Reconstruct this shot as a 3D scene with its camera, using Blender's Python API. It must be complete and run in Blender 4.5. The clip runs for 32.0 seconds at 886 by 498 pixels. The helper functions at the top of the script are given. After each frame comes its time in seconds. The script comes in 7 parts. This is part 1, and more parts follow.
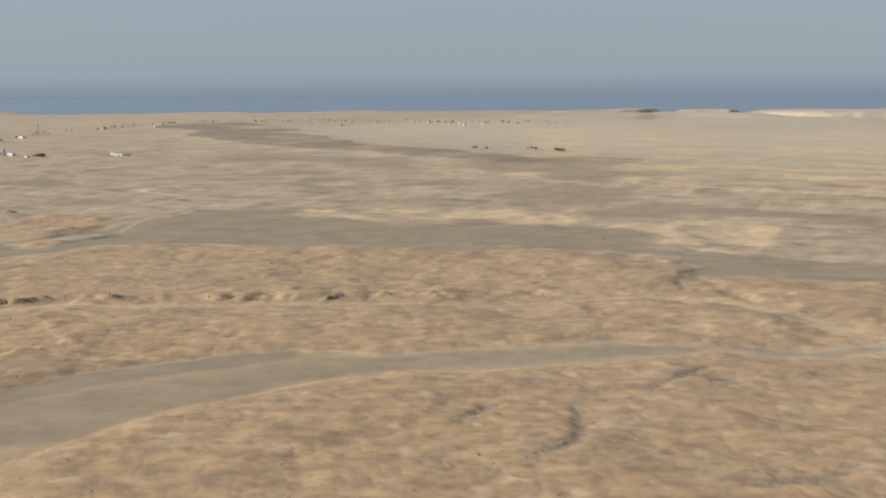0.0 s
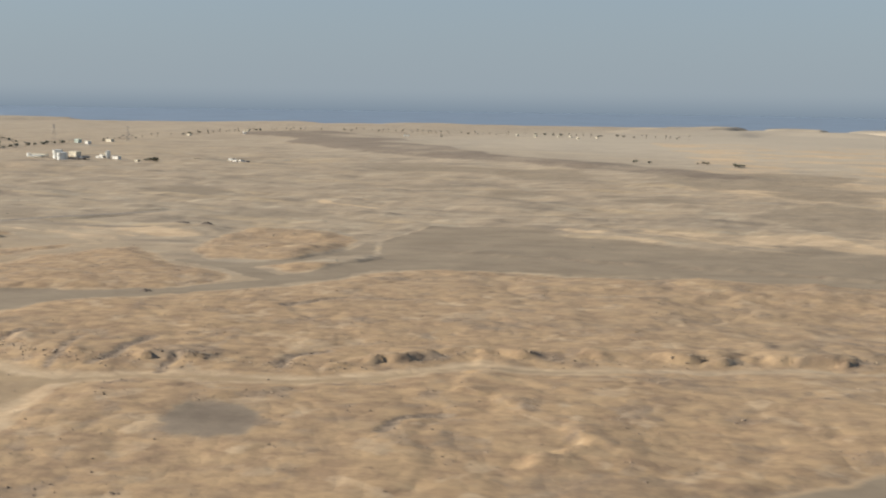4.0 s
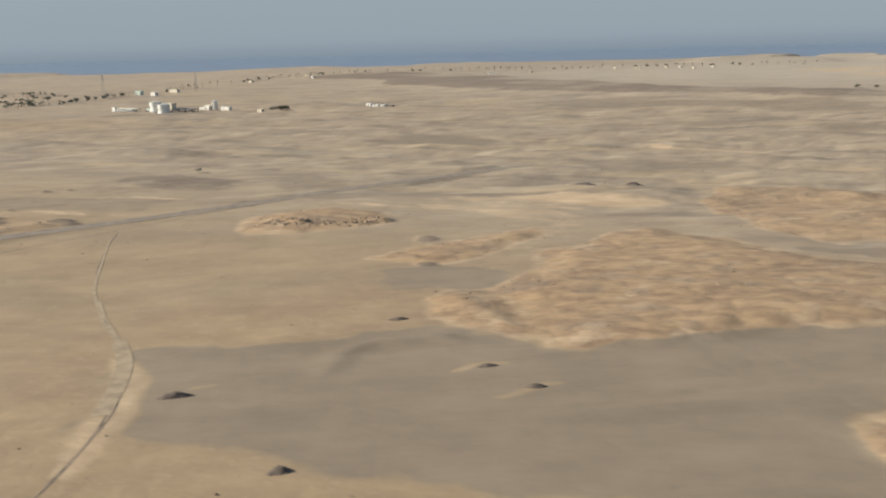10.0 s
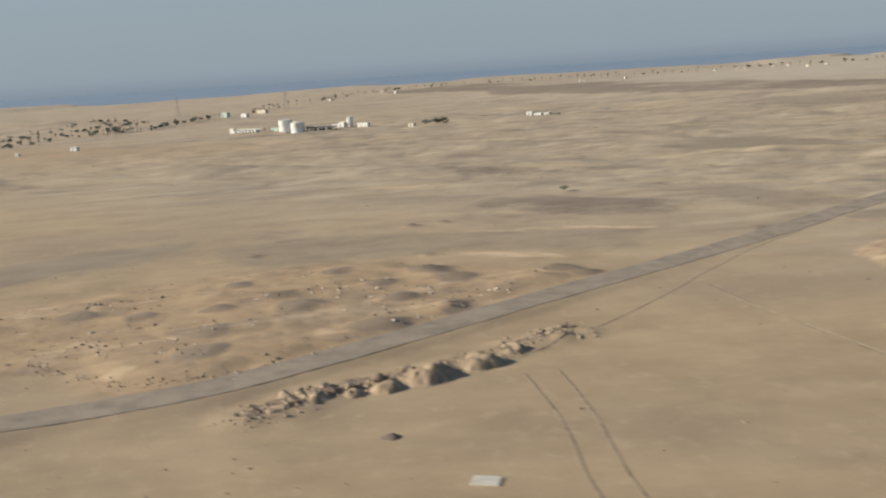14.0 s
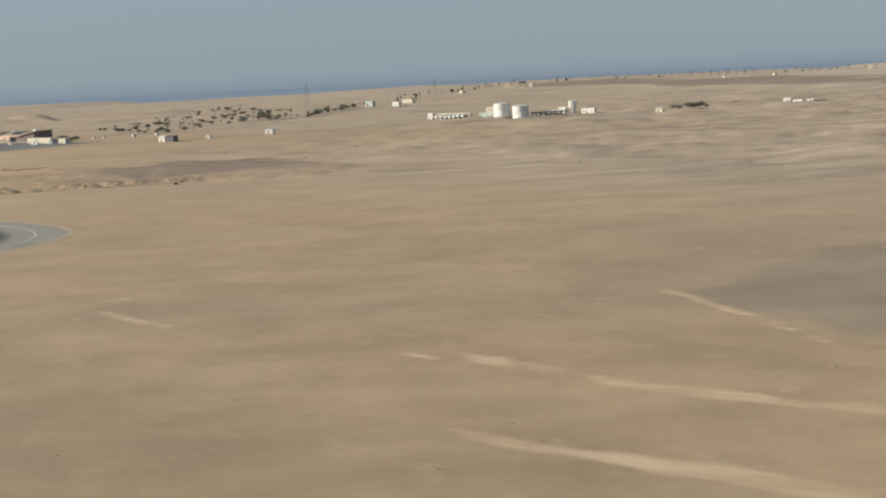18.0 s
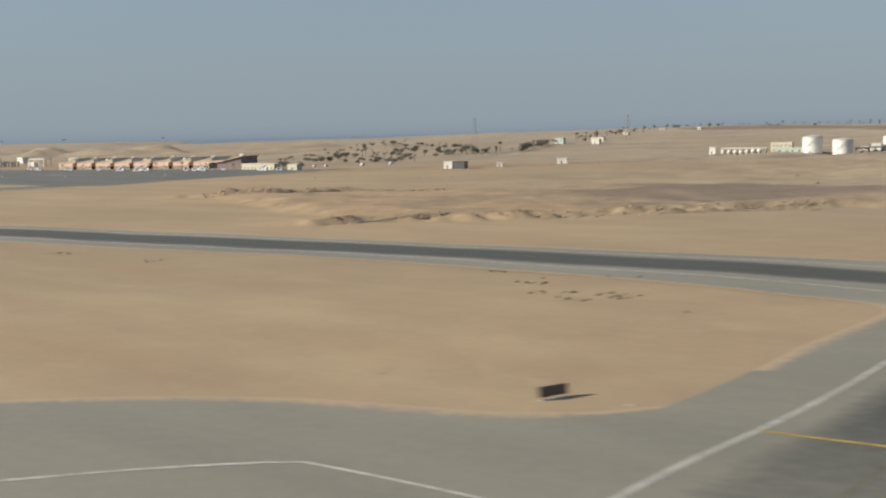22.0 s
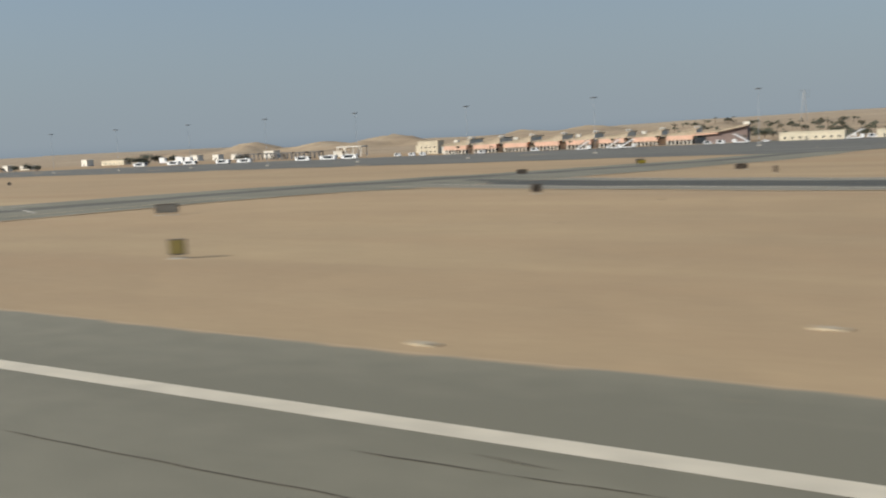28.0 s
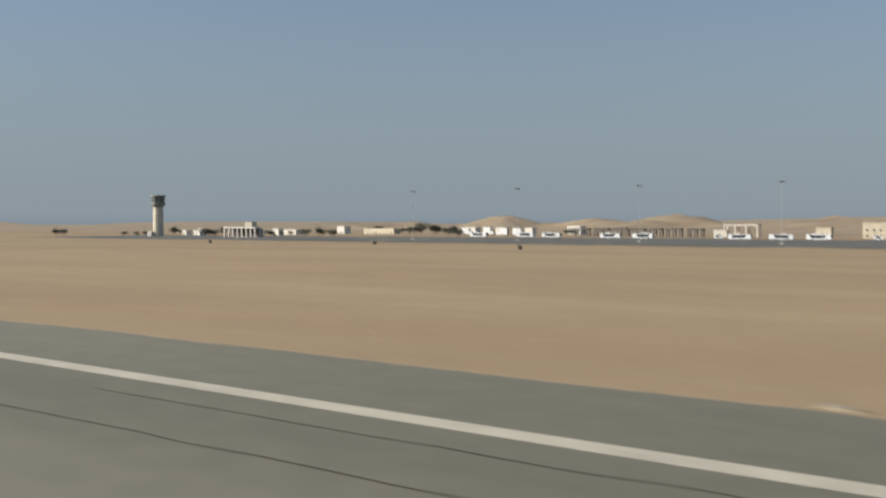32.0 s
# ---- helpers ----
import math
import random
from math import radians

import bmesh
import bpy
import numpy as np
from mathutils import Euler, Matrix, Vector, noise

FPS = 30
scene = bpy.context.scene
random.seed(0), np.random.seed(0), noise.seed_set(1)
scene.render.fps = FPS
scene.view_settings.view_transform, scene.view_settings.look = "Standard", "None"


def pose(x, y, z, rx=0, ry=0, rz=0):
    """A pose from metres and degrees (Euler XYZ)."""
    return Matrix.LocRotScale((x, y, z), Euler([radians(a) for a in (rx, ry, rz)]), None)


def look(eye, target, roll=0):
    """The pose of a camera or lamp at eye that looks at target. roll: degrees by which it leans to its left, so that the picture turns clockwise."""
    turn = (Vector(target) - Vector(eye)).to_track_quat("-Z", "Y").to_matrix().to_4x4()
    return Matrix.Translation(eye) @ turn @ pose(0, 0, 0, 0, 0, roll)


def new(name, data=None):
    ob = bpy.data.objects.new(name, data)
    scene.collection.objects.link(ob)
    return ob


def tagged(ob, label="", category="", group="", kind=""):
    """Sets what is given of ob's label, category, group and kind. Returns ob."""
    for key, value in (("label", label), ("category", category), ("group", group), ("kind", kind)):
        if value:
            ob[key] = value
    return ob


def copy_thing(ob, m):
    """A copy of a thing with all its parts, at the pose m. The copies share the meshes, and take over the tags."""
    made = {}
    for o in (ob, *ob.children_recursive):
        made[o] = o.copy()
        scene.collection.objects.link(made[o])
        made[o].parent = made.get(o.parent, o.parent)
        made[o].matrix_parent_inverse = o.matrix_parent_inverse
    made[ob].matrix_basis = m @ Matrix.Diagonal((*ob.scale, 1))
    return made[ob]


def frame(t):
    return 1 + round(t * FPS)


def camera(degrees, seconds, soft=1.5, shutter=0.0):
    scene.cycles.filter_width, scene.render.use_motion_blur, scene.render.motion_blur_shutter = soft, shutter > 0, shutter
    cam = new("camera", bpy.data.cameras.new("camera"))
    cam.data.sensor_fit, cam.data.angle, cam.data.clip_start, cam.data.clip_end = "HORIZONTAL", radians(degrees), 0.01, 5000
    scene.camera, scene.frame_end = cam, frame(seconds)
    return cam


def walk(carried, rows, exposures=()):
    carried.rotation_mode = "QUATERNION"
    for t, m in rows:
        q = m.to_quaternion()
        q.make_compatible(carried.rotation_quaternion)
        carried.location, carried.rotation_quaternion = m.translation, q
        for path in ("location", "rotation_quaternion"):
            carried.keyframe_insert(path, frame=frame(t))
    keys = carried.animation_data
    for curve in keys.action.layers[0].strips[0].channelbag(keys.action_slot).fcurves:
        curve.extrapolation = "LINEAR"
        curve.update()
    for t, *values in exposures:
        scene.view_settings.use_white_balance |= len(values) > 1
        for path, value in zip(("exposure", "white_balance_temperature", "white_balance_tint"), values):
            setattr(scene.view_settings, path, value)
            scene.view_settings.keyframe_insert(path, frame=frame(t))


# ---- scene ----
cam = camera(47.99, 32.0, soft=2.05, shutter=0.45)
ROWS = [
    (0, pose(0.00, 0, 62.815, 80.55, 0.45, 38.39)),
    (0.5, pose(-18.32, 0, 61.511, 81.44, -0.46, 38.59)),
    (1, pose(-36.63, 0, 60.206, 82.05, -0.65, 38.76)),
    (1.5, pose(-54.83, 0, 58.902, 82.37, -0.56, 38.94)),
    (2, pose(-72.98, 0, 57.592, 82.28, -0.64, 39.06)),
    (2.5, pose(-91.02, 0, 56.277, 81.78, -1.31, 39.25)),
    (4.5, pose(-162.73, 0, 50.960, 81.24, -0.22, 39.37)),
    (5, pose(-180.49, 0, 49.628, 80.60, 0.83, 39.26)),
    (5.5, pose(-198.19, 0, 48.324, 80.10, 1.84, 39.20)),
    (6, pose(-215.95, 0, 47.064, 79.72, 2.00, 39.66)),
    (6.5, pose(-233.66, 0, 45.871, 80.81, 1.41, 40.26)),
    (7, pose(-251.36, 0, 44.755, 80.83, 1.09, 40.38)),
    (7.5, pose(-269.12, 0, 43.740, 79.81, 0.92, 40.13)),
    (8, pose(-286.82, 0, 42.840, 80.00, 0.24, 39.86)),
    (8.5, pose(-304.53, 0, 42.069, 80.76, -0.41, 39.03)),
    (9, pose(-322.23, 0, 41.403, 80.22, 0.31, 36.82)),
    (9.5, pose(-339.99, 0, 40.798, 79.15, 0.57, 35.48)),
    (10, pose(-357.70, 0, 40.221, 78.43, 1.42, 35.97)),
    (10.5, pose(-375.51, 0, 39.644, 78.12, 1.96, 35.13)),
    (11, pose(-393.50, 0, 39.028, 79.32, 2.82, 35.17)),
    (11.5, pose(-411.70, 0, 38.334, 79.99, 3.28, 35.03)),
    (12, pose(-430.07, 0, 37.529, 79.32, 3.28, 34.67)),
    (12.5, pose(-448.61, 0, 36.591, 77.37, 3.38, 34.20)),
    (13, pose(-467.37, 0, 35.526, 77.81, 3.64, 34.14)),
    (13.5, pose(-486.29, 0, 34.355, 78.81, 3.69, 34.25)),
    (14, pose(-505.38, 0, 33.095, 79.56, 3.63, 34.34)),
    (14.5, pose(-524.59, 0, 31.768, 80.67, 3.38, 34.47)),
    (15, pose(-543.79, 0, 30.386, 81.64, 2.93, 34.62)),
    (15.5, pose(-563.05, 0, 28.977, 82.07, 2.27, 34.69)),
    (17.5, pose(-640.14, 0, 23.354, 79.75, 2.64, 34.32)),
    (18, pose(-659.40, 0, 21.989, 80.15, 2.72, 34.27)),
    (18.5, pose(-678.71, 0, 20.657, 81.13, 2.36, 34.29)),
    (19, pose(-698.02, 0, 19.364, 81.91, 2.01, 34.39)),
    (19.5, pose(-717.39, 0, 18.104, 82.47, 1.87, 34.51)),
    (20, pose(-736.71, 0, 16.900, 83.05, 1.56, 34.57)),
    (20.5, pose(-756.13, 0, 15.740, 83.87, 1.03, 34.61)),
    (21, pose(-775.56, 0, 14.613, 84.57, 0.68, 34.58)),
    (21.5, pose(-795.04, 0, 13.520, 84.46, 0.77, 34.48)),
    (22, pose(-814.57, 0, 12.438, 83.26, 1.26, 34.37)),
    (22.5, pose(-834.11, 0, 11.350, 81.97, 2.04, 34.17)),
    (23, pose(-853.76, 0, 10.251, 81.26, 2.87, 33.87)),
    (23.5, pose(-873.46, 0, 9.135, 81.57, 3.53, 33.58)),
    (24, pose(-893.16, 0, 8.042, 82.57, 3.61, 33.38)),
    (24.5, pose(-912.86, 0, 7.021, 83.25, 3.26, 33.29)),
    (25, pose(-932.34, 0, 6.122, 82.92, 2.77, 33.11)),
    (25.5, pose(-951.60, 0, 5.395, 81.95, 2.38, 32.93)),
    (27.5, pose(-1026.81, 0, 4.129, 83.79, 2.53, 32.97)),
    (28, pose(-1045.12, 0, 3.974, 83.62, 2.82, 33.77)),
    (28.5, pose(-1063.27, 0, 3.818, 83.49, 3.30, 35.13)),
    (29, pose(-1081.31, 0, 3.669, 83.24, 3.19, 36.43)),
    (29.5, pose(-1099.12, 0, 3.524, 83.41, 2.59, 37.35)),
    (30, pose(-1116.72, 0, 3.380, 83.59, 2.41, 37.77)),
    (30.5, pose(-1134.09, 0, 3.236, 87.63, 1.17, 38.02)),
    (31, pose(-1151.29, 0, 3.097, 87.34, 1.50, 39.05)),
    (31.5, pose(-1168.16, 0, 2.958, 86.28, 1.69, 38.34)),
    (32, pose(-1184.87, 0, 2.819, 88.53, 0.09, 37.94)),
]
EXPOSURES = [(0, 0.74), (12, 0.70), (18, 0.62), (25, 0.60), (28, 0.58), (30, 0.80), (31, 0.52), (32, 0.48)]
walk(cam, ROWS, EXPOSURES)


import functools

# ---- world, sun ----
SUN_TO = Vector((-0.76, -0.65, math.tan(radians(24)))).normalized()
world = bpy.data.worlds.new("sky")
scene.world = world
world.use_nodes = True
wn = world.node_tree.nodes
wl = world.node_tree.links
wn.clear()
sky = wn.new("ShaderNodeTexSky")
sky.sky_type = "NISHITA"
sky.sun_disc = False
sky.sun_elevation = radians(24)
sky.sun_rotation = math.atan2(SUN_TO.x, SUN_TO.y)
sky.air_density, sky.dust_density, sky.ozone_density = 1.0, 0.35, 2.5
sky_bg = wn.new("ShaderNodeBackground")
sky_bg.inputs["Strength"].default_value = 0.075
wl.new(sky.outputs[0], sky_bg.inputs["Color"])
# dust haze that thins with height, and the open sea below the horizon
haze_bg = wn.new("ShaderNodeBackground")
haze_bg.inputs["Color"].default_value = (0.272, 0.328, 0.378, 1)
haze_bg.inputs["Strength"].default_value = 0.66
sea_bg = wn.new("ShaderNodeBackground")
sea_bg.inputs["Color"].default_value = (0.178, 0.232, 0.292, 1)
sea_bg.inputs["Strength"].default_value = 0.66
wc = wn.new("ShaderNodeTexCoord")
ws = wn.new("ShaderNodeSeparateXYZ")
wl.new(wc.outputs["Generated"], ws.inputs[0])


def blend(low, high, z0, z1, most):
    """Shader low below the height z0 of the view, high above z1; most: the share that low keeps at z0."""
    r = wn.new("ShaderNodeMapRange")
    r.interpolation_type = "SMOOTHSTEP"
    r.inputs["From Min"].default_value, r.inputs["From Max"].default_value = z0, z1
    r.inputs["To Min"].default_value, r.inputs["To Max"].default_value = 1 - most, 1.0
    wl.new(ws.outputs["Z"], r.inputs["Value"])
    m = wn.new("ShaderNodeMixShader")
    wl.new(r.outputs[0], m.inputs[0])
    wl.new(low.outputs[0], m.inputs[1])
    wl.new(high.outputs[0], m.inputs[2])
    return m


hazy = blend(haze_bg, sky_bg, -0.02, 0.45, 0.97)
sea_and_sky = blend(sea_bg, hazy, -0.021, 0.013, 1.0)
wo = wn.new("ShaderNodeOutputWorld")
wl.new(sea_and_sky.outputs[0], wo.inputs["Surface"])

sun = new("sun", bpy.data.lights.new("sun", "SUN"))
sun.data.energy, sun.data.angle, sun.data.color = 4.2, radians(0.55), (1.0, 0.945, 0.85)
sun.matrix_world = look(SUN_TO * 100, (0, 0, 0))


# ---- materials ----
def nodes_of(name):
    m = bpy.data.materials.new(name)
    m.use_nodes = True
    return m, m.node_tree.nodes, m.node_tree.links


def plain(name, colour, rough=0.7, metal=0.0, vary=0.12, scale=0.6, bump=0.0, stain=None):
    """Paint, plaster or metal with blotches at two sizes and, if asked, fine relief."""
    m, n, l = nodes_of(name)
    b = n["Principled BSDF"]
    b.inputs["Roughness"].default_value, b.inputs["Metallic"].default_value = rough, metal
    co = n.new("ShaderNodeTexCoord")
    big, fine = n.new("ShaderNodeTexNoise"), n.new("ShaderNodeTexNoise")
    big.inputs["Scale"].default_value, fine.inputs["Scale"].default_value = scale, scale * 14
    big.inputs["Detail"].default_value = fine.inputs["Detail"].default_value = 3
    l.new(co.outputs["Object"], big.inputs["Vector"])
    l.new(co.outputs["Object"], fine.inputs["Vector"])
    add = n.new("ShaderNodeMath")
    add.operation = "MULTIPLY_ADD"
    add.inputs[1].default_value = 0.35
    l.new(fine.outputs["Fac"], add.inputs[0])
    l.new(big.outputs["Fac"], add.inputs[2])
    ramp = n.new("ShaderNodeValToRGB")
    dark = [c * (1 - 2 * vary) for c in colour] if stain is None else stain
    ramp.color_ramp.elements[0].position, ramp.color_ramp.elements[1].position = 0.42, 0.82
    ramp.color_ramp.elements[0].color = (*dark, 1)
    ramp.color_ramp.elements[1].color = (*[min(1, c * (1 + vary * 0.5)) for c in colour], 1)
    l.new(add.outputs[0], ramp.inputs[0])
    l.new(ramp.outputs[0], b.inputs["Base Color"])
    if bump:
        bp = n.new("ShaderNodeBump")
        bp.inputs["Strength"].default_value, bp.inputs["Distance"].default_value = bump, 0.05
        l.new(fine.outputs["Fac"], bp.inputs["Height"])
        l.new(bp.outputs[0], b.inputs["Normal"])
    return m


def ground_material():
    m, n, l = nodes_of("desert_ground")
    b = n["Principled BSDF"]
    b.inputs["Roughness"].default_value = 0.95
    b.inputs["Specular IOR Level"].default_value = 0.15
    co = n.new("ShaderNodeTexCoord")

    def noise_of(scale, detail=4, rough=0.6, stretch=None):
        t = n.new("ShaderNodeTexNoise")
        t.inputs["Scale"].default_value, t.inputs["Detail"].default_value = scale, detail
        t.inputs["Roughness"].default_value = rough
        if stretch:
            mp = n.new("ShaderNodeMapping")
            mp.vector_type = "TEXTURE"
            mp.inputs["Rotation"].default_value = (0, 0, radians(stretch[0] + 6))
            mp.inputs["Scale"].default_value = (1 / stretch[1], 1 / stretch[2], 1)
            l.new(co.outputs["Object"], mp.inputs["Vector"])
            l.new(mp.outputs[0], t.inputs["Vector"])
        else:
            l.new(co.outputs["Object"], t.inputs["Vector"])
        return t.outputs["Fac"]

    def attr(name):
        a = n.new("ShaderNodeAttribute")
        a.attribute_name = name
        return a.outputs["Fac"]

    def ramp(fac, lo, hi):
        r = n.new("ShaderNodeMapRange")
        r.inputs["From Min"].default_value, r.inputs["From Max"].default_value = lo, hi
        l.new(fac, r.inputs["Value"])
        return r.outputs[0]

    def mix(fac, a, c, mode="MIX"):
        x = n.new("ShaderNodeMix")
        x.data_type, x.blend_type = "RGBA", mode
        for s, v in ((x.inputs["Factor"], fac), (x.inputs["A"], a), (x.inputs["B"], c)):
            if isinstance(v, (tuple, float, int)):
                s.default_value = v if not isinstance(v, tuple) else (*v, 1)
            else:
                l.new(v, s)
        return x.outputs["Result"]

    def math_of(op, a, c):
        x = n.new("ShaderNodeMath")
        x.operation = op
        for s, v in ((x.inputs[0], a), (x.inputs[1], c)):
            if isinstance(v, (float, int)):
                s.default_value = v
            else:
                l.new(v, s)
        return x.outputs[0]

    wide = noise_of(0.0045, 5, 0.62, (25, 1.0, 2.2))
    mid = noise_of(0.03, 5, 0.65, (30, 1.0, 1.8))
    small = noise_of(0.22, 5, 0.7)
    tiny = noise_of(1.7, 4, 0.7)
    crust_of = noise_of(0.06, 6, 0.65, (12, 0.6, 2.6))
    soil = mix(ramp(mid, 0.36, 0.64), (0.314, 0.225, 0.133), (0.400, 0.292, 0.169))
    soil = mix(math_of("MULTIPLY", ramp(wide, 0.48, 0.68), 0.5), soil, (0.280, 0.212, 0.148))
    soil = mix(math_of("MULTIPLY", ramp(small, 0.55, 0.72), math_of("MULTIPLY_ADD", attr("wild"), 0.5)), soil, (0.46, 0.345, 0.215))
    sand = mix(ramp(crust_of, 0.38, 0.62), (0.445, 0.318, 0.190), (0.570, 0.418, 0.258))
    gravel = mix(ramp(mid, 0.35, 0.65), (0.244, 0.187, 0.124), (0.305, 0.236, 0.156))
    gravel = mix(math_of("MULTIPLY", ramp(noise_of(0.016, 5, 0.6, (38, 0.6, 3.0)), 0.54, 0.70), 0.5), gravel, (0.350, 0.272, 0.178))
    rock = mix(ramp(small, 0.4, 0.6), (0.205, 0.148, 0.100), (0.350, 0.258, 0.168))

    def cover(name):
        v = math_of("ADD", attr(name), math_of("MULTIPLY", math_of("SUBTRACT", noise_of(0.12, 7, 0.7), 0.5), 0.9))
        return ramp(v, 0.3, 0.72)

    wild = attr("wild")
    crust = noise_of(0.085, 8, 0.68, (30, 1.0, 1.7))
    earth = mix(ramp(crust, 0.40, 0.59), (0.292, 0.190, 0.110), (0.448, 0.297, 0.158))
    earth = mix(math_of("MULTIPLY", ramp(noise_of(0.035, 8, 0.7, (15, 1.0, 2.4)), 0.53, 0.68), 0.5), earth, (0.490, 0.350, 0.200))
    earth = mix(math_of("MULTIPLY", ramp(noise_of(0.05, 7, 0.7, (40, 1.0, 1.6)), 0.56, 0.70), 0.6), earth, (0.285, 0.212, 0.142))
    soil = mix(math_of("MULTIPLY", attr("field"), 0.65), soil, mix(ramp(wide, 0.42, 0.6), (0.446, 0.320, 0.186), (0.384, 0.278, 0.162)))
    bands = noise_of(0.03, 5, 0.6, (-8, 0.35, 2.2))
    soil = mix(math_of("MULTIPLY", ramp(bands, 0.50, 0.72), math_of("MULTIPLY", attr("field"), 0.36)), soil, (0.510, 0.398, 0.228))
    soil = mix(math_of("MULTIPLY", ramp(bands, 0.48, 0.30), math_of("MULTIPLY", attr("field"), 0.5)), soil, (0.372, 0.250, 0.142))
    soil = mix(math_of("MULTIPLY", wild, 0.85), soil, earth)
    fleck = math_of("MULTIPLY", ramp(noise_of(0.5, 5, 0.75, (30, 1.0, 2.0)), 0.54, 0.68), math_of("MULTIPLY", wild, 0.27))
    soil = mix(fleck, soil, (0.245, 0.166, 0.100))
    # distant haze is put into the soil colour: greyer and paler far off
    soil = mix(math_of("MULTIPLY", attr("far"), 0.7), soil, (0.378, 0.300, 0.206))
    soil = mix(math_of("MULTIPLY", ramp(noise_of(0.011, 5, 0.62, (22, 0.7, 2.6)), 0.52, 0.64), math_of("MULTIPLY", attr("far"), 0.8)), soil, (0.252, 0.198, 0.138))
    soil = mix(math_of("MULTIPLY", ramp(noise_of(0.008, 5, 0.62, (12, 0.7, 3.2)), 0.55, 0.66), math_of("MULTIPLY", attr("far"), 0.7)), soil, (0.470, 0.345, 0.200))
    patches = noise_of(0.032, 7, 0.68, (32, 0.8, 1.5))
    soil = mix(math_of("MULTIPLY", ramp(patches, 0.53, 0.63), math_of("MULTIPLY", attr("far"), 0.42)), soil, (0.262, 0.202, 0.138))
    soil = mix(math_of("MULTIPLY", ramp(patches, 0.46, 0.37), math_of("MULTIPLY", attr("far"), 0.45)), soil, (0.470, 0.382, 0.262))
    lines = noise_of(0.03, 6, 0.62, (30, 0.5, 2.2))
    soil = mix(math_of("MULTIPLY", ramp(lines, 0.555, 0.61), math_of("MULTIPLY", attr("far"), 0.45)), soil, (0.238, 0.182, 0.124))
    soil = mix(math_of("MULTIPLY", ramp(lines, 0.44, 0.38), math_of("MULTIPLY", attr("far"), 0.45)), soil, (0.480, 0.390, 0.268))
    # a second, paler coat of painted haze towards the coast
    soil = mix(math_of("MULTIPLY", attr("shore_haze"), 0.65), soil, (0.470, 0.395, 0.292))
    c = mix(cover("sand"), soil, sand)
    c = mix(cover("gravel"), c, gravel)
    c = mix(cover("rock"), c, rock)
    c = mix(math_of("MULTIPLY", cover("dark"), 0.75), c, mix(ramp(mid, 0.35, 0.65), (0.165, 0.125, 0.090), (0.235, 0.180, 0.128)))
    grain = mix(ramp(tiny, 0.25, 0.75), (0.93, 0.93, 0.93), (1.05, 1.05, 1.05))
    c = mix(1.0, c, grain, "MULTIPLY")
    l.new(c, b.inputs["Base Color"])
    bp = n.new("ShaderNodeBump")
    bp.inputs["Distance"].default_value = 0.9
    l.new(math_of("ADD", math_of("MULTIPLY", wild, 0.155), 0.06), bp.inputs["Strength"])
    creases = n.new("ShaderNodeTexNoise")
    creases.noise_type = "RIDGED_MULTIFRACTAL"
    creases.inputs["Scale"].default_value, creases.inputs["Detail"].default_value = 0.11, 6
    creases.inputs["Roughness"].default_value, creases.inputs["Offset"].default_value, creases.inputs["Gain"].default_value = 0.5, 0.9, 1.6
    l.new(co.outputs["Object"], creases.inputs["Vector"])
    relief = math_of("SUBTRACT", math_of("MULTIPLY", small, 0.45), math_of("MULTIPLY", math_of("MINIMUM", creases.outputs["Fac"], 1.6), 0.42))
    l.new(math_of("ADD", relief, math_of("MULTIPLY", tiny, 0.06)), bp.inputs["Height"])
    l.new(bp.outputs[0], b.inputs["Normal"])
    return m


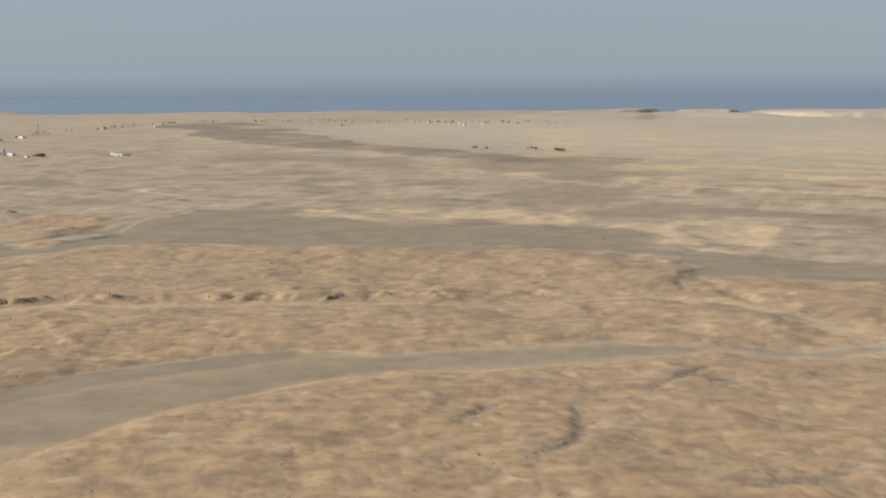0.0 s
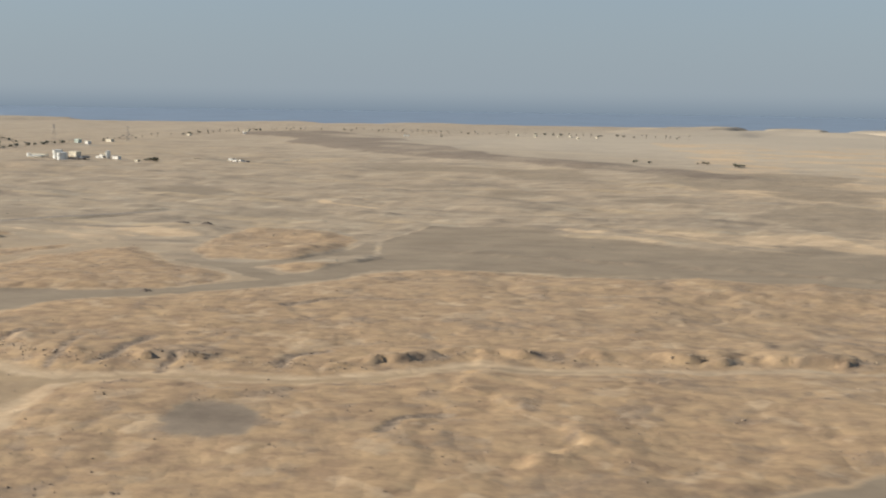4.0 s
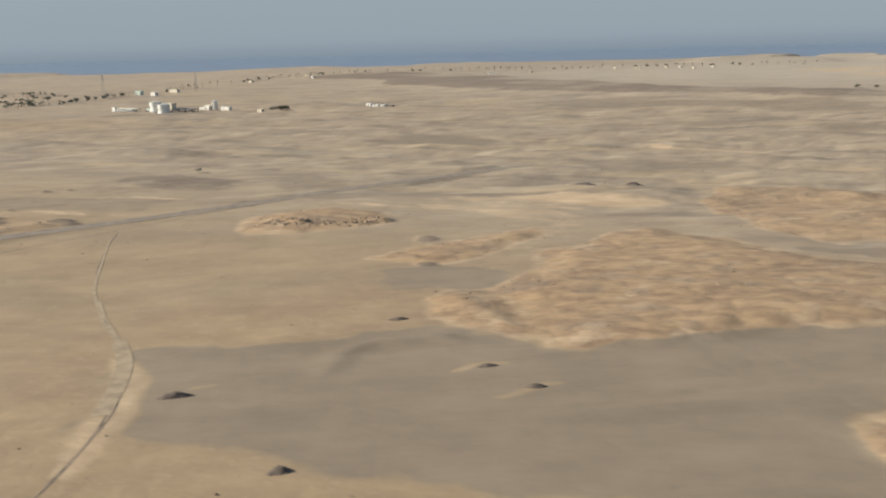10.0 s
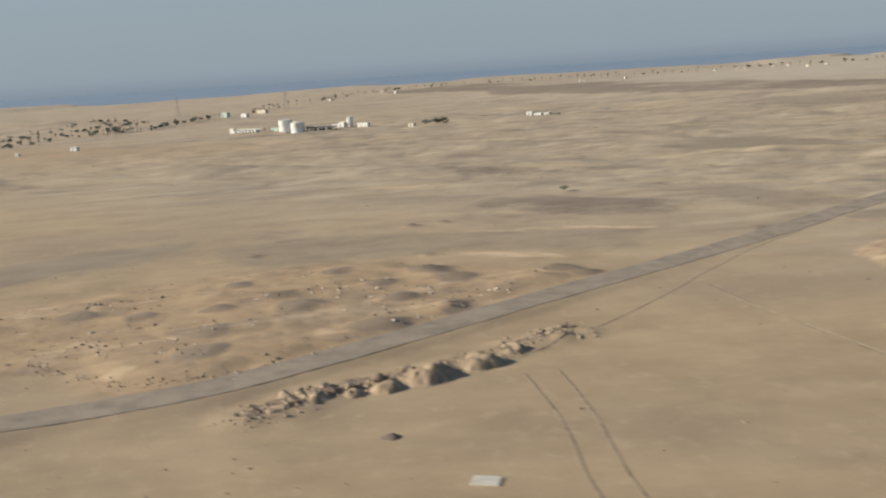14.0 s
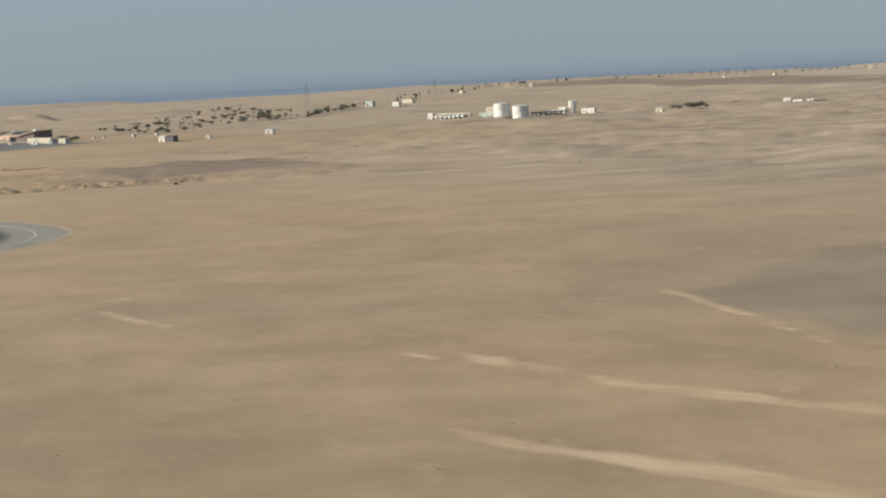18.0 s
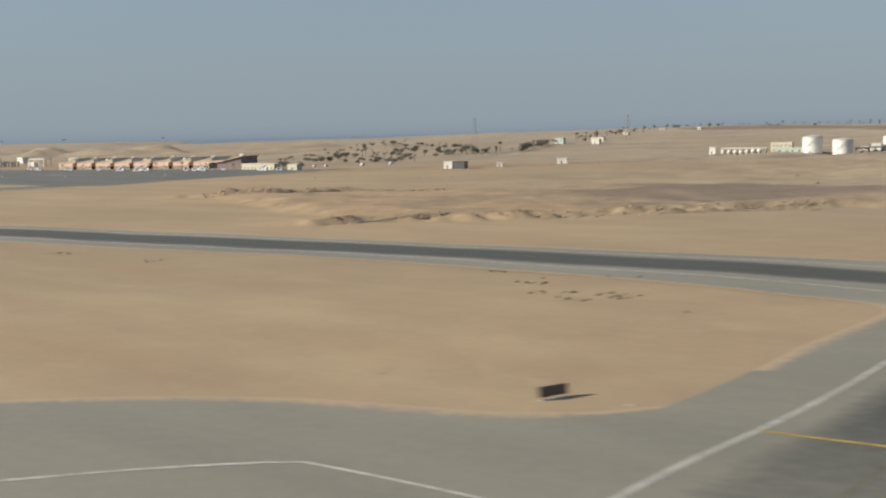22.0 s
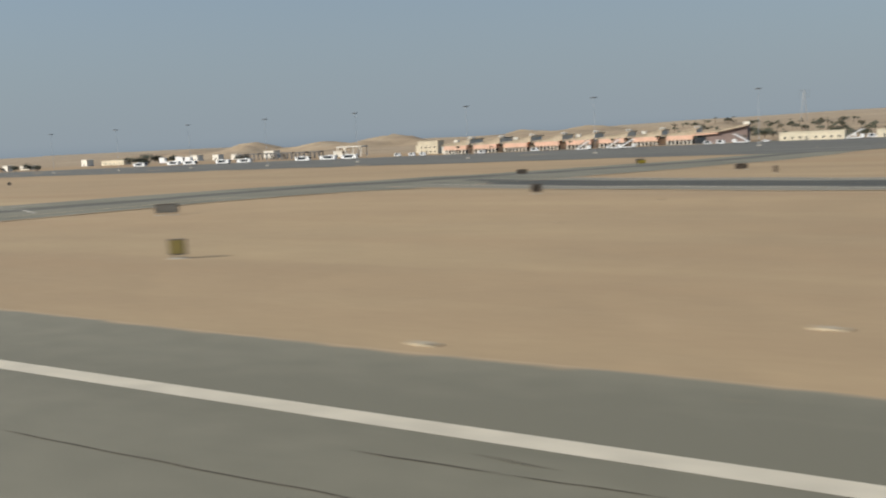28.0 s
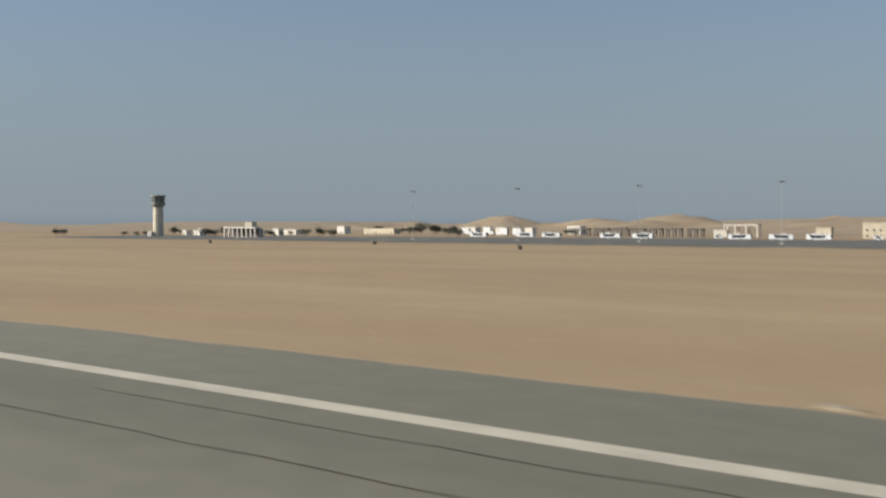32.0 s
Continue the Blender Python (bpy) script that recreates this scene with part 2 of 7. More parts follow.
def asphalt_material(name, base, light):
    m, n, l = nodes_of(name)
    b = n["Principled BSDF"]
    b.inputs["Roughness"].default_value = 0.88
    co = n.new("ShaderNodeTexCoord")
    a, c, d = (n.new("ShaderNodeTexNoise") for _ in range(3))
    for t, s in ((a, 0.05), (c, 0.7), (d, 22.0)):
        t.inputs["Scale"].default_value, t.inputs["Detail"].default_value = s, 4
    mp = n.new("ShaderNodeMapping")
    mp.inputs["Scale"].default_value = (0.25, 1.6, 1)
    l.new(co.outputs["Object"], mp.inputs["Vector"])
    l.new(mp.outputs[0], a.inputs["Vector"])
    l.new(co.outputs["Object"], c.inputs["Vector"])
    l.new(co.outputs["Object"], d.inputs["Vector"])
    s1 = n.new("ShaderNodeMath")
    s1.operation = "MULTIPLY_ADD"
    s1.inputs[1].default_value = 0.4
    l.new(c.outputs["Fac"], s1.inputs[0])
    l.new(a.outputs["Fac"], s1.inputs[2])
    r = n.new("ShaderNodeValToRGB")
    r.color_ramp.elements[0].position, r.color_ramp.elements[1].position = 0.55, 0.85
    r.color_ramp.elements[0].color, r.color_ramp.elements[1].color = (*base, 1), (*light, 1)
    l.new(s1.outputs[0], r.inputs[0])
    tyre = n.new("ShaderNodeAttribute")
    tyre.attribute_name = "tyre"
    wear = n.new("ShaderNodeMath")
    wear.operation = "MULTIPLY_ADD"
    wear.use_clamp = True
    wear.inputs[1].default_value = 1.6
    l.new(tyre.outputs["Fac"], wear.inputs[0])
    smear = n.new("ShaderNodeMath")
    smear.operation = "MULTIPLY_ADD"
    smear.inputs[1].default_value, smear.inputs[2].default_value = -0.55, -0.10
    l.new(c.outputs["Fac"], smear.inputs[0])
    l.new(smear.outputs[0], wear.inputs[2])
    worn = n.new("ShaderNodeMix")
    worn.data_type = "RGBA"
    worn.inputs["B"].default_value = (0.072, 0.070, 0.056, 1)
    l.new(wear.outputs[0], worn.inputs["Factor"])
    l.new(r.outputs[0], worn.inputs["A"])
    sandy = n.new("ShaderNodeAttribute")
    sandy.attribute_name = "sandy"
    drift = n.new("ShaderNodeMath")
    drift.operation = "MULTIPLY_ADD"
    drift.use_clamp = True
    drift.inputs[1].default_value = 2.0
    l.new(sandy.outputs["Fac"], drift.inputs[0])
    loose = n.new("ShaderNodeMath")
    loose.operation = "MULTIPLY_ADD"
    loose.inputs[1].default_value, loose.inputs[2].default_value = -2.2, 0.55
    l.new(c.outputs["Fac"], loose.inputs[0])
    l.new(loose.outputs[0], drift.inputs[2])
    dusty = n.new("ShaderNodeMix")
    dusty.data_type = "RGBA"
    dusty.inputs["B"].default_value = (0.424, 0.306, 0.178, 1)
    l.new(drift.outputs[0], dusty.inputs["Factor"])
    l.new(worn.outputs["Result"], dusty.inputs["A"])
    l.new(dusty.outputs["Result"], b.inputs["Base Color"])
    bp = n.new("ShaderNodeBump")
    bp.inputs["Strength"].default_value, bp.inputs["Distance"].default_value = 0.3, 0.02
    l.new(d.outputs["Fac"], bp.inputs["Height"])
    l.new(bp.outputs[0], b.inputs["Normal"])
    return m


GROUND = ground_material()
RUNWAY = asphalt_material("runway_asphalt", (0.166, 0.154, 0.106), (0.222, 0.204, 0.142))
TAXI_SHOULDER = asphalt_material("taxiway_shoulder", (0.222, 0.200, 0.146), (0.268, 0.240, 0.174))
APRON = asphalt_material("apron_concrete", (0.108, 0.103, 0.084), (0.160, 0.152, 0.122))
WHITE_LINE = plain("white_road_paint", (0.60, 0.535, 0.405), 0.8, vary=0.10, scale=0.8)
PALE_LINE = plain("worn_white_road_paint", (0.52, 0.48, 0.39), 0.85, vary=0.2, scale=0.9)
CREAM_LINE = plain("worn_cream_road_paint", (0.46, 0.385, 0.235), 0.85, vary=0.2, scale=0.9)
YELLOW_LINE = plain("yellow_road_paint", (0.44, 0.30, 0.08), 0.8, vary=0.2, scale=0.8)
FADED_YELLOW = plain("faded_yellow_road_paint", (0.215, 0.180, 0.095), 0.85, vary=0.3, scale=0.8)
SEAL = plain("black_crack_sealant", (0.084, 0.070, 0.048), 0.95, vary=0.25)
RED_PAINT = plain("faded_red_ground_paint", (0.44, 0.27, 0.23), 0.8, vary=0.25)


# ---- terrain ----
def hash01(i, j, seed):
    h = (i * 374761393 + j * 668265263 + seed * 982451653) & 0xFFFFFFFF
    h = ((h ^ (h >> 13)) * 1274126177) & 0xFFFFFFFF
    return ((h ^ (h >> 16)) & 0xFFFF) / 65535.0


def vnoise(x, y, seed):
    i, j = np.floor(x).astype(np.int64), np.floor(y).astype(np.int64)
    u, v = x - i, y - j
    u, v = u * u * (3 - 2 * u), v * v * (3 - 2 * v)
    a, b = hash01(i, j, seed), hash01(i + 1, j, seed)
    c, d = hash01(i, j + 1, seed), hash01(i + 1, j + 1, seed)
    return (a + (b - a) * u) * (1 - v) + (c + (d - c) * u) * v


def fbm(x, y, size, octaves, seed, gain=0.5):
    """Noise of about -1 to 1 whose largest waves are size metres long."""
    s, amp, out = 1.0 / size, 1.0, 0.0
    for k in range(octaves):
        ca, sa = math.cos(0.6 * k), math.sin(0.6 * k)
        out = out + amp * (2 * vnoise((x * ca - y * sa) * s, (x * sa + y * ca) * s, seed + 17 * k) - 1)
        s, amp = s * 2.03, amp * gain
    return out


def ridged(x, y, size, octaves, seed, sharp=6):
    """Branching creases: 1 on the crease, falling to 0 away from it."""
    s, amp, out = 1.0 / size, 1.0, 0.0
    for k in range(octaves):
        ca, sa = math.cos(0.8 * k + 0.4), math.sin(0.8 * k + 0.4)
        q = 1 - abs(2 * vnoise((x * ca - y * sa) * s, (x * sa + y * ca) * s, seed + 13 * k) - 1)
        out = out + amp * q ** sharp
        s, amp = s * 2.1, amp * 0.5
    return out


def step(a, b, v):
    u = np.clip((v - a) / (b - a), 0, 1)
    return u * u * (3 - 2 * u)


def inside(x, y, poly):
    """Signed distance to a closed outline, positive inside."""
    d2, odd = np.full(np.shape(x), 1e12), np.zeros(np.shape(x), bool)
    for (ax, ay), (bx, by) in zip(poly, poly[1:] + poly[:1]):
        ex, ey = bx - ax, by - ay
        t = np.clip(((x - ax) * ex + (y - ay) * ey) / (ex * ex + ey * ey), 0, 1)
        d2 = np.minimum(d2, (x - ax - t * ex) ** 2 + (y - ay - t * ey) ** 2)
        if ay != by:
            odd ^= ((ay > y) != (by > y)) & (x < ex * (y - ay) / ey + ax)
    return np.where(odd, 1, -1) * np.sqrt(d2)


def cover_of(x, y, poly, lo, hi, reach=60):
    """0 outside an outline, 1 well inside it."""
    p = np.array(poly)
    out = np.zeros(np.shape(x))
    m = (x > p[:, 0].min() - reach) & (x < p[:, 0].max() + reach) & (y > p[:, 1].min() - reach) & (y < p[:, 1].max() + reach)
    if m.any():
        out[m] = step(lo, hi, inside(x[m], y[m], poly))
    return out


def along(x, y, line):
    """Distance to a broken line of (x, y) or (x, y, radius); a radius counts as reach."""
    best = np.full(np.shape(x), 1e6)
    a, reach = np.array(line), 60 + 160 * (np.max(np.abs(line)) > 1300)
    m = (x > a[:, 0].min() - reach) & (x < a[:, 0].max() + reach) & (y > a[:, 1].min() - reach) & (y < a[:, 1].max() + reach)
    if m.any() and not m.all():
        best[m] = along(x[m], y[m], line)
        return best
    if not m.any():
        return best
    for p, q in zip(line, line[1:]):
        ex, ey = q[0] - p[0], q[1] - p[1]
        t = np.clip(((x - p[0]) * ex + (y - p[1]) * ey) / (ex * ex + ey * ey), 0, 1)
        d = np.hypot(x - p[0] - t * ex, y - p[1] - t * ey)
        if len(p) > 2:
            d = d - (p[2] + t * (q[2] - p[2]))
        best = np.minimum(best, d)
    return best


# grey gravel flats of the dry stream beds
GRAVEL_FLATS = [
    [(-676, 444), (-712, 484), (-735, 540), (-740, 571), (-700, 608), (-680, 622), (-652, 613), (-630, 592), (-590, 606), (-548, 606), (-513, 610), (-448, 622), (-400, 640), (-365, 628), (-310, 612), (-270, 612), (-235, 640), (-228, 625), (-270, 598), (-341, 588), (-398, 545), (-475, 505), (-524, 480), (-582, 454), (-612, 428), (-628, 403), (-650, 420)],
    [(-850, 150), (-834, 167), (-813, 178), (-810, 192), (-795, 204), (-779, 207), (-758, 208), (-745, 210), (-735, 222), (-719, 236), (-698, 253), (-684, 257), (-681, 232), (-679, 219), (-684, 206), (-690, 197), (-685, 183), (-677, 172), (-660, 173), (-644, 170), (-636, 166), (-650, 152), (-688, 140), (-711, 137), (-728, 122), (-749, 118), (-790, 112), (-812, 108), (-835, 130)],
    [(-672, 129), (-646, 150), (-628, 163), (-606, 161), (-585, 158), (-575, 130), (-600, 95), (-650, 80), (-700, 75), (-690, 108)],
    [(-338, 240), (-327, 266), (-310, 282), (-303, 275), (-312, 248), (-325, 222), (-332, 195), (-338, 170), (-350, 160), (-352, 200)],
    [(-512, 174), (-504, 187), (-494, 196), (-483, 193), (-474, 176), (-481, 165), (-490, 160), (-505, 163)],
    [(-248, 536), (-253, 566), (-250, 595), (-215, 625), (-197, 609), (-199, 581), (-223, 556), (-240, 540)],
    [(-848, 238), (-852, 255), (-848, 266), (-833, 274), (-815, 266), (-808, 252), (-822, 242), (-832, 232)],
    [(-265, 556), (-154, 572), (-123, 602), (-204, 602)],
]
# thinner gravel over sand
THIN_GRAVEL = [
    [(-350, 150), (-338, 178), (-330, 200), (-312, 245), (-300, 275), (-275, 303), (-240, 345), (-200, 382), (-170, 395), (-130, 420), (-105, 450), (-107, 427), (-133, 397), (-165, 385), (-187, 358), (-230, 309), (-245, 292), (-266, 268), (-270, 240), (-280, 207), (-285, 160), (-300, 140)],
    [(-1143, 251), (-1142, 288), (-1103, 310), (-1044, 328), (-1037, 296), (-1088, 273)],
    [(-1116, 339), (-1117, 381), (-1096, 378), (-1083, 343)],
    [(-1216, 192), (-1226, 222), (-1211, 242), (-1200, 255), (-1196, 221), (-1200, 196)],
    [(-1120, 348), (-1103, 376), (-1063, 380), (-1050, 354), (-1082, 336)],
    [(-1070, 417), (-1060, 440), (-1011, 419), (-987, 397), (-1006, 360), (-1036, 377)],
    [(-1202, 252), (-1165, 286), (-1107, 310), (-1043, 320), (-1035, 296), (-1098, 264), (-1158, 225)],
    [(-914, 506), (-875, 576), (-851, 605), (-841, 551), (-881, 506)],
    [(-970, 563), (-887, 580), (-855, 527), (-907, 508)],
    [(-836, 1102), (-752, 1262), (-623, 1260), (-619, 1090), (-708, 978)],
    [(-448, 756), (-434, 849), (-366, 860), (-354, 798), (-408, 725)],
    [(-603, 821), (-575, 942), (-482, 935), (-437, 836), (-525, 759)],
]
GREY_PATCH = [(-1258, 181), (-1253, 194), (-1241, 234), (-1215, 262), (-1203, 252), (-1212, 200), (-1216, 163), (-1224, 158), (-1235, 166)]
GRAVEL_ARMS = [
    [(-720, 205, 30), (-690, 255, 10), (-668, 295, 8), (-655, 330, 9), (-648, 380, 12), (-645, 420, 16)],
    [(-740, 352, 5), (-712, 356, 9), (-688, 352, 7), (-665, 345, 8)],
    [(-700, 360, 7), (-692, 400, 7), (-690, 440, 12), (-700, 480, 20)],
]
# hills of eroded tan soil
HILLS = [
    [(-683, 179), (-689, 190), (-684, 201), (-680, 211), (-682, 221), (-684, 231), (-680, 241), (-678, 251), (-670, 264), (-664, 278), (-661, 293), (-651, 314), (-638, 330), (-632, 375), (-625, 403), (-610, 430), (-580, 453), (-524, 480), (-470, 505), (-398, 545), (-335, 582), (-280, 590), (-252, 575), (-236, 535), (-200, 510), (-180, 480), (-240, 473), (-320, 395), (-385, 349), (-422, 312), (-452, 292), (-468, 284), (-478, 268), (-492, 245), (-505, 230), (-530, 212), (-550, 197), (-565, 178), (-580, 169), (-600, 166), (-613, 167), (-637, 167), (-658, 172), (-672, 171)],
    [(-549, 156), (-554, 167), (-553, 179), (-546, 189), (-536, 199), (-523, 206), (-499, 221), (-481, 250), (-467, 272), (-430, 298), (-385, 344), (-320, 392), (-240, 470), (-180, 478), (-111, 444), (-147, 397), (-176, 388), (-200, 384), (-230, 353), (-261, 321), (-289, 295), (-310, 282), (-327, 266), (-340, 238), (-352, 200), (-350, 165), (-355, 140), (-400, 100), (-470, 85), (-530, 95), (-538, 120)],
    [(-285, 160), (-282, 205), (-270, 240), (-267, 265), (-245, 290), (-225, 310), (-185, 355), (-160, 392), (-133, 398), (-107, 427), (-60, 470), (40, 400), (0, 250), (-63, 124), (-200, 110), (-280, 130)],
    [(-806, 247), (-812, 275), (-820, 299), (-815, 322), (-814, 340), (-806, 357), (-778, 352), (-755, 345), (-727, 335), (-709, 339), (-687, 337), (-676, 325), (-674, 309), (-682, 282), (-690, 275), (-702, 262), (-712, 248), (-722, 233), (-734, 222), (-745, 212), (-757, 206), (-764, 213), (-780, 227), (-793, 238)],
    [(-817, 229), (-817, 243), (-808, 249), (-783, 230), (-766, 216), (-775, 206), (-790, 209), (-807, 218)],
    [(-817, 466), (-799, 490), (-768, 500), (-730, 478), (-708, 430), (-697, 395), (-715, 378), (-743, 366), (-772, 385), (-800, 413), (-815, 440)],
    [(-691, 365), (-686, 388), (-664, 399), (-650, 417), (-655, 390), (-668, 363)],
    [(-867, 265), (-868, 291), (-855, 321), (-843, 336), (-834, 318), (-837, 300), (-838, 288), (-843, 268)],
    [(-794, 155), (-800, 157), (-805, 168), (-806, 180), (-800, 192), (-786, 203), (-772, 200), (-784, 190), (-792, 180), (-795, 170)],
    [(-232, 535), (-195, 575), (-150, 600), (-60, 560), (-30, 470), (-100, 450), (-180, 485)],
    [(-972, 300), (-966, 325), (-956, 342), (-930, 347), (-907, 324), (-917, 305), (-930, 287), (-945, 281)],
    [(-1163, 117), (-1180, 134), (-1179, 158), (-1172, 185), (-1156, 210), (-1138, 243), (-1116, 255), (-1084, 254), (-1063, 249), (-1049, 270), (-1031, 247), (-1041, 221), (-1048, 183), (-1058, 145), (-1059, 134), (-1069, 124), (-1089, 122), (-1106, 124), (-1123, 114), (-1152, 112)],
    [(-1560, 307), (-1650, 238), (-1700, 246), (-1790, 289), (-1780, 337), (-1700, 358), (-1640, 399), (-1500, 388), (-1490, 337)],
]
# pale wind-blown and washed sand
SAND_SHEETS = [
    [(-714, 918), (-2, 1020), (298, 1528), (-408, 1936), (-1200, 1783), (-909, 1376)],
    [(-955, 382), (-901, 419), (-819, 486), (-826, 396), (-831, 343), (-817, 278), (-811, 256), (-852, 348)],
]
SAND_WASHES = [
    [(-797, 94, 4), (-810, 111, 6), (-826, 130, 5), (-841, 138, 4), (-854, 144, 2)],
    [(-606, 163, 4), (-583, 164, 5), (-567, 172, 5), (-556, 190, 4), (-540, 204, 4), (-512, 220, 4), (-488, 248, 4), (-471, 278, 4), (-440, 296, 3), (-400, 332, 3), (-360, 362, 2), (-320, 393, 2)],
    [(-554, 166, 5), (-546, 145, 7), (-533, 122, 9)],
    [(-467, 268, 1), (-452, 249, 2), (-438, 246, 2), (-415, 236, 2), (-399, 228, 2)],
    [(-1150, 110, 1), (-1131, 121, 2), (-1108, 144, 2), (-1092, 172, 3), (-1082, 191, 5), (-1056, 208, 4)],
    [(-1082, 191, 4), (-1071, 228, 3), (-1051, 257, 2)],
    [(-1075, 161, 2), (-1050, 201, 2), (-1038, 236, 2)],
]
# broken streaks of pale sand
SAND_STREAKS = [
    [(-1363, 115, 0.6), (-1355, 120, 1.0), (-1338, 117, 1.0), (-1315, 115, 1.6), (-1298, 117, 2.0), (-1282, 121, 2.4), (-1263, 124, 2.2), (-1245, 122, 1.4), (-1210, 126, 2.4), (-1171, 128, 3)],
    [(-1255, 95, 0.8), (-1245, 94, 1.4), (-1232, 96, 2.2), (-1207, 98, 3), (-1175, 107, 4)],
    [(-1363, 115, 0.4), (-1357, 139, 0.8), (-1350, 158, 0.8)],
    [(-1260, 179, 1.0), (-1243, 169, 1.4), (-1223, 153, 1.6)],
]
# washed sand in long lenses, farther inland
FAR_STREAKS = [
    [(-655, 628, 3), (-620, 604, 5), (-585, 614, 5), (-500, 622, 4), (-456, 634, 4), (-399, 660, 3)],
    [(-668, 674, 3), (-600, 668, 5), (-535, 673, 4), (-474, 700, 5), (-414, 718, 3)],
    [(-640, 645, 2), (-560, 640, 3), (-480, 660, 3), (-420, 690, 2)],
    [(-370, 630, 4), (-325, 637, 6), (-284, 634, 4), (-231, 648, 3)],
    [(-372, 697, 4), (-335, 760, 8), (-273, 790, 6)],
    [(-340, 655, 4), (-300, 675, 6), (-240, 672, 4)],
    [(-794, 668, 3), (-750, 664, 4), (-711, 661, 3)],
    [(-944, 665, 2), (-867, 665, 3)],
    [(-774, 662, 2), (-690, 660, 3)],
    [(-977, 657, 4), (-914, 637, 6), (-854, 640, 4)],
    [(-959, 682, 3), (-888, 674, 5), (-868, 720, 4)],
    [(-998, 347, 3), (-947, 360, 4), (-916, 375, 4)],
    [(-959, 408, 3), (-934, 437, 4), (-891, 450, 3)],
    [(-1143, 301, 2), (-1096, 307, 2), (-1049, 325, 2)],
    [(-1094, 267, 2.5), (-1058, 279, 2.5), (-1028, 297, 2.5)],
    [(-955, 366, 2), (-911, 371, 5), (-873, 388, 5), (-853, 400, 3)],
    [(-966, 415, 2), (-919, 444, 4), (-864, 447, 2)],
]
# drifts and spits that lie on the gravel
SAND_OVER_GRAVEL = [
    [(-698, 108, 3.5), (-684, 127, 3.5), (-667, 143, 3.5), (-650, 157, 3), (-638, 165, 3), (-615, 166, 4), (-600, 164, 4)],
    [(-799, 97, 3), (-812, 114, 5), (-828, 131, 4), (-842, 139, 3), (-852, 143, 2)],
    [(-770, 174, 1), (-767, 183, 1.5), (-762, 189, 1)],
    [(-754, 166, 1), (-750, 176, 1.5), (-746, 182, 1)],
    [(-814, 135, 1), (-812, 140, 0.5)],
    [(-740, 571, 2), (-712, 484, 3), (-676, 444, 2)],
    [(-743, 553, 1.5), (-723, 495, 2.5), (-711, 473, 1.5)],
    [(-552, 467, 1), (-523, 487, 2), (-496, 499, 1)],
]
ROAD_LINE = [(-1151, 22), (-1095, 86), (-1064, 128), (-1055, 158), (-1046, 190), (-1036, 229), (-1024, 272), (-1008, 322), (-992, 385), (-971, 462), (-953, 516)]
# scarps that face the runway, and their height
SCARPS = [
    ([(-630, 178), (-600, 179), (-578, 185), (-562, 206), (-545, 216), (-510, 237), (-494, 262), (-480, 288), (-455, 301), (-422, 323), (-385, 359), (-335, 400)], 4.4),
    ([(-470, 280), (-463, 262), (-452, 250), (-438, 249), (-415, 238), (-399, 229), (-403, 212)], 2.4),
    ([(-1660, 224), (-1640, 243), (-1622, 256), (-1600, 270), (-1579, 289), (-1565, 300), (-1545, 311)], 3.6),
    ([(-1786, 288), (-1763, 301), (-1738, 321), (-1700, 337)], 3.5),
    ([(-954, 295), (-933, 303), (-915, 320)], 2.6),
    ([(-653, 480), (-572, 510), (-459, 551), (-356, 572)], 2.0),
    ([(-398, 372), (-365, 392), (-331, 419), (-290, 450)], 2.6),
    ([(-512, 160), (-496, 203), (-484, 193), (-474, 172)], 1.6),
]
# single gullies cut into the hills
GULLIES = [
    [(-632, 192), (-628, 185), (-624, 177)], [(-609, 201), (-598, 194), (-590, 182), (-583, 174)], [(-588, 222), (-578, 201), (-572, 187)], [(-559, 214), (-553, 203), (-549, 196)],
    [(-446, 200), (-448, 211), (-440, 224)], [(-233, 501), (-240, 520), (-248, 541)], [(-196, 251), (-198, 276)], [(-96, 262), (-90, 272), (-83, 276), (-80, 292)],
    [(-162, 327), (-158, 345), (-156, 365)], [(-172, 290), (-166, 281), (-155, 269), (-158, 247)], [(-520, 256), (-530, 240), (-522, 228)], [(-600, 300), (-590, 330), (-560, 350)],
]
# brown knolls: place, radius, height
KNOLLS = [(-1084, 244, 11, 2.0), (-1047, 261, 9, 2.6), (-1036, 259, 8, 1.8), (-1076, 213, 6, 1.6), (-1096, 193, 8, 1.9), (-1113, 184, 6, 1.2), (-1062, 185, 10, 1.8), (-1153, 124, 14, 1.5), (-1104, 261, 3, 1.6),
          (-1142, 310, 4, 1.8), (-1133, 321, 4, 1.6), (-1166, 246, 4, 1.2), (-1070, 238, 10, 1.6), (-1108, 200, 7, 1.0), (-1125, 170, 7, 0.9), (-1098, 165, 8, 1.0), (-1130, 205, 6, 0.9), (-1088, 222, 7, 1.2),
          (-1116, 232, 9, 1.0), (-1145, 160, 8, 0.8), (-1085, 150, 9, 0.9), (-1055, 205, 6, 1.0), (-1010, 330, 6, 1.0), (-885, 454, 7, 1.6), (-860, 457, 6, 1.4), (-873, 300, 6, 1.2), (-846, 268, 5, 1.0)]
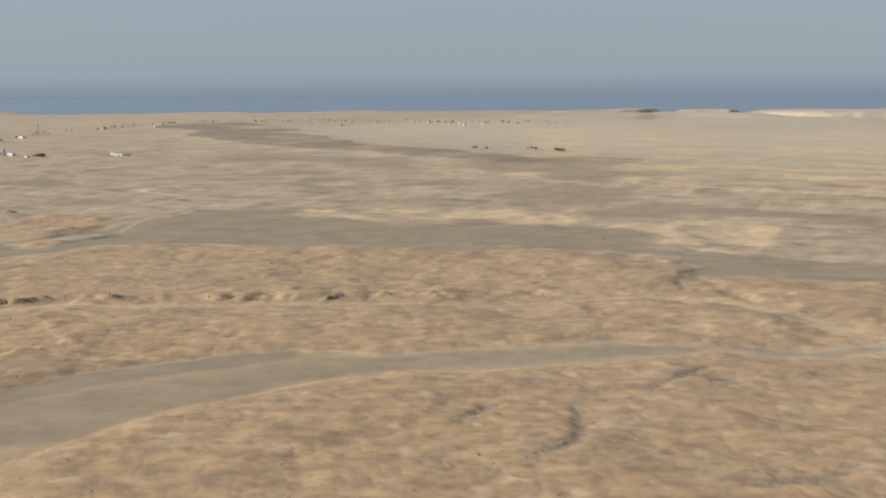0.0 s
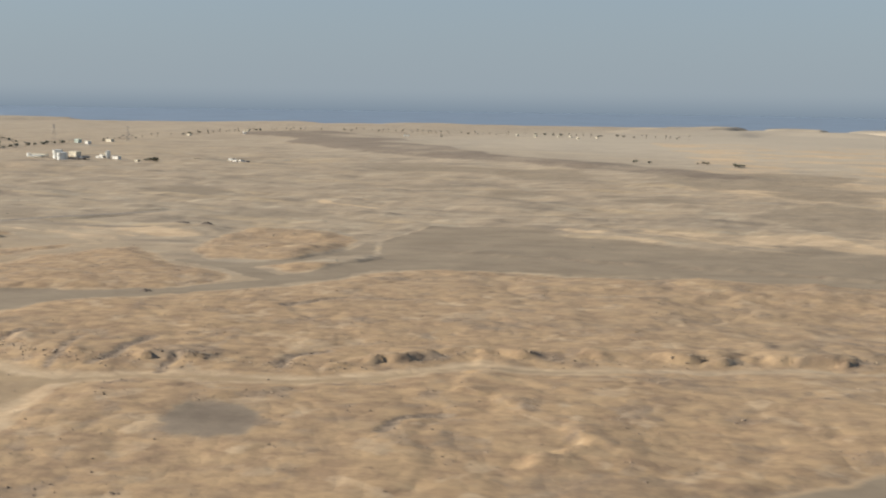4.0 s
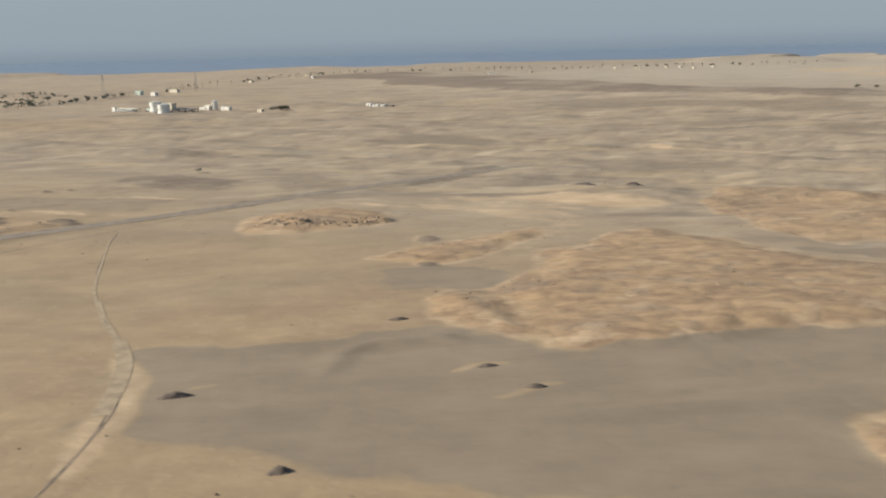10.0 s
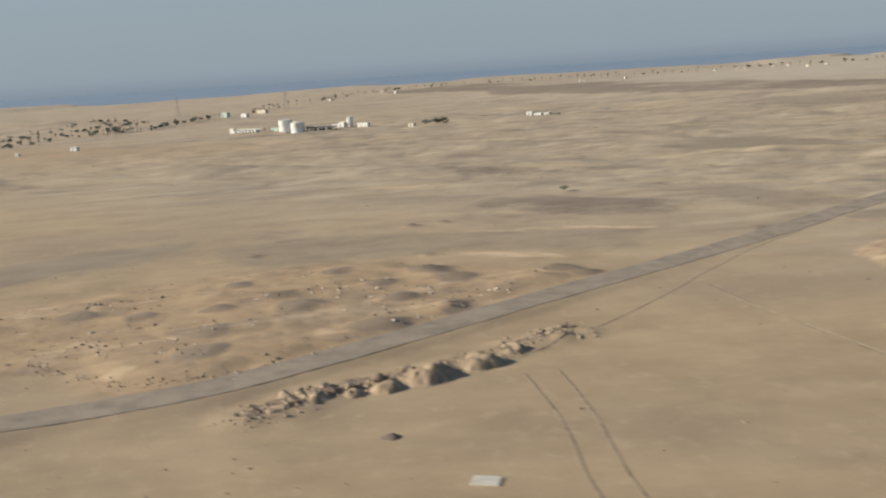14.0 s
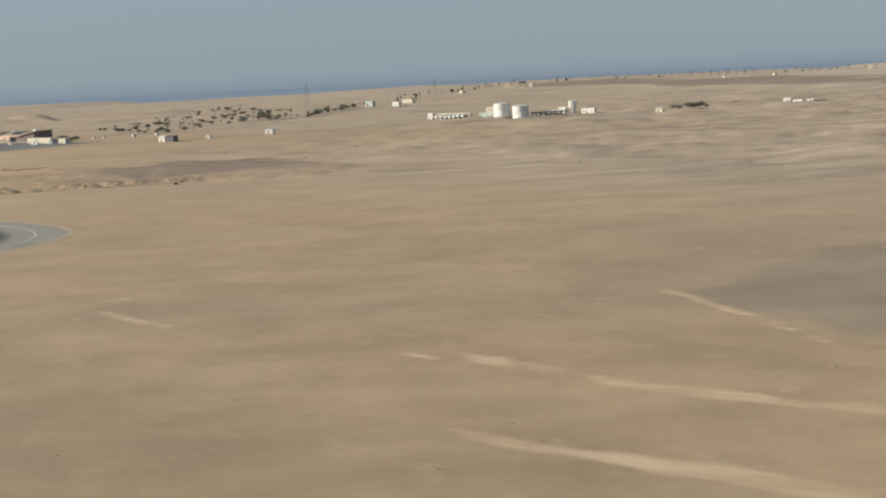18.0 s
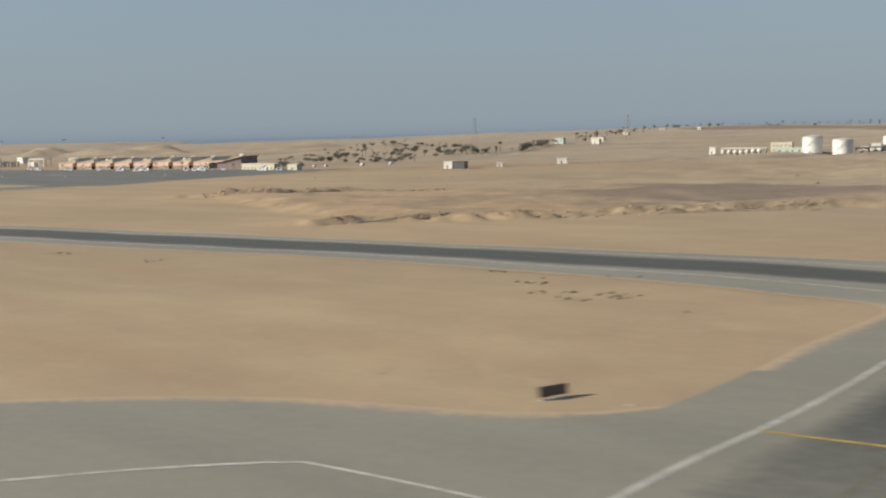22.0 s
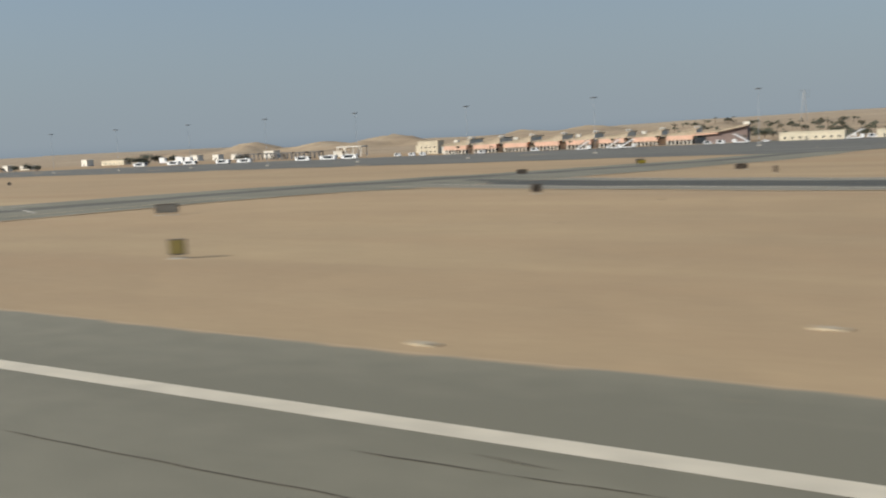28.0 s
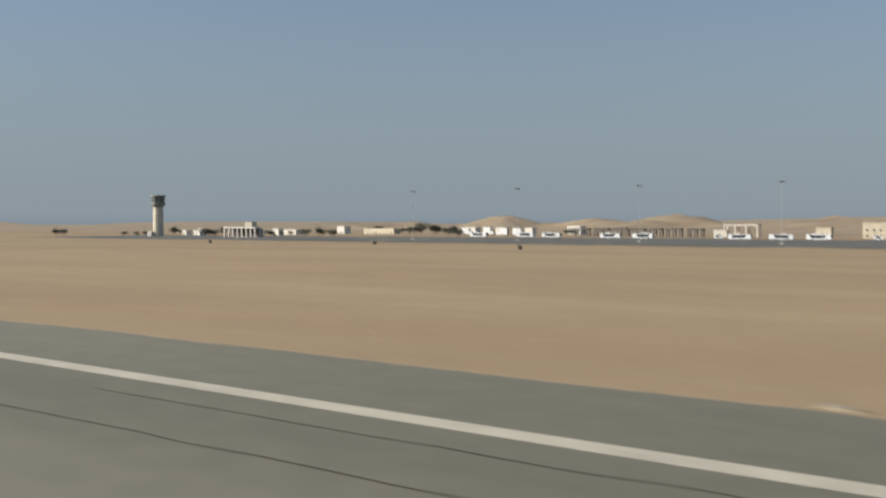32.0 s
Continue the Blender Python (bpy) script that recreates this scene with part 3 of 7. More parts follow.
# slopes of dark varnished stones; the first two also have face shade painted in
DARK_SLOPES = [
    [(-1590, 282), (-1553, 307), (-1539, 340), (-1510, 377), (-1580, 415), (-1650, 394), (-1690, 340)],
    [(-1800, 300), (-1750, 335), (-1690, 350), (-1720, 375), (-1800, 350)],
    [(-1150, 345), (-1060, 345), (-1010, 440), (-1070, 470), (-1130, 410)],
    [(-1290, 470), (-1180, 440), (-1150, 470), (-1240, 500)],
    [(-1260, 240), (-1200, 255), (-1080, 330), (-1120, 345), (-1240, 290)],
]
DUNES = [(-2705, 817, 62, 14), (-2680, 832, 42, 11), (-2640, 842, 46, 9), (-2543, 880, 52, 18), (-2566, 874, 50, 14), (-2600, 862, 46, 10), (-2426, 938, 70, 9), (-2385, 950, 60, 7), (-2345, 955, 55, 8), (-2300, 980, 70, 8), (-2220, 960, 60, 7), (-2790, 830, 60, 9), (-2900, 880, 90, 10)]
SPOIL_ROW = [(-1044, 122), (-1041, 132), (-1038, 147), (-1028, 161), (-1023, 175), (-1021, 190), (-1016, 199)]
WINDROWS = [
    [(-1010, 168), (-989, 146), (-974, 125), (-964, 114)],
    [(-1005, 173), (-988, 155), (-973, 134), (-961, 120)],
    [(-1002, 254), (-977, 230), (-950, 207), (-926, 189), (-895, 169), (-874, 158), (-857, 150), (-842, 140), (-822, 122), (-804, 101), (-790, 80)],
    [(-1017, 172), (-1013, 194), (-1010, 216), (-1008, 246), (-1008, 270), (-1006, 300), (-998, 335)],
    [(-860, 150), (-848, 142), (-837, 135), (-828, 128), (-818, 119), (-808, 106), (-796, 88)],
]


# flat-topped bluffs on the shore
MESAS = [
    (18, [(-1840, 2920), (-1800, 3080), (-1740, 3340), (-1600, 3320), (-1640, 3060), (-1720, 2860)]),
    (14, [(-1615, 3420), (-1595, 3560), (-1440, 3570), (-1425, 3430), (-1500, 3380)]),
    (17, [(-1290, 3200), (-1260, 3500), (-700, 3620), (-300, 3500), (-420, 3300), (-1000, 3150)]),
]


def runway_level(x):
    """The runway dips before its threshold."""
    return -3.3 * step(-1890, -1730, x) * (1 - step(-1300, -900, x))


# broad lenses of washed tan sand across the gravel, and a dark gravel hollow in the hills
SAND_LENSES = [
    [(-655, 612), (-609, 672), (-531, 722), (-447, 757), (-414, 729), (-420, 662), (-484, 646), (-567, 622)],
    [(-391, 689), (-371, 733), (-340, 786), (-270, 760), (-240, 660), (-299, 640), (-327, 636), (-361, 652)],
]
DARK_HOLLOW = [(-512, 168), (-503, 188), (-492, 199), (-480, 192), (-474, 176), (-480, 164), (-498, 160)]


def terrain(x, y):
    """Height and covers (gravel, sand, rock) of the ground."""
    wx = x + 5 * fbm(x, y, 40, 4, 5) + 1.5 * fbm(x, y, 7, 2, 8)
    wy = y + 5 * fbm(x, y, 40, 4, 6) + 1.5 * fbm(x, y, 7, 2, 9)
    sx, sy = x + 2 * fbm(x, y, 18, 2, 15), y + 2 * fbm(x, y, 18, 2, 16)
    dip = np.maximum(step(34, 100, y), step(-1800, -1660, x) * (1 - step(-1400, -1250, x)))
    z = -3.0 * dip * (1 - step(200, 420, y)) * step(-1850, -1700, x) * (1 - step(-1000, -700, x))
    z = z - (1.8 + 1.9 * step(-1850, -2000, x)) * step(60, 380, y) * (1 - step(700, 900, y)) * (1 - step(-1500, -1200, x))
    z = z - 1.9 * step(95, 140, y) * (1 - step(200, 400, y)) * step(-2010, -1900, x) * (1 - step(-1850, -1700, x))
    inland = 0.06 + 0.94 * step(-3300, -2250, x)
    z = z + inland * (0.019 * np.maximum(0, np.minimum(y, 1900) - 800) - 14 * step(1950, 2900, y))
    hill, slope, rim = np.zeros_like(x), np.zeros_like(x), np.zeros_like(x)
    for p in HILLS:
        hill = np.maximum(hill, cover_of(wx, wy, p, -3, 3))
        slope = np.maximum(slope, cover_of(wx, wy, p, -3, 15))
        rim = np.maximum(rim, cover_of(wx, wy, p, -5, -1))
    rim = rim * (1 - step(0.0, 0.45, slope))
    gravel = 0.8 * cover_of(wx * 0.6 + x * 0.4, wy * 0.6 + y * 0.4, GREY_PATCH, -5, 5)
    for p in GRAVEL_FLATS:
        gravel = np.maximum(gravel, cover_of(wx, wy, p, -4, 4))
    for p in THIN_GRAVEL:
        gravel = np.maximum(gravel, 0.62 * cover_of(wx, wy, p, -7, 9))
    for p in GRAVEL_ARMS:
        gravel = np.maximum(gravel, step(2.5, -2.5, along(wx, wy, p)))
    spit = functools.reduce(np.maximum, [step(2.0, -1.5, along(sx * 0.5 + wx * 0.5, sy * 0.5 + wy * 0.5, p)) for p in SAND_OVER_GRAVEL])
    washed = functools.reduce(np.maximum, [cover_of(wx, wy, p, -6, 10) for p in SAND_LENSES])
    washed = washed * np.clip(0.92 + 0.8 * fbm(0.45 * x - 0.25 * y, 0.9 * y + 0.5 * x, 30, 4, 171, 0.6), 0, 1)
    gravel = gravel * (1 - 0.8 * spit) * (1 - washed)
    band = fbm(x * 0.8 + y * 0.5, y * 1.5 - x * 0.35, 190, 4, 111)
    gravel = np.maximum(gravel, 0.75 * step(0.2, 0.75, band) * (1 - hill) * step(-1350, -1150, x) * step(400, 560, y) * step(1500, 900, y))
    sheets = np.zeros_like(x)
    for p in SAND_SHEETS:
        sheets = np.maximum(sheets, cover_of(wx, wy, p, -9, 12) * 0.62)
    sand = sheets * (0.66 + 0.7 * fbm(x * 0.3 + y * 0.1, y, 26, 4, 31, 0.6))
    for p in SAND_WASHES:
        sand = np.maximum(sand, 0.62 * step(2, -3.5, along(sx * 0.6 + wx * 0.4, sy * 0.6 + wy * 0.4, p)))
    streak = functools.reduce(np.minimum, [along(wx * 0.15 + x * 0.85, wy * 0.15 + y * 0.85, p) for p in SAND_STREAKS])
    sand = np.maximum(sand, step(2.6, -2.6, streak) * np.clip(0.62 + 0.85 * fbm(x * 0.5 + y * 0.2, y * 1.4, 9, 4, 141, 0.65), 0, 1))
    lens = functools.reduce(np.minimum, [along(wx, wy, p) for p in FAR_STREAKS])
    sand = np.maximum(sand, step(6, -4, lens) * np.clip(0.45 + 0.8 * fbm(x * 0.35 + y * 0.2, y, 16, 4, 153, 0.6), 0, 1))
    sand = np.maximum(sand, np.maximum(0.42 * spit, 0.5 * rim * (1 - step(-1000, -1040, x))))
    sand = np.maximum(sand, 0.95 * washed)
    wild = np.clip(step(-905, -825, x) * step(40, 110, y) + 0.7 * step(380, 620, y), 0, 1)
    lumps = fbm(x, y, 60, 3, 21, 0.5)
    crease = ridged(x + 5 * fbm(x, y, 30, 2, 25), y, 85, 3, 41, 14)
    rough = np.clip(wild * (1 - gravel) * 0.3 + hill, 0, 1) * (1 - 0.75 * gravel)
    knobs = fbm(x + 3 * lumps, y, 17, 3, 23, 0.6)
    gully = ridged(x + 4 * fbm(x, y, 22, 2, 27), y + 4 * lumps, 34, 2, 45, 18)
    rill = ridged(x + 3 * knobs, y + 2 * fbm(x, y, 9, 2, 28), 17, 2, 47, 14)
    z = z + rough * (0.35 * lumps + 0.10 * knobs) - (0.25 * rough + 0.75 * slope * (1 - gravel)) * (0.42 * crease + 0.5 * gully + 0.24 * rill) + slope * (1.5 + 0.45 * lumps)
    cut = functools.reduce(np.minimum, [along(sx + 1.5 * knobs, sy, p) for p in GULLIES])
    z = z - 0.8 * step(2.4, 0.2, cut) * slope
    for u, v, r, h in KNOLLS:
        m = (np.abs(x - u) < 2 * r) & (np.abs(y - v) < 2 * r)
        if m.any():
            q = np.hypot(wx[m] - u, wy[m] - v) / r
            z[m] = z[m] + 0.75 * h * step(1.05, 0.1, q) * (0.9 + 0.3 * knobs[m])
    z = z + 0.22 * fbm(x, y, 40, 3, 51) * step(30, 80, y) * (1 - 0.7 * gravel)
    z = z + 2.1 * fbm(0.83 * x + 0.56 * y, 1.7 * (0.83 * y - 0.56 * x), 80, 5, 147, 0.6) * step(320, 480, y) * step(1500, 900, y) * step(-1850, -1600, x) * (1 - 0.8 * gravel)
    z = z + step(700, 1500, y) * 3.2 * fbm(x, y, 420, 4, 61)
    # bare rock brown, which also paints shade into creases, gullies and cuts
    rock = np.maximum(0.5 * step(0.6, 1.1, crease), np.maximum(0.5 * step(0.6, 1.1, gully), 0.8 * step(4, 1, cut))) * rough
    patch = fbm(x + 2 * knobs, y, 13, 3, 121, 0.6)
    rock = np.maximum(rock, 0.5 * step(0.25, 0.8, patch) * hill)
    sand = np.maximum(sand, 0.5 * step(0.3, 0.85, fbm(x, y + 2 * knobs, 11, 3, 123, 0.6)) * hill)
    dark = 0.45 * step(0.3, 0.9, fbm(x, y, 38, 4, 125, 0.6)) * hill
    patchy = 0.62 + 0.6 * fbm(x * 0.6 + y * 0.3, y, 34, 4, 127)
    for u, v, r, h in KNOLLS:
        m = (np.abs(x - u) < 2 * r) & (np.abs(y - v) < 2 * r)
        if m.any():
            dark[m] = np.maximum(dark[m], 0.85 * step(1.1, 0.5, np.hypot(wx[m] - u, wy[m] - v) / r))
    dark = np.maximum(dark, 0.7 * cover_of(wx, wy, DARK_HOLLOW, -7, 5))
    for p in DARK_SLOPES:
        dark = np.maximum(dark, cover_of(wx, wy, p, -28, 32, 90) * patchy)
    jag = fbm(x, y, 16, 3, 131)
    for line, h in SCARPS:
        d = along(sx + 3 * jag, sy + 3 * knobs, line)
        m = d < 60
        if not m.any():
            continue
        px, py, qx, qy = x[m], y[m], wx[m], wy[m]
        side, near = np.full(px.shape, -1e9), np.full(px.shape, 1e9)
        for (ax, ay), (bx, by) in zip(line, line[1:]):
            ex, ey = bx - ax, by - ay
            t = np.clip(((px - ax) * ex + (py - ay) * ey) / (ex * ex + ey * ey), 0, 1)
            q = np.hypot(px - ax - t * ex, py - ay - t * ey)
            s = (ex * (qy - ay) - ey * (qx - ax)) / math.hypot(ex, ey)
            side = np.where(q < near, s, side)
            near = np.minimum(near, q)
        notch = np.clip(ridged(px + 2 * jag[m], py, 8, 2, 161, 4) - 0.25, 0, 1)
        edge = side + 2.5 * jag[m] - 6 * notch
        z[m] = z[m] + 0.45 * h * (step(-1.6, 0.9, edge) - step(-4, 26, side)) * step(30, 6, near) * np.clip(0.75 + 0.9 * jag[m], 0.15, 1.3)
        rock = np.maximum(rock, 0.6 * step(6, 1, d) * (0.5 + 0.6 * patch))
    spoil = along(sx, sy, SPOIL_ROW)
    z = z + 1.3 * step(9, 1.0, spoil) * np.clip(0.7 + 0.8 * fbm(x, y, 6, 3, 133, 0.6), 0, 2)
    rock = np.maximum(rock, 0.7 * step(5, 1, spoil))
    road = along(sx, sy, ROAD_LINE)
    flat = step(10, 5.5, road)
    z = z * (1 - flat) + flat * (-2.2 * step(40, 110, y) * (1 - step(250, 420, y)))
    gravel = np.maximum(gravel * (1 - flat), 0.62 * step(5.4, 4.4, road))
    # dark low ridge inland of the shore
    ridge = [(-2000, 1560, 120), (-1650, 1400, 120), (-1370, 1280, 85), (-1130, 1215, 60), (-870, 1135, 36), (-720, 1130, 14)]
    rd = along(x + 70 * fbm(x, y, 260, 4, 91), y + 45 * fbm(x, y, 200, 4, 92), ridge)
    z = z + 4 * step(50, -50, rd)
    dark = np.maximum(dark, step(14, -14, rd) * (0.72 + 0.5 * fbm(x, y, 110, 3, 93)))
    # dunes behind the terminal
    bend, crest = 22 * fbm(x, y, 60, 3, 95), 0.8 + 0.5 * fbm(x, y, 34, 4, 97)
    for u, v, r, h in DUNES:
        z = z + 0.75 * h * step(1.0, 0.0, np.hypot(x - u + bend, 0.8 * (y - v)) / r) * crest
    # the shore and its flat-topped bluffs
    coast = y - 3700 - 110 * fbm(x, y, 900, 3, 101) - 0.62 * np.minimum(0, x + 1560) + 620 * step(-1780, -1600, x) * (1 - step(-900, -400, x))
    bluff = step(-0.1, 0.25, fbm(x, y, 520, 2, 103)) * step(-900, -350, coast)
    z = z + 9 * bluff * step(5, 40, -coast)
    z = np.where(coast > -120, z * step(40, -30, coast) - 22 * step(-30, 60, coast), z)
    mx, my, top = x + 30 * fbm(x, y, 120, 3, 143), y + 30 * fbm(x, y, 120, 3, 144), fbm(x, y, 150, 2, 145)
    for up, p in MESAS:
        bluff = cover_of(mx, my, p, -75, 25)
        z = np.maximum(z, z * (1 - bluff) + bluff * (up + 3 * top))
    keep = step(30, 46, np.abs(y))
    return z * keep + runway_level(x) * (1 - keep), np.clip(gravel, 0, 1) * keep, np.clip(sand, 0, 1) * keep, np.clip(rock, 0, 1) * keep, np.clip(rough * (1 - 0.45 * step(-1000, -1040, x)) + 0.5 * step(420, 700, y), 0, 1) * keep, np.clip(dark, 0, 1) * keep


def spaced(stops):
    """Grid lines: from each (place, spacing) to the next, with the spacing gliding between them."""
    out, v, k = [], stops[0][0], 0
    while v < stops[-1][0]:
        out.append(v)
        p, s = zip(*stops)
        v += float(np.interp(v, p, s))
    return np.array(out + [stops[-1][0]])


def make_ground():
    gx = spaced([(-5600, 90), (-3000, 22), (-2000, 8), (-1820, 3.0), (-1650, 2.4), (-1250, 2.1), (-900, 1.8), (-300, 1.8), (-60, 2.6), (60, 6), (300, 14), (1500, 60), (3200, 160)])
    gy = spaced([(-2600, 200), (-300, 30), (20, 3), (70, 1.8), (340, 1.9), (500, 3.6), (800, 8), (1600, 16), (3300, 24), (3900, 30), (5000, 120)])
    x, y = np.meshgrid(gx, gy, indexing="ij")
    z, gravel, sand, rock, wild, dark = terrain(x, y)
    # masks for the haze painted into distant soil
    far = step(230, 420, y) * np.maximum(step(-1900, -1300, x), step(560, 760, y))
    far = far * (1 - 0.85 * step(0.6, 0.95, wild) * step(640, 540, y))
    shore_haze = step(900, 1700, y) * (0.25 + 0.75 * step(-2000, -1250, x))
    field = step(-1300, -1650, x) * (1 - 0.4 * step(300, 600, y))
    nx, ny = x.shape
    me = bpy.data.meshes.new("ground")
    idx = np.arange(nx * ny).reshape(nx, ny)
    quads = np.stack([idx[:-1, :-1], idx[1:, :-1], idx[1:, 1:], idx[:-1, 1:]], -1).reshape(-1, 4)
    me.vertices.add(nx * ny)
    me.vertices.foreach_set("co", np.stack([x, y, z], -1).astype(np.float32).ravel())
    me.loops.add(quads.size)
    me.loops.foreach_set("vertex_index", quads.astype(np.int32).ravel())
    me.polygons.add(len(quads))
    me.polygons.foreach_set("loop_start", np.arange(0, quads.size, 4, dtype=np.int32))
    me.polygons.foreach_set("use_smooth", np.ones(len(quads), bool))
    me.update(calc_edges=True)
    for key, v in (("gravel", gravel), ("sand", sand), ("rock", rock), ("wild", wild), ("dark", dark), ("far", far), ("field", field), ("shore_haze", shore_haze)):
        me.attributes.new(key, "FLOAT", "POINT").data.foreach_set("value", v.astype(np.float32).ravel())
    me.materials.append(GROUND)
    return tagged(new("ground", me), "tan desert soil with grey gravel stream beds", "ground", kind="structure")


make_ground()


def height_at(x, y):
    return float(terrain(np.array([float(x)]), np.array([float(y)]))[0][0])


# ---- helpers for things ----
def link_mesh(name, bm, material, parent=None, label=""):
    me = bpy.data.meshes.new(name)
    bm.to_mesh(me)
    bm.free()
    me.materials.append(material)
    ob = new(name, me)
    if parent:
        ob.parent = parent
    if label:
        ob["label"] = label
    return ob


part = link_mesh


def box(bm, x0, y0, z0, x1, y1, z1):
    v = [bm.verts.new(c) for c in ((x0, y0, z0), (x1, y0, z0), (x1, y1, z0), (x0, y1, z0), (x0, y0, z1), (x1, y0, z1), (x1, y1, z1), (x0, y1, z1))]
    for f in ((0, 3, 2, 1), (4, 5, 6, 7), (0, 1, 5, 4), (1, 2, 6, 5), (2, 3, 7, 6), (3, 0, 4, 7)):
        bm.faces.new([v[i] for i in f])
    return bm


def ring(bm, r0, r1, z0, z1, n=24, cx=0.0, cy=0.0, caps=True):
    """A closed cone or drum on the z axis."""
    lo = [bm.verts.new((cx + r0 * math.cos(2 * math.pi * i / n), cy + r0 * math.sin(2 * math.pi * i / n), z0)) for i in range(n)]
    hi = [bm.verts.new((cx + r1 * math.cos(2 * math.pi * i / n), cy + r1 * math.sin(2 * math.pi * i / n), z1)) for i in range(n)]
    for i in range(n):
        bm.faces.new((lo[i], lo[(i + 1) % n], hi[(i + 1) % n], hi[i]))
    if caps:
        bm.faces.new(lo[::-1])
        bm.faces.new(hi)
    return bm


def thing(name, x, y, turn=0.0, label="", category="", group="", z=None):
    ob = new(name)
    ob.empty_display_size = 0.5
    ob.matrix_world = pose(x, y, height_at(x, y) if z is None else z, 0, 0, turn)
    return tagged(ob, label, category, group)


def smooth_line(line, stepping=3.0):
    """A rounded path through the corners of a line."""
    p = np.array(line, float)
    for _ in range(3):
        q = [p[0]]
        for a, b in zip(p[:-1], p[1:]):
            q += [0.75 * a + 0.25 * b, 0.25 * a + 0.75 * b]
        p = np.array(q + [p[-1]])
    return p


def strip(line, half, lift, drape=True):
    """A flat band along a path; half: its half width, or (left, right) offsets."""
    lo, hi = (-half, half) if not isinstance(half, tuple) else half
    p = np.array(line, float)
    if drape:
        run = np.concatenate([[0], np.cumsum(np.linalg.norm(np.diff(p, axis=0), axis=1))])
        at = np.linspace(0, run[-1], max(8, int(run[-1] / 3.0)))
        p = np.stack([np.interp(at, run, p[:, 0]), np.interp(at, run, p[:, 1])], 1)
    d = np.gradient(p, axis=0)
    d /= np.linalg.norm(d, axis=1)[:, None]
    nrm = np.stack([-d[:, 1], d[:, 0]], 1)
    n = max(1, int(abs(hi - lo) / 3.0))
    bm = bmesh.new()
    rows = []
    for k in range(n + 1):
        q = p + nrm * (lo + (hi - lo) * k / n)
        z = terrain(q[:, 0], q[:, 1])[0] if drape else np.zeros(len(q))
        rows.append([bm.verts.new((a, b, c + lift)) for (a, b), c in zip(q, z)])
    for r, s in zip(rows, rows[1:]):
        for i in range(len(p) - 1):
            f = bm.faces.new((r[i], r[i + 1], s[i + 1], s[i]))
            if f.normal.z < 0:
                f.normal_flip()
    bm.normal_update()
    for f in bm.faces:
        if f.normal.z < 0:
            f.normal_flip()
    return bm


# ---- airfield pavements ----
def sheet(x0, y0, x1, y1, z, nx=1):
    bm = bmesh.new()
    v = [[bm.verts.new((u, y, z + (float(runway_level(u)) if nx > 1 else 0.0))) for y in (y0, y1)] for u in np.linspace(x0, x1, nx + 1)]
    for a, b in zip(v, v[1:]):
        bm.faces.new((a[0], b[0], b[1], a[1]))
    return bm


def ladder(left, right, lift, across=4):
    """A sheet between two paths with as many points each."""
    a, b = smooth_line(left), smooth_line(right)
    bm = bmesh.new()
    rows = []
    for k in range(across + 1):
        q = a + (b - a) * k / across
        z = terrain(q[:, 0], q[:, 1])[0]
        rows.append([bm.verts.new((u, v, w + lift)) for (u, v), w in zip(q, z)])
    for r, s in zip(rows, rows[1:]):
        for i in range(len(a) - 1):
            bm.faces.new((r[i], r[i + 1], s[i + 1], s[i]))
    bm.normal_update()
    for f in bm.faces:
        if f.normal.z < 0:
            f.normal_flip()
    return bm


def paved(name, bm, material, label, category):
    return tagged(link_mesh(name, bm, material), label, category, kind="structure")


def runway_sheet():
    """The pavement, whose sandy edge wanders before the threshold."""
    u = np.linspace(-4600, -1420, 700)
    edge = 27.2 - 2.2 * step(-1950, -1750, u) + 0.35 * fbm(u, u * 0, 9, 3, 77)
    bm = bmesh.new()
    rows = [[bm.verts.new((a, y, 0.05 + float(runway_level(a)))) for y in (-29.5, 2, 5, 8, 10, 12, 14, 16, 18, 20, 22, e - 1.4, e - 0.5, e)] for a, e in zip(u, edge)]
    for r, s in zip(rows, rows[1:]):
        for k in range(len(r) - 1):
            bm.faces.new((r[k], s[k], s[k + 1], r[k + 1]))
    return bm


runway = paved("runway", runway_sheet(), RUNWAY, "long grey asphalt runway with sandy shoulders", "runway")
over = np.array([v.co[:2] for v in runway.data.vertices])
rim = np.tile([0.0] * 11 + [0.0, 0.25, 0.8], 700)
runway.data.attributes.new("sandy", "FLOAT", "POINT").data.foreach_set("value", np.where(((over[:, 0] > -2096) & (over[:, 0] < -1962)) | (over[:, 0] > -1800), 0, rim).astype(np.float32))
for x0, x1 in ((-4600, -2070), (-1986.2, -1500)):
    paved("runway_edge_line", sheet(x0, 19.15, x1, 20.05, 0.058, 300), WHITE_LINE, "white painted edge line along the runway", "line")

# the link that curves from the runway to the parallel taxiway
EXIT_LANE = smooth_line([(-2090, -6), (-2066, 2), (-2053, 11), (-2046, 17), (-2041, 21.5), (-2036, 27), (-2031.5, 34), (-2028, 41), (-2024, 49), (-2019.5, 60), (-2014.5, 75), (-2004, 98), (-1996, 150), (-1990, 190), (-1982, 240), (-1970, 330), (-1960, 420)])


def lane_wear(x, y):
    return 0.72 * step(6.5, 2.0, along(x, y, EXIT_LANE.tolist())) * step(3, 14, y) * (1 - 0.25 * step(60, 30, y))


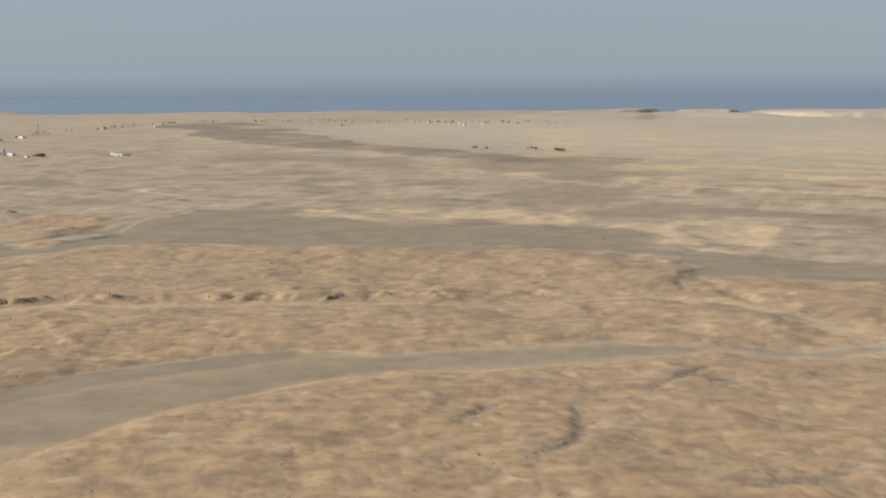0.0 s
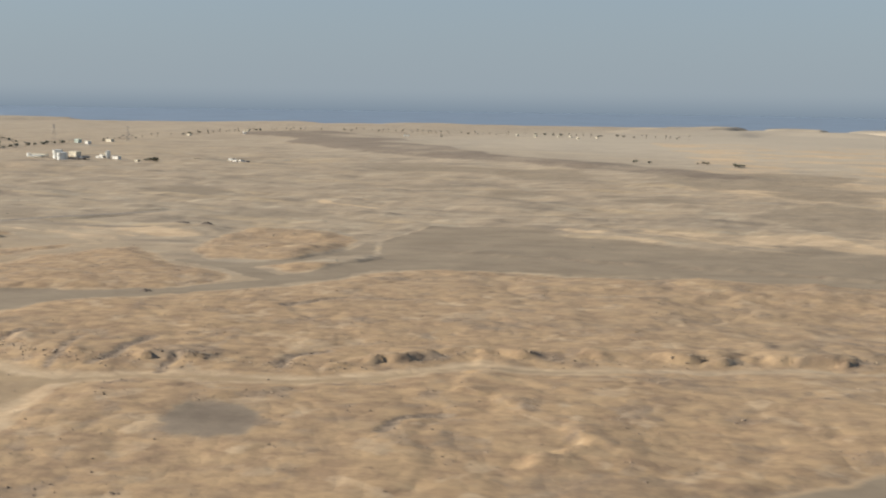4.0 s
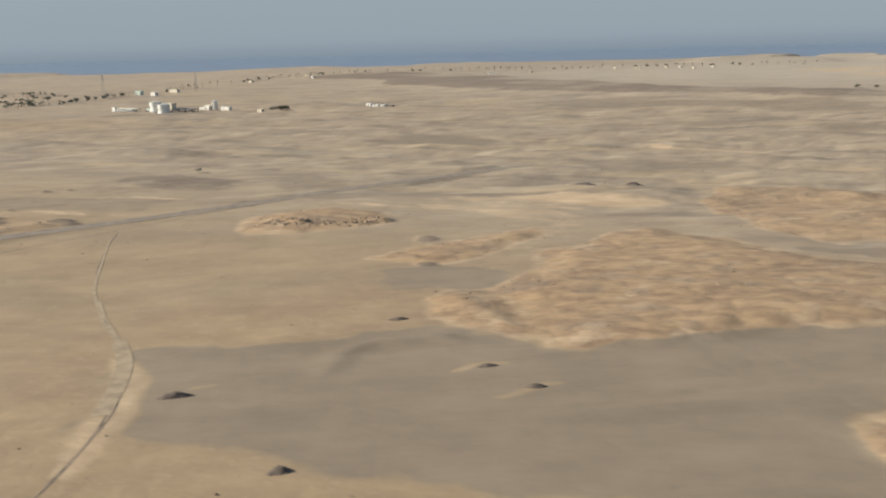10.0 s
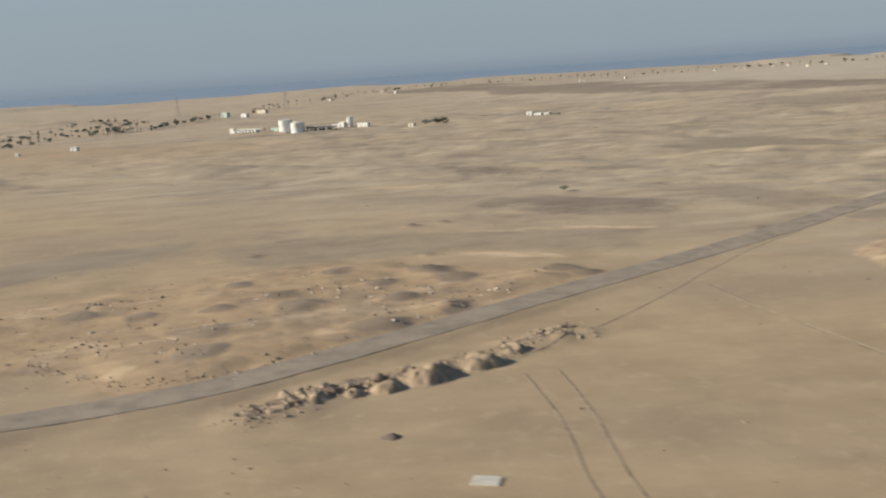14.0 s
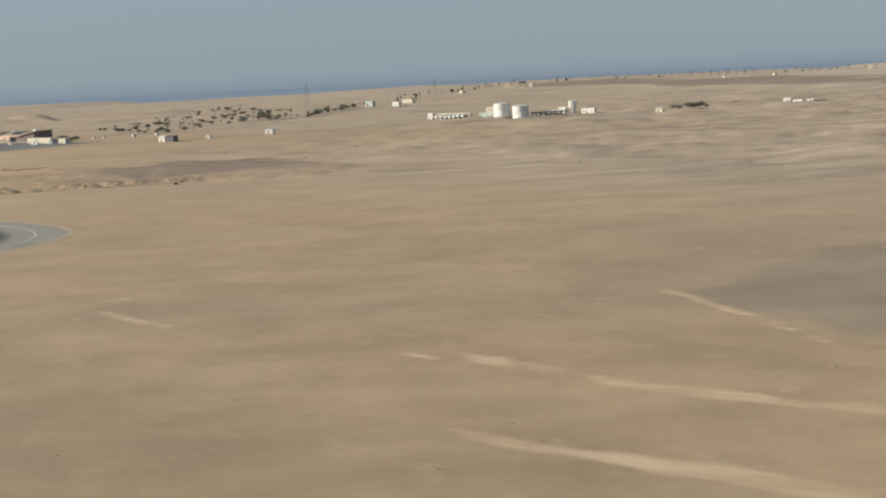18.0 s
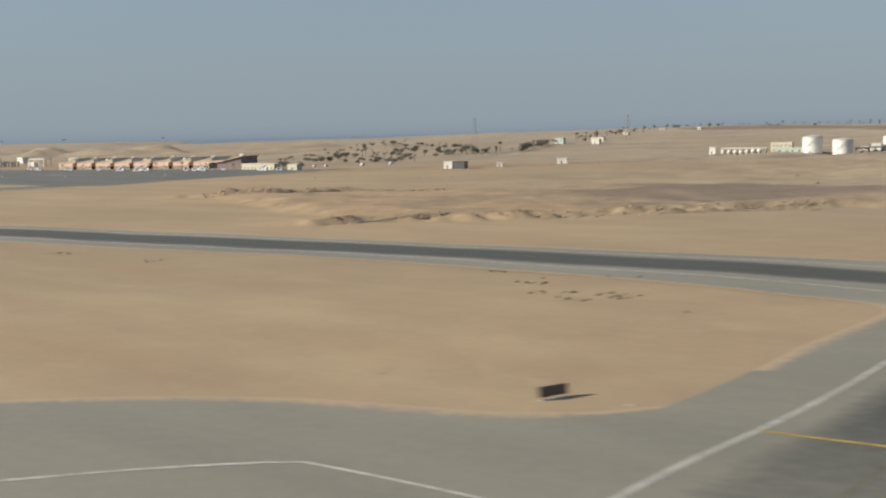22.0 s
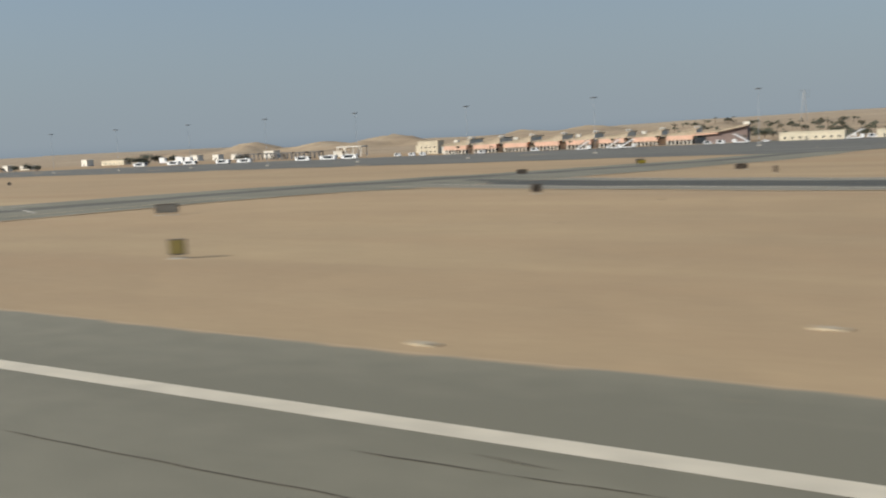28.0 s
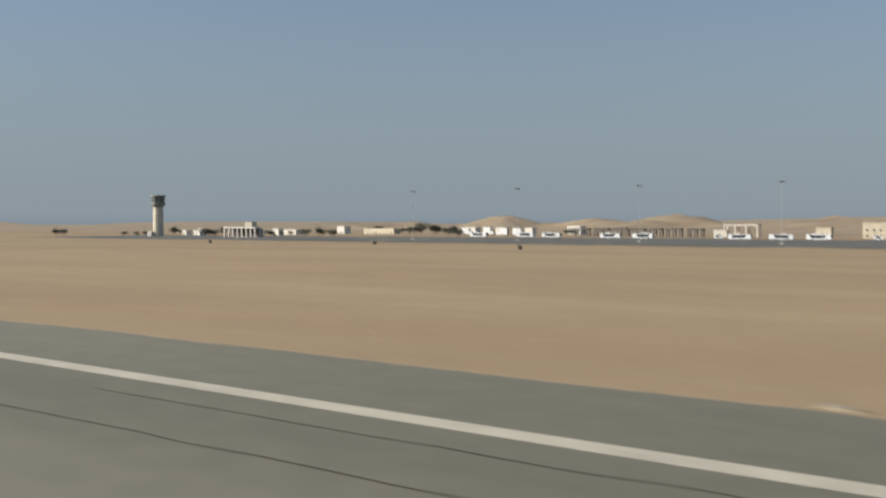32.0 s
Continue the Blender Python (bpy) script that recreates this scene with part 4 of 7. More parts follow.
runway.data.attributes.new("tyre", "FLOAT", "POINT").data.foreach_set("value", lane_wear(over[:, 0], over[:, 1]).astype(np.float32))
TAXI_INNER = smooth_line([(-1497, 22), (-1497, 42), (-1496, 60), (-1492, 82), (-1489, 100), (-1487, 118), (-1484.5, 134), (-1482.5, 147), (-1484, 153), (-1488, 157.5), (-1495, 160.5), (-1505, 162.5), (-1520, 165),
                          (-1545, 166), (-1576, 166), (-1613, 164), (-1660, 159), (-1720, 152.5), (-1790, 142), (-1900, 138.5), (-1985, 143)])
TAXI_OUTER = smooth_line([(-1474, 22), (-1474, 42), (-1472.5, 60), (-1468.5, 84), (-1465, 101), (-1462, 119), (-1459, 138), (-1456.5, 154), (-1458.5, 168), (-1464, 177), (-1473, 185), (-1488, 190.5), (-1508, 192),
                          (-1540, 190.5), (-1576, 188), (-1613, 184.5), (-1660, 180), (-1720, 174), (-1790, 163), (-1900, 160), (-1985, 165)])
TAXI = 0.5 * (TAXI_INNER + TAXI_OUTER)


def worn_pavement(left, right, lift, stain, label, across=24, sand_rim=3.5, material=None):
    """A sheet between two paths, with rubber and oil stains where stain(x, y) says."""
    a, b = np.array(left, float), np.array(right, float)
    at = np.linspace(0, len(a) - 1, 3 * len(a))
    a, b = (np.stack([np.interp(at, np.arange(len(p)), p[:, i]) for i in (0, 1)], 1) for p in (a, b))
    bm, rows = bmesh.new(), []
    for k in range(across + 1):
        q = a + (b - a) * k / across
        z = terrain(q[:, 0], q[:, 1])[0]
        rows.append([bm.verts.new((u, v, w + lift - (0.03 if v < 24.5 else 0))) for (u, v), w in zip(q, z)])
    for r, t in zip(rows, rows[1:]):
        for i in range(len(a) - 1):
            bm.faces.new((r[i], r[i + 1], t[i + 1], t[i]))
    bm.normal_update()
    for f in bm.faces:
        if f.normal.z < 0:
            f.normal_flip()
    ob = paved("taxiway", bm, material or TAXI_SHOULDER, label, "taxiway")
    co = np.array([v.co[:2] for v in ob.data.vertices])
    rim = np.repeat(np.arange(across + 1) / across, len(a))
    far_rim = rim if across < 20 else np.minimum(rim, 1 - rim)
    width = np.tile(np.linalg.norm(b - a, axis=1), across + 1)
    sandy = step(sand_rim, 0, far_rim * width)
    cu, cv = np.array([v.co[:2] for v in ob.data.vertices]).T
    sandy = sandy * np.where((across == 24) & (((cu > -1600) & (cu < -1479) & (cv < 102)) | (cv < 30)), 0, 1)
    ob.data.attributes.new("sandy", "FLOAT", "POINT").data.foreach_set("value", sandy.astype(np.float32))
    ob.data.attributes.new("tyre", "FLOAT", "POINT").data.foreach_set("value", stain(co[:, 0], co[:, 1]).astype(np.float32))
    return ob


worn_pavement(TAXI_INNER + 0.42 * (TAXI_INNER - TAXI_OUTER), TAXI_OUTER + 0.35 * (TAXI_OUTER - TAXI_INNER), 0.06, lambda x, y: 0.9 * step(11.5, 5.5, along(x, y, TAXI.tolist())) * (0.55 + 0.45 * step(60, 105, y)), "asphalt taxiway with pale shoulders, bending to the runway")
worn_pavement(smooth_line([(-2100, 23.0), (-2084, 27.5), (-2070, 30), (-2052, 38), (-2038, 58), (-2028, 85), (-2016, 125), (-2006, 165), (-1998, 240), (-1984, 330), (-1974, 420)]),
              smooth_line([(-1960, 23.0), (-1974, 27.2), (-1985, 29), (-1995, 38), (-1994, 52), (-1989, 75), (-1977, 125), (-1968, 165), (-1960, 240), (-1948, 330), (-1938, 420)]), 0.06,
              lane_wear, "pale asphalt exit taxiway with a dark tyre-worn lane", sand_rim=1.6, material=RUNWAY)
worn_pavement(smooth_line([(-1489, 126), (-1492, 108), (-1497, 92), (-1504, 81), (-1513, 75.5), (-1524, 73), (-1537, 69), (-1550, 60), (-1562, 51), (-1580, 41), (-1610, 36), (-1660, 33), (-1715, 27.5), (-1780, 25.2)]),
              smooth_line([(-1480, 120), (-1484, 104), (-1486, 88), (-1488, 66), (-1490, 24), (-1505, 24), (-1520, 24), (-1540, 24), (-1556, 24), (-1580, 24), (-1610, 24), (-1660, 24), (-1715, 24), (-1780, 24)]), 0.055,
              lambda x, y: 0 * x, "sandy asphalt fillet between taxiway and runway", 14, 1.8)
for edge in (TAXI_INNER, TAXI_OUTER):
    paved("taxiway_edge_line", strip(edge[7:], 0.26, 0.085), PALE_LINE, "thin pale edge line of the taxiway", "line")
paved("taxiway_edge_line", strip(smooth_line([(-1986.4, 20.4), (-1988.8, 21.5), (-1991.6, 23.1), (-1994.2, 24.6), (-1996.8, 26.4), (-1999.8, 29.3), (-2001.7, 32.2), (-2003.2, 36), (-2003.9, 41), (-2003.4, 48.4), (-2002.2, 56.6), (-2001, 62.8), (-1998.7, 69.5), (-1990, 105)]), 0.30, 0.085), CREAM_LINE, "pale curved line where the exit leaves the runway", "line")
paved("taxiway_edge_line", strip(smooth_line([(-2072, 19.8), (-2058.6, 24.5), (-2049, 33.5), (-2042, 39.5), (-2037.5, 45.5), (-2033.5, 51.5), (-2027, 66), (-2018, 92)]), 0.25, 0.085), PALE_LINE, "pale curved line where the exit leaves the runway", "line")
for line, mat in (([(-2038.6, 14.8), (-2036.6, 18), (-2033.2, 21.7), (-2029.3, 25.7)], YELLOW_LINE), ([(-2028.2, 27), (-2027, 28.6), (-2025.9, 30.4)], YELLOW_LINE),
                  ([(-2025.2, 31.4), (-2023, 34.4), (-2020.6, 38.2)], YELLOW_LINE), ([(-2019, 44), (-2014, 69), (-2006, 105), (-1996, 145), (-1984, 200)], FADED_YELLOW)):
    paved("taxiway_centre_line", strip(smooth_line(line), 0.10, 0.09), mat, "worn yellow centre line of the exit taxiway", "line")
paved("taxiway_centre_line", strip(TAXI[8:], 0.11, 0.09), FADED_YELLOW, "yellow centre line of the taxiway", "line")


def short_line(p, q, half, lift, mat, label):
    t = np.linspace(0, 1, 8)[:, None]
    paved("ground_line", strip(np.array(p, float) + t * (np.array(q, float) - np.array(p, float)), half, lift), mat, label, "line")


short_line((-1492, 81.5), (-1469, 82.5), 0.3, 0.09, YELLOW_LINE, "yellow holding line across the taxiway")
paved("taxiway_edge_line", strip(smooth_line([(-1548, 30), (-1534, 43), (-1528, 49), (-1521, 54.5), (-1519.6, 55.4), (-1517.5, 55.5), (-1507, 56), (-1500, 56)]), 0.22, 0.085), PALE_LINE, "pale line on the asphalt fillet", "line")
short_line((-1504, 46), (-1491, 47), 0.3, 0.09, PALE_LINE, "pale line on the taxiway shoulder")
mark = tagged(link_mesh("ground_marking", ladder([(-1480.6, 83.6), (-1480.6, 88.2)], [(-1475.6, 83.6), (-1475.6, 88.2)], 0.09), RED_PAINT), "faded red and white painted taxiway marking", "marking", kind="structure")
for k in range(4):
    u = -1479.8 + k * 1.1
    part("marking_bar", ladder([(u, 84.6), (u, 87.2)], [(u + 0.55, 84.6), (u + 0.55, 87.2)], 0.1), PALE_LINE, mark, "pale bar in the red marking")


def painted_ring(x, y, r, w, lift, mat, label, fill=None):
    t = np.linspace(0, 2 * math.pi, 49)
    c = np.stack([x + r * np.cos(t), y + r * np.sin(t)], 1)
    ob = paved("painted_ring", strip(c, w, lift), mat, label, "marking")
    if fill:
        bm = bmesh.new()
        bm.faces.new([bm.verts.new((a, b, height_at(a, b) + lift - 0.03)) for a, b in zip(x + (r - w) * np.cos(t[:-1]), y + (r - w) * np.sin(t[:-1]))])
        part("ring_floor", bm, fill, ob, "dark asphalt inside the ring")


painted_ring(-1476.2, 92.5, 2.2, 0.14, 0.09, PALE_LINE, "thin pale painted circle on the taxiway")
painted_ring(-1882.5, 86.5, 7.5, 0.55, 0.09, WHITE_LINE, "white painted ring round a dark pad on the sand", APRON)

short_line((-1992.5, 47.3), (-1986.5, 49.2), 0.2, 0.09, PALE_LINE, "short pale line at the edge of the exit")
short_line((-2019, 81), (-2011, 83.5), 0.30, 0.09, PALE_LINE, "short pale line on the exit taxiway")
short_line((-2011, 83.5), (-2000, 78), 0.2, 0.09, PALE_LINE, "short pale line on the exit taxiway")

# apron in front of the terminal
paved("apron", ladder([(-2760, 345), (-2600, 345), (-2400, 345), (-2200, 345), (-2060, 345), (-1930, 345)],
                      [(-2800, 470), (-2600, 490), (-2400, 520), (-2200, 526), (-2060, 555), (-1930, 560)], 0.09, 12), APRON, "wide grey apron in front of the terminal", "apron")
road_bits = (([(-1938, 470), (-1860, 560), (-1790, 606), (-1752, 690), (-1738, 790)], 2.6), ([(-2060, 640), (-1990, 700), (-1955, 800), (-2000, 930), (-2040, 1020), (-1900, 1010)], 3.0),
             ([(-1520, 905), (-1440, 965), (-1380, 1010)], 2.5))
for line, half in road_bits:
    paved("road", strip(smooth_line(line), half, 0.12), TAXI_SHOULDER, "narrow dusty asphalt road across the desert", "road")


# graded track across the desert, and the banks that the grader left
TRACK = plain("graded_track_gravel", (0.262, 0.205, 0.140), 0.95, vary=0.16, scale=0.2, bump=0.3)
BANK = plain("dark_earth_bank", (0.255, 0.188, 0.122), 0.95, vary=0.25, scale=0.5, bump=0.5)
paved("desert_track", strip(smooth_line(ROAD_LINE), 5.4, 0.10), TRACK, "graded gravel track across the desert", "track")


PALE_TRACK = plain("pale_track_sand", (0.388, 0.288, 0.172), 0.95, vary=0.16, scale=0.3, bump=0.2)
for line, half in (([(-990, 241), (-953, 211), (-927, 189.5), (-896, 169.5), (-874, 159)], 0.5), ([(-908, 178), (-884, 163), (-874, 158), (-857, 149.5)], 0.9), ([(-862, 152), (-852, 146), (-842, 139), (-830, 128), (-818, 115)], 2.0)):
    paved("sand_track", strip(smooth_line(line), half, 0.07), PALE_TRACK, "pale sandy wheel track beside a windrow", "track")


def earth_bank(line, w, h, seed, label="low dark bank of graded earth along a track"):
    p = smooth_line(line)
    run = np.concatenate([[0], np.cumsum(np.linalg.norm(np.diff(p, axis=0), axis=1))])
    at = np.arange(0, run[-1], 1.1)
    p = np.stack([np.interp(at, run, p[:, 0]), np.interp(at, run, p[:, 1])], 1)
    d = np.gradient(p, axis=0)
    d /= np.linalg.norm(d, axis=1)[:, None]
    nrm = np.stack([-d[:, 1], d[:, 0]], 1)
    p = p + nrm * (0.22 * fbm(p[:, 0], p[:, 1], 14, 2, seed))[:, None]
    up = np.clip(h * (0.75 + 0.55 * fbm(p[:, 0], p[:, 1], 5, 3, seed + 3)), 0.05, 9)
    bm, rows = bmesh.new(), []
    for off, k in ((-w, 0), (-0.4 * w, 0.8), (0.1 * w, 1.0), (0.5 * w, 0.6), (w, 0)):
        q = p + nrm * off
        z = terrain(q[:, 0], q[:, 1])[0]
        rows.append([bm.verts.new((a, b, c + u * k - (0.1 if k == 0 else 0))) for (a, b), c, u in zip(q, z, up)])
    for r, t in zip(rows, rows[1:]):
        for i in range(len(p) - 1):
            bm.faces.new((r[i], r[i + 1], t[i + 1], t[i]))
    bmesh.ops.recalc_face_normals(bm, faces=bm.faces[:])
    return paved("earth_bank", bm, BANK, label, "earth bank")


for k, line in enumerate(WINDROWS):
    earth_bank(line, 0.45, 0.07, 300 + 11 * k)


# washed-out banks below the terminal
for k, (line, w, h) in enumerate((([(-1584, 283), (-1575, 288), (-1567, 291), (-1560, 295), (-1552, 299), (-1543, 302)], 1.6, 1.5), ([(-1787, 292), (-1772, 293), (-1758, 300), (-1748, 308), (-1738, 318)], 1.5, 1.3),
                                  ([(-1656, 224), (-1650, 233), (-1643, 239), (-1634, 244)], 1.1, 0.8))):
    earth_bank(line, w, h, 500 + 13 * k, "steep brown washed-out bank in the sand")


# sealed cracks along the runway
def sealed_crack(x0, x1, y, seed, y1=None):
    n = max(8, int((x1 - x0) / 0.4))
    x = np.linspace(x0, x1, n)
    w = y + ((y if y1 is None else y1) - y) * (x - x0) / (x1 - x0) + 0.16 * fbm(x, x * 0 + seed, 6, 4, seed) + 0.05 * fbm(x, x * 0 + seed, 1.6, 2, seed + 7)
    paved("sealed_crack", strip(np.stack([x, w], 1), 0.028 + 0.018 * hash01(seed, 3, 1), 0.062, False), SEAL, "wavy black sealed crack in the runway", "crack")


CRACKS = [
    (-2300, -2170, 14.2, 14.3), (-2166, -2120, 14.2, 14.9), (-2117, -2076, 14.9, 15.4), (-2072, -2042, 15.4, 15.5), (-2038, -2011, 15.6, 16.3), (-2009, -1984, 15.0, 16.0), (-1980, -1930, 15.9, 15.5), (-1907, -1868, 14.7, 15.3),
    (-2162, -2136, 17.5, 17.5), (-2097, -2092, 11.2, 11.8), (-2030, -2008, 21.7, 22.1), (-2023, -2014, 18.3, 18.8), (-2030, -2024, 9.9, 10.5), (-2023, -2021.4, 20.4, 20.3), (-1998, -1994.5, 13.2, 13.6),
    (-1897.3, -1894, 17.3, 17.4), (-1893.3, -1890.3, 17.4, 17.6), (-1894.6, -1893, 18.2, 18.1), (-2019, -2016.3, 17.4, 17.7), (-2093, -2090.5, 13.0, 13.1), (-1891, -1889, 16.4, 16.5), (-2020, -2018, 19.6, 19.7),
]
for k, (x0, x1, y0, y1) in enumerate(CRACKS):
    sealed_crack(x0, x1, y0, 400 + k, y1)

tagged(link_mesh("sea", sheet(-9000, 1000, 5500, 9000, -6.0), plain("sea_water", (0.200, 0.242, 0.282), 0.5, vary=0.1, scale=0.004)), "calm blue sea in haze", "sea", kind="structure")
PAD = plain("pale_concrete", (0.50, 0.45, 0.36), 0.9, vary=0.12)
PAD_SAND = plain("sandy_concrete", (0.44, 0.37, 0.26), 0.9, vary=0.12)
# concrete pads of the edge lights
for k, (x, y) in enumerate([(-1903 - 60 * i, 27.9) for i in range(-4, 8) if i != 2] + [(-1891, 35), (-2094, 41), (-1986, 48), (-1504.5, 83.5), (-1437, 62), (-1452, 84)]):
    bm = bmesh.new()
    box(bm, -0.4, -0.25, -0.2, 0.4, 0.25, 0.08)
    ob = link_mesh("light_pad", bm, PAD_SAND)
    ob.matrix_world = pose(x, y, height_at(x, y), 0, 0, 12 * math.sin(k))
    tagged(ob, "small pale concrete pad in the sand", "concrete pad", "pads beside the runway")


# ---- materials of things ----
CREAM = plain("cream_plaster", (0.62, 0.55, 0.41), 0.85, vary=0.10, scale=0.25)
WHITE = plain("white_plaster", (0.72, 0.68, 0.59), 0.8, vary=0.08, scale=0.25)
TANKW = plain("white_tank_paint", (0.74, 0.73, 0.66), 0.5, vary=0.07, scale=0.12, stain=(0.58, 0.54, 0.44))
PINK = plain("salmon_pink_plaster", (0.80, 0.52, 0.38), 0.85, vary=0.08, scale=0.2)
ROOF = plain("sand_coloured_roofing", (0.56, 0.46, 0.33), 0.9, vary=0.15, scale=0.2)
DARKWALL = plain("darkened_mauve_plaster", (0.24, 0.18, 0.16), 0.9, vary=0.12, scale=0.2)
CAB_GLASS = plain("green_tinted_glass", (0.150, 0.175, 0.160), 0.12, vary=0.1)
GLASS = plain("dark_window_glass", (0.035, 0.042, 0.05), 0.15, vary=0.1)
STEEL = plain("grey_steel", (0.28, 0.28, 0.27), 0.5, 0.6, vary=0.12)
SHED = plain("dark_sheet_metal", (0.12, 0.115, 0.11), 0.6, 0.3, vary=0.15)
PALE_GREEN = plain("pale_green_plaster", (0.50, 0.56, 0.47), 0.85, vary=0.08)
STONE = plain("tan_limestone", (0.38, 0.28, 0.18), 0.95, vary=0.25, scale=0.7, bump=0.6)
DARK_STONE = plain("brown_boulder_stone", (0.25, 0.175, 0.115), 0.95, vary=0.3, scale=0.6, bump=0.7)
BARK = plain("palm_bark", (0.16, 0.115, 0.075), 0.95, vary=0.2, scale=2)
LEAF = plain("dusty_green_leaf", (0.112, 0.112, 0.070), 0.7, vary=0.3, scale=1.5)
LEAF_DARK = plain("dark_green_leaf", (0.094, 0.100, 0.064), 0.7, vary=0.3, scale=1.5)
LEAF_BROWN = plain("dry_brown_shrub", (0.12, 0.09, 0.05), 0.9, vary=0.3, scale=1.5)
RUBBER = plain("black_rubber", (0.025, 0.025, 0.025), 0.8)
CAR_WHITE = plain("white_vehicle_paint", (0.78, 0.78, 0.76), 0.3, vary=0.04)
BLACK = plain("black_sign_board", (0.035, 0.035, 0.036), 0.6, vary=0.1)
YELLOW = plain("yellow_sign_paint", (0.50, 0.36, 0.03), 0.5, vary=0.12)
GREY_BOARD = plain("weathered_grey_board", (0.25, 0.24, 0.20), 0.7, vary=0.12)
OLIVE = plain("faded_olive_yellow_paint", (0.27, 0.21, 0.05), 0.6, vary=0.12)
ORANGE = plain("faded_orange_paint", (0.46, 0.15, 0.05), 0.6, vary=0.12)
BRONZE = plain("brown_sheet_metal", (0.13, 0.10, 0.07), 0.6, vary=0.12)


def flats(name, boxes, material, parent, label=""):
    """One part from one or more boxes."""
    bm = bmesh.new()
    for b in boxes:
        box(bm, *b)
    if len(boxes) == 1 and min(b[3] - b[0] for b in boxes) > 1.0:
        bmesh.ops.bevel(bm, geom=bm.edges[:], offset=0.05, segments=1, affect="EDGES")
    return part(name, bm, material, parent, label)


def prism(outline, y0, y1):
    """An outline in x and z drawn out along y."""
    bm = bmesh.new()
    a = [bm.verts.new((x, y0, z)) for x, z in outline]
    b = [bm.verts.new((x, y1, z)) for x, z in outline]
    bm.faces.new(a)
    bm.faces.new(b[::-1])
    for i in range(len(a)):
        j = (i + 1) % len(a)
        bm.faces.new((a[j], a[i], b[i], b[j]))
    bmesh.ops.recalc_face_normals(bm, faces=bm.faces[:])
    return bm


# ---- terminal ----
def make_terminal():
    t = thing("terminal_building", -2238, 530, 12.9, "long salmon-pink airport terminal with tilted sand-coloured roofs", "terminal", z=-3.75)
    t.scale = (1.02, 1.0, 0.88)
    bay, n = 19.6, 8
    flats("rear_hall", [(0, 9, 0, n * bay + 3, 42, 5.4)], ROOF, t, "sandy plastered hall behind the colonnade")
    flats("plinth", [(-1, -2.5, -0.4, n * bay + 30, 9, 0.12)], PAD, t, "pale concrete forecourt")
    for k in range(n):
        x = k * bay
        front = part("fascia", prism([(x + 0.4, 3.1), (x + bay - 4.2, 3.1), (x + bay - 4.2, 6.2), (x + 0.4, 6.2)], 0.0, 9.3), PINK, t, "salmon-pink projecting upper storey")
        flats("parapet_cap", [(x + 0.2, -0.2, 6.2, x + bay - 4.0, 9.2, 6.4)], CREAM, front, "cream coping")
        flats("window_band", [(x + 0.8, 5.2, 0.12, x + bay - 4.6, 5.5, 3.1)], GLASS, t, "dark glazed ground floor")
        flats("link_wall", [(x + bay - 4.2, 4.0, 0.12, x + bay + 0.4, 9.3, 4.6)], ROOF, t, "recessed sandy wall between two bays")
        for j in range(7):
            c = x + 1.0 + j * (bay - 6.2) / 6
            flats("column", [(c - 0.38, 0.4, 0.12, c + 0.38, 1.2, 3.1)], WHITE, t, "white square column")
        part("roof", prism([(x - 1.6, 6.6), (x + 6, 7.5), (x + 12, 8.7), (x + bay - 1.0, 10.4), (x + bay - 0.6, 10.8), (x + bay - 1.4, 10.9), (x + 12, 9.2), (x + 6, 7.9), (x - 1.6, 7.0)], 0.7, 30.0), ROOF, t, "sand-coloured curved roof that rises to one side")
        part("gable", prism([(x + 0.2, 6.4), (x + bay - 2.4, 6.4), (x + bay - 2.0, 10.1), (x + 12, 8.6), (x + 6, 7.4)], 0.9, 1.3), ROOF, t, "sandy plaster gable under the roof")
        # white only to brighten this side, which faces away from the sun
        part("gable_side", prism([(x + bay - 2.5, 6.4), (x + bay - 2.1, 6.4), (x + bay - 2.0, 10.1), (x + bay - 2.3, 10.1)], 1.3, 28), WHITE, t)
        lantern = flats("roof_lantern", [(x + bay - 3.4, 3.0, 10.2, x + bay - 0.4, 6.0, 12.0)], WHITE, t, "white box on the roof edge")
        flats("louvre", [(x + bay - 3.1, 2.9, 10.6, x + bay - 0.7, 3.0, 11.6)], STEEL, lantern)
        if k % 2 == 0:
            flats("roof_box", [(x + 4.6, 8, 7.4, x + 7.2, 11, 10.2)], WHITE, t, "small white plant box on the roof")
    x = n * bay
    part("end_roof", prism([(x - 4, 6.6), (x + 10, 7.2), (x + 26, 10.6), (x + 27, 11.6), (x + 25.5, 11.5), (x + 10, 8.0), (x - 4, 7.2)], -1.0, 26.0), ROOF, t, "large wedge roof over the end hall")
    # this hall's end wall lies in shade; its plaster is coloured dark for that
    part("end_hall", prism([(x + 3, 0), (x + 25.6, 0), (x + 25.6, 10.4), (x + 10, 7.1), (x + 3, 6.6)], 0.5, 25), DARKWALL, t, "windowless end hall with shade put into its dark plaster")
    part("end_fascia", prism([(x - 4.2, 5.4), (x + 9.5, 6.2), (x + 9.5, 8.0), (x - 4.2, 7.4)], -0.8, 0.4), PINK, t, "salmon-pink band over the entrance")
    flats("end_lantern", [(x + 23.5, 2, 11.2, x + 27, 6, 13.2)], WHITE, t, "white box on the roof edge")
    flats("entrance", [(x - 3.5, 0.2, 0.1, x + 2.8, 0.6, 4.6)], GLASS, t, "dark glazed entrance")


make_terminal()


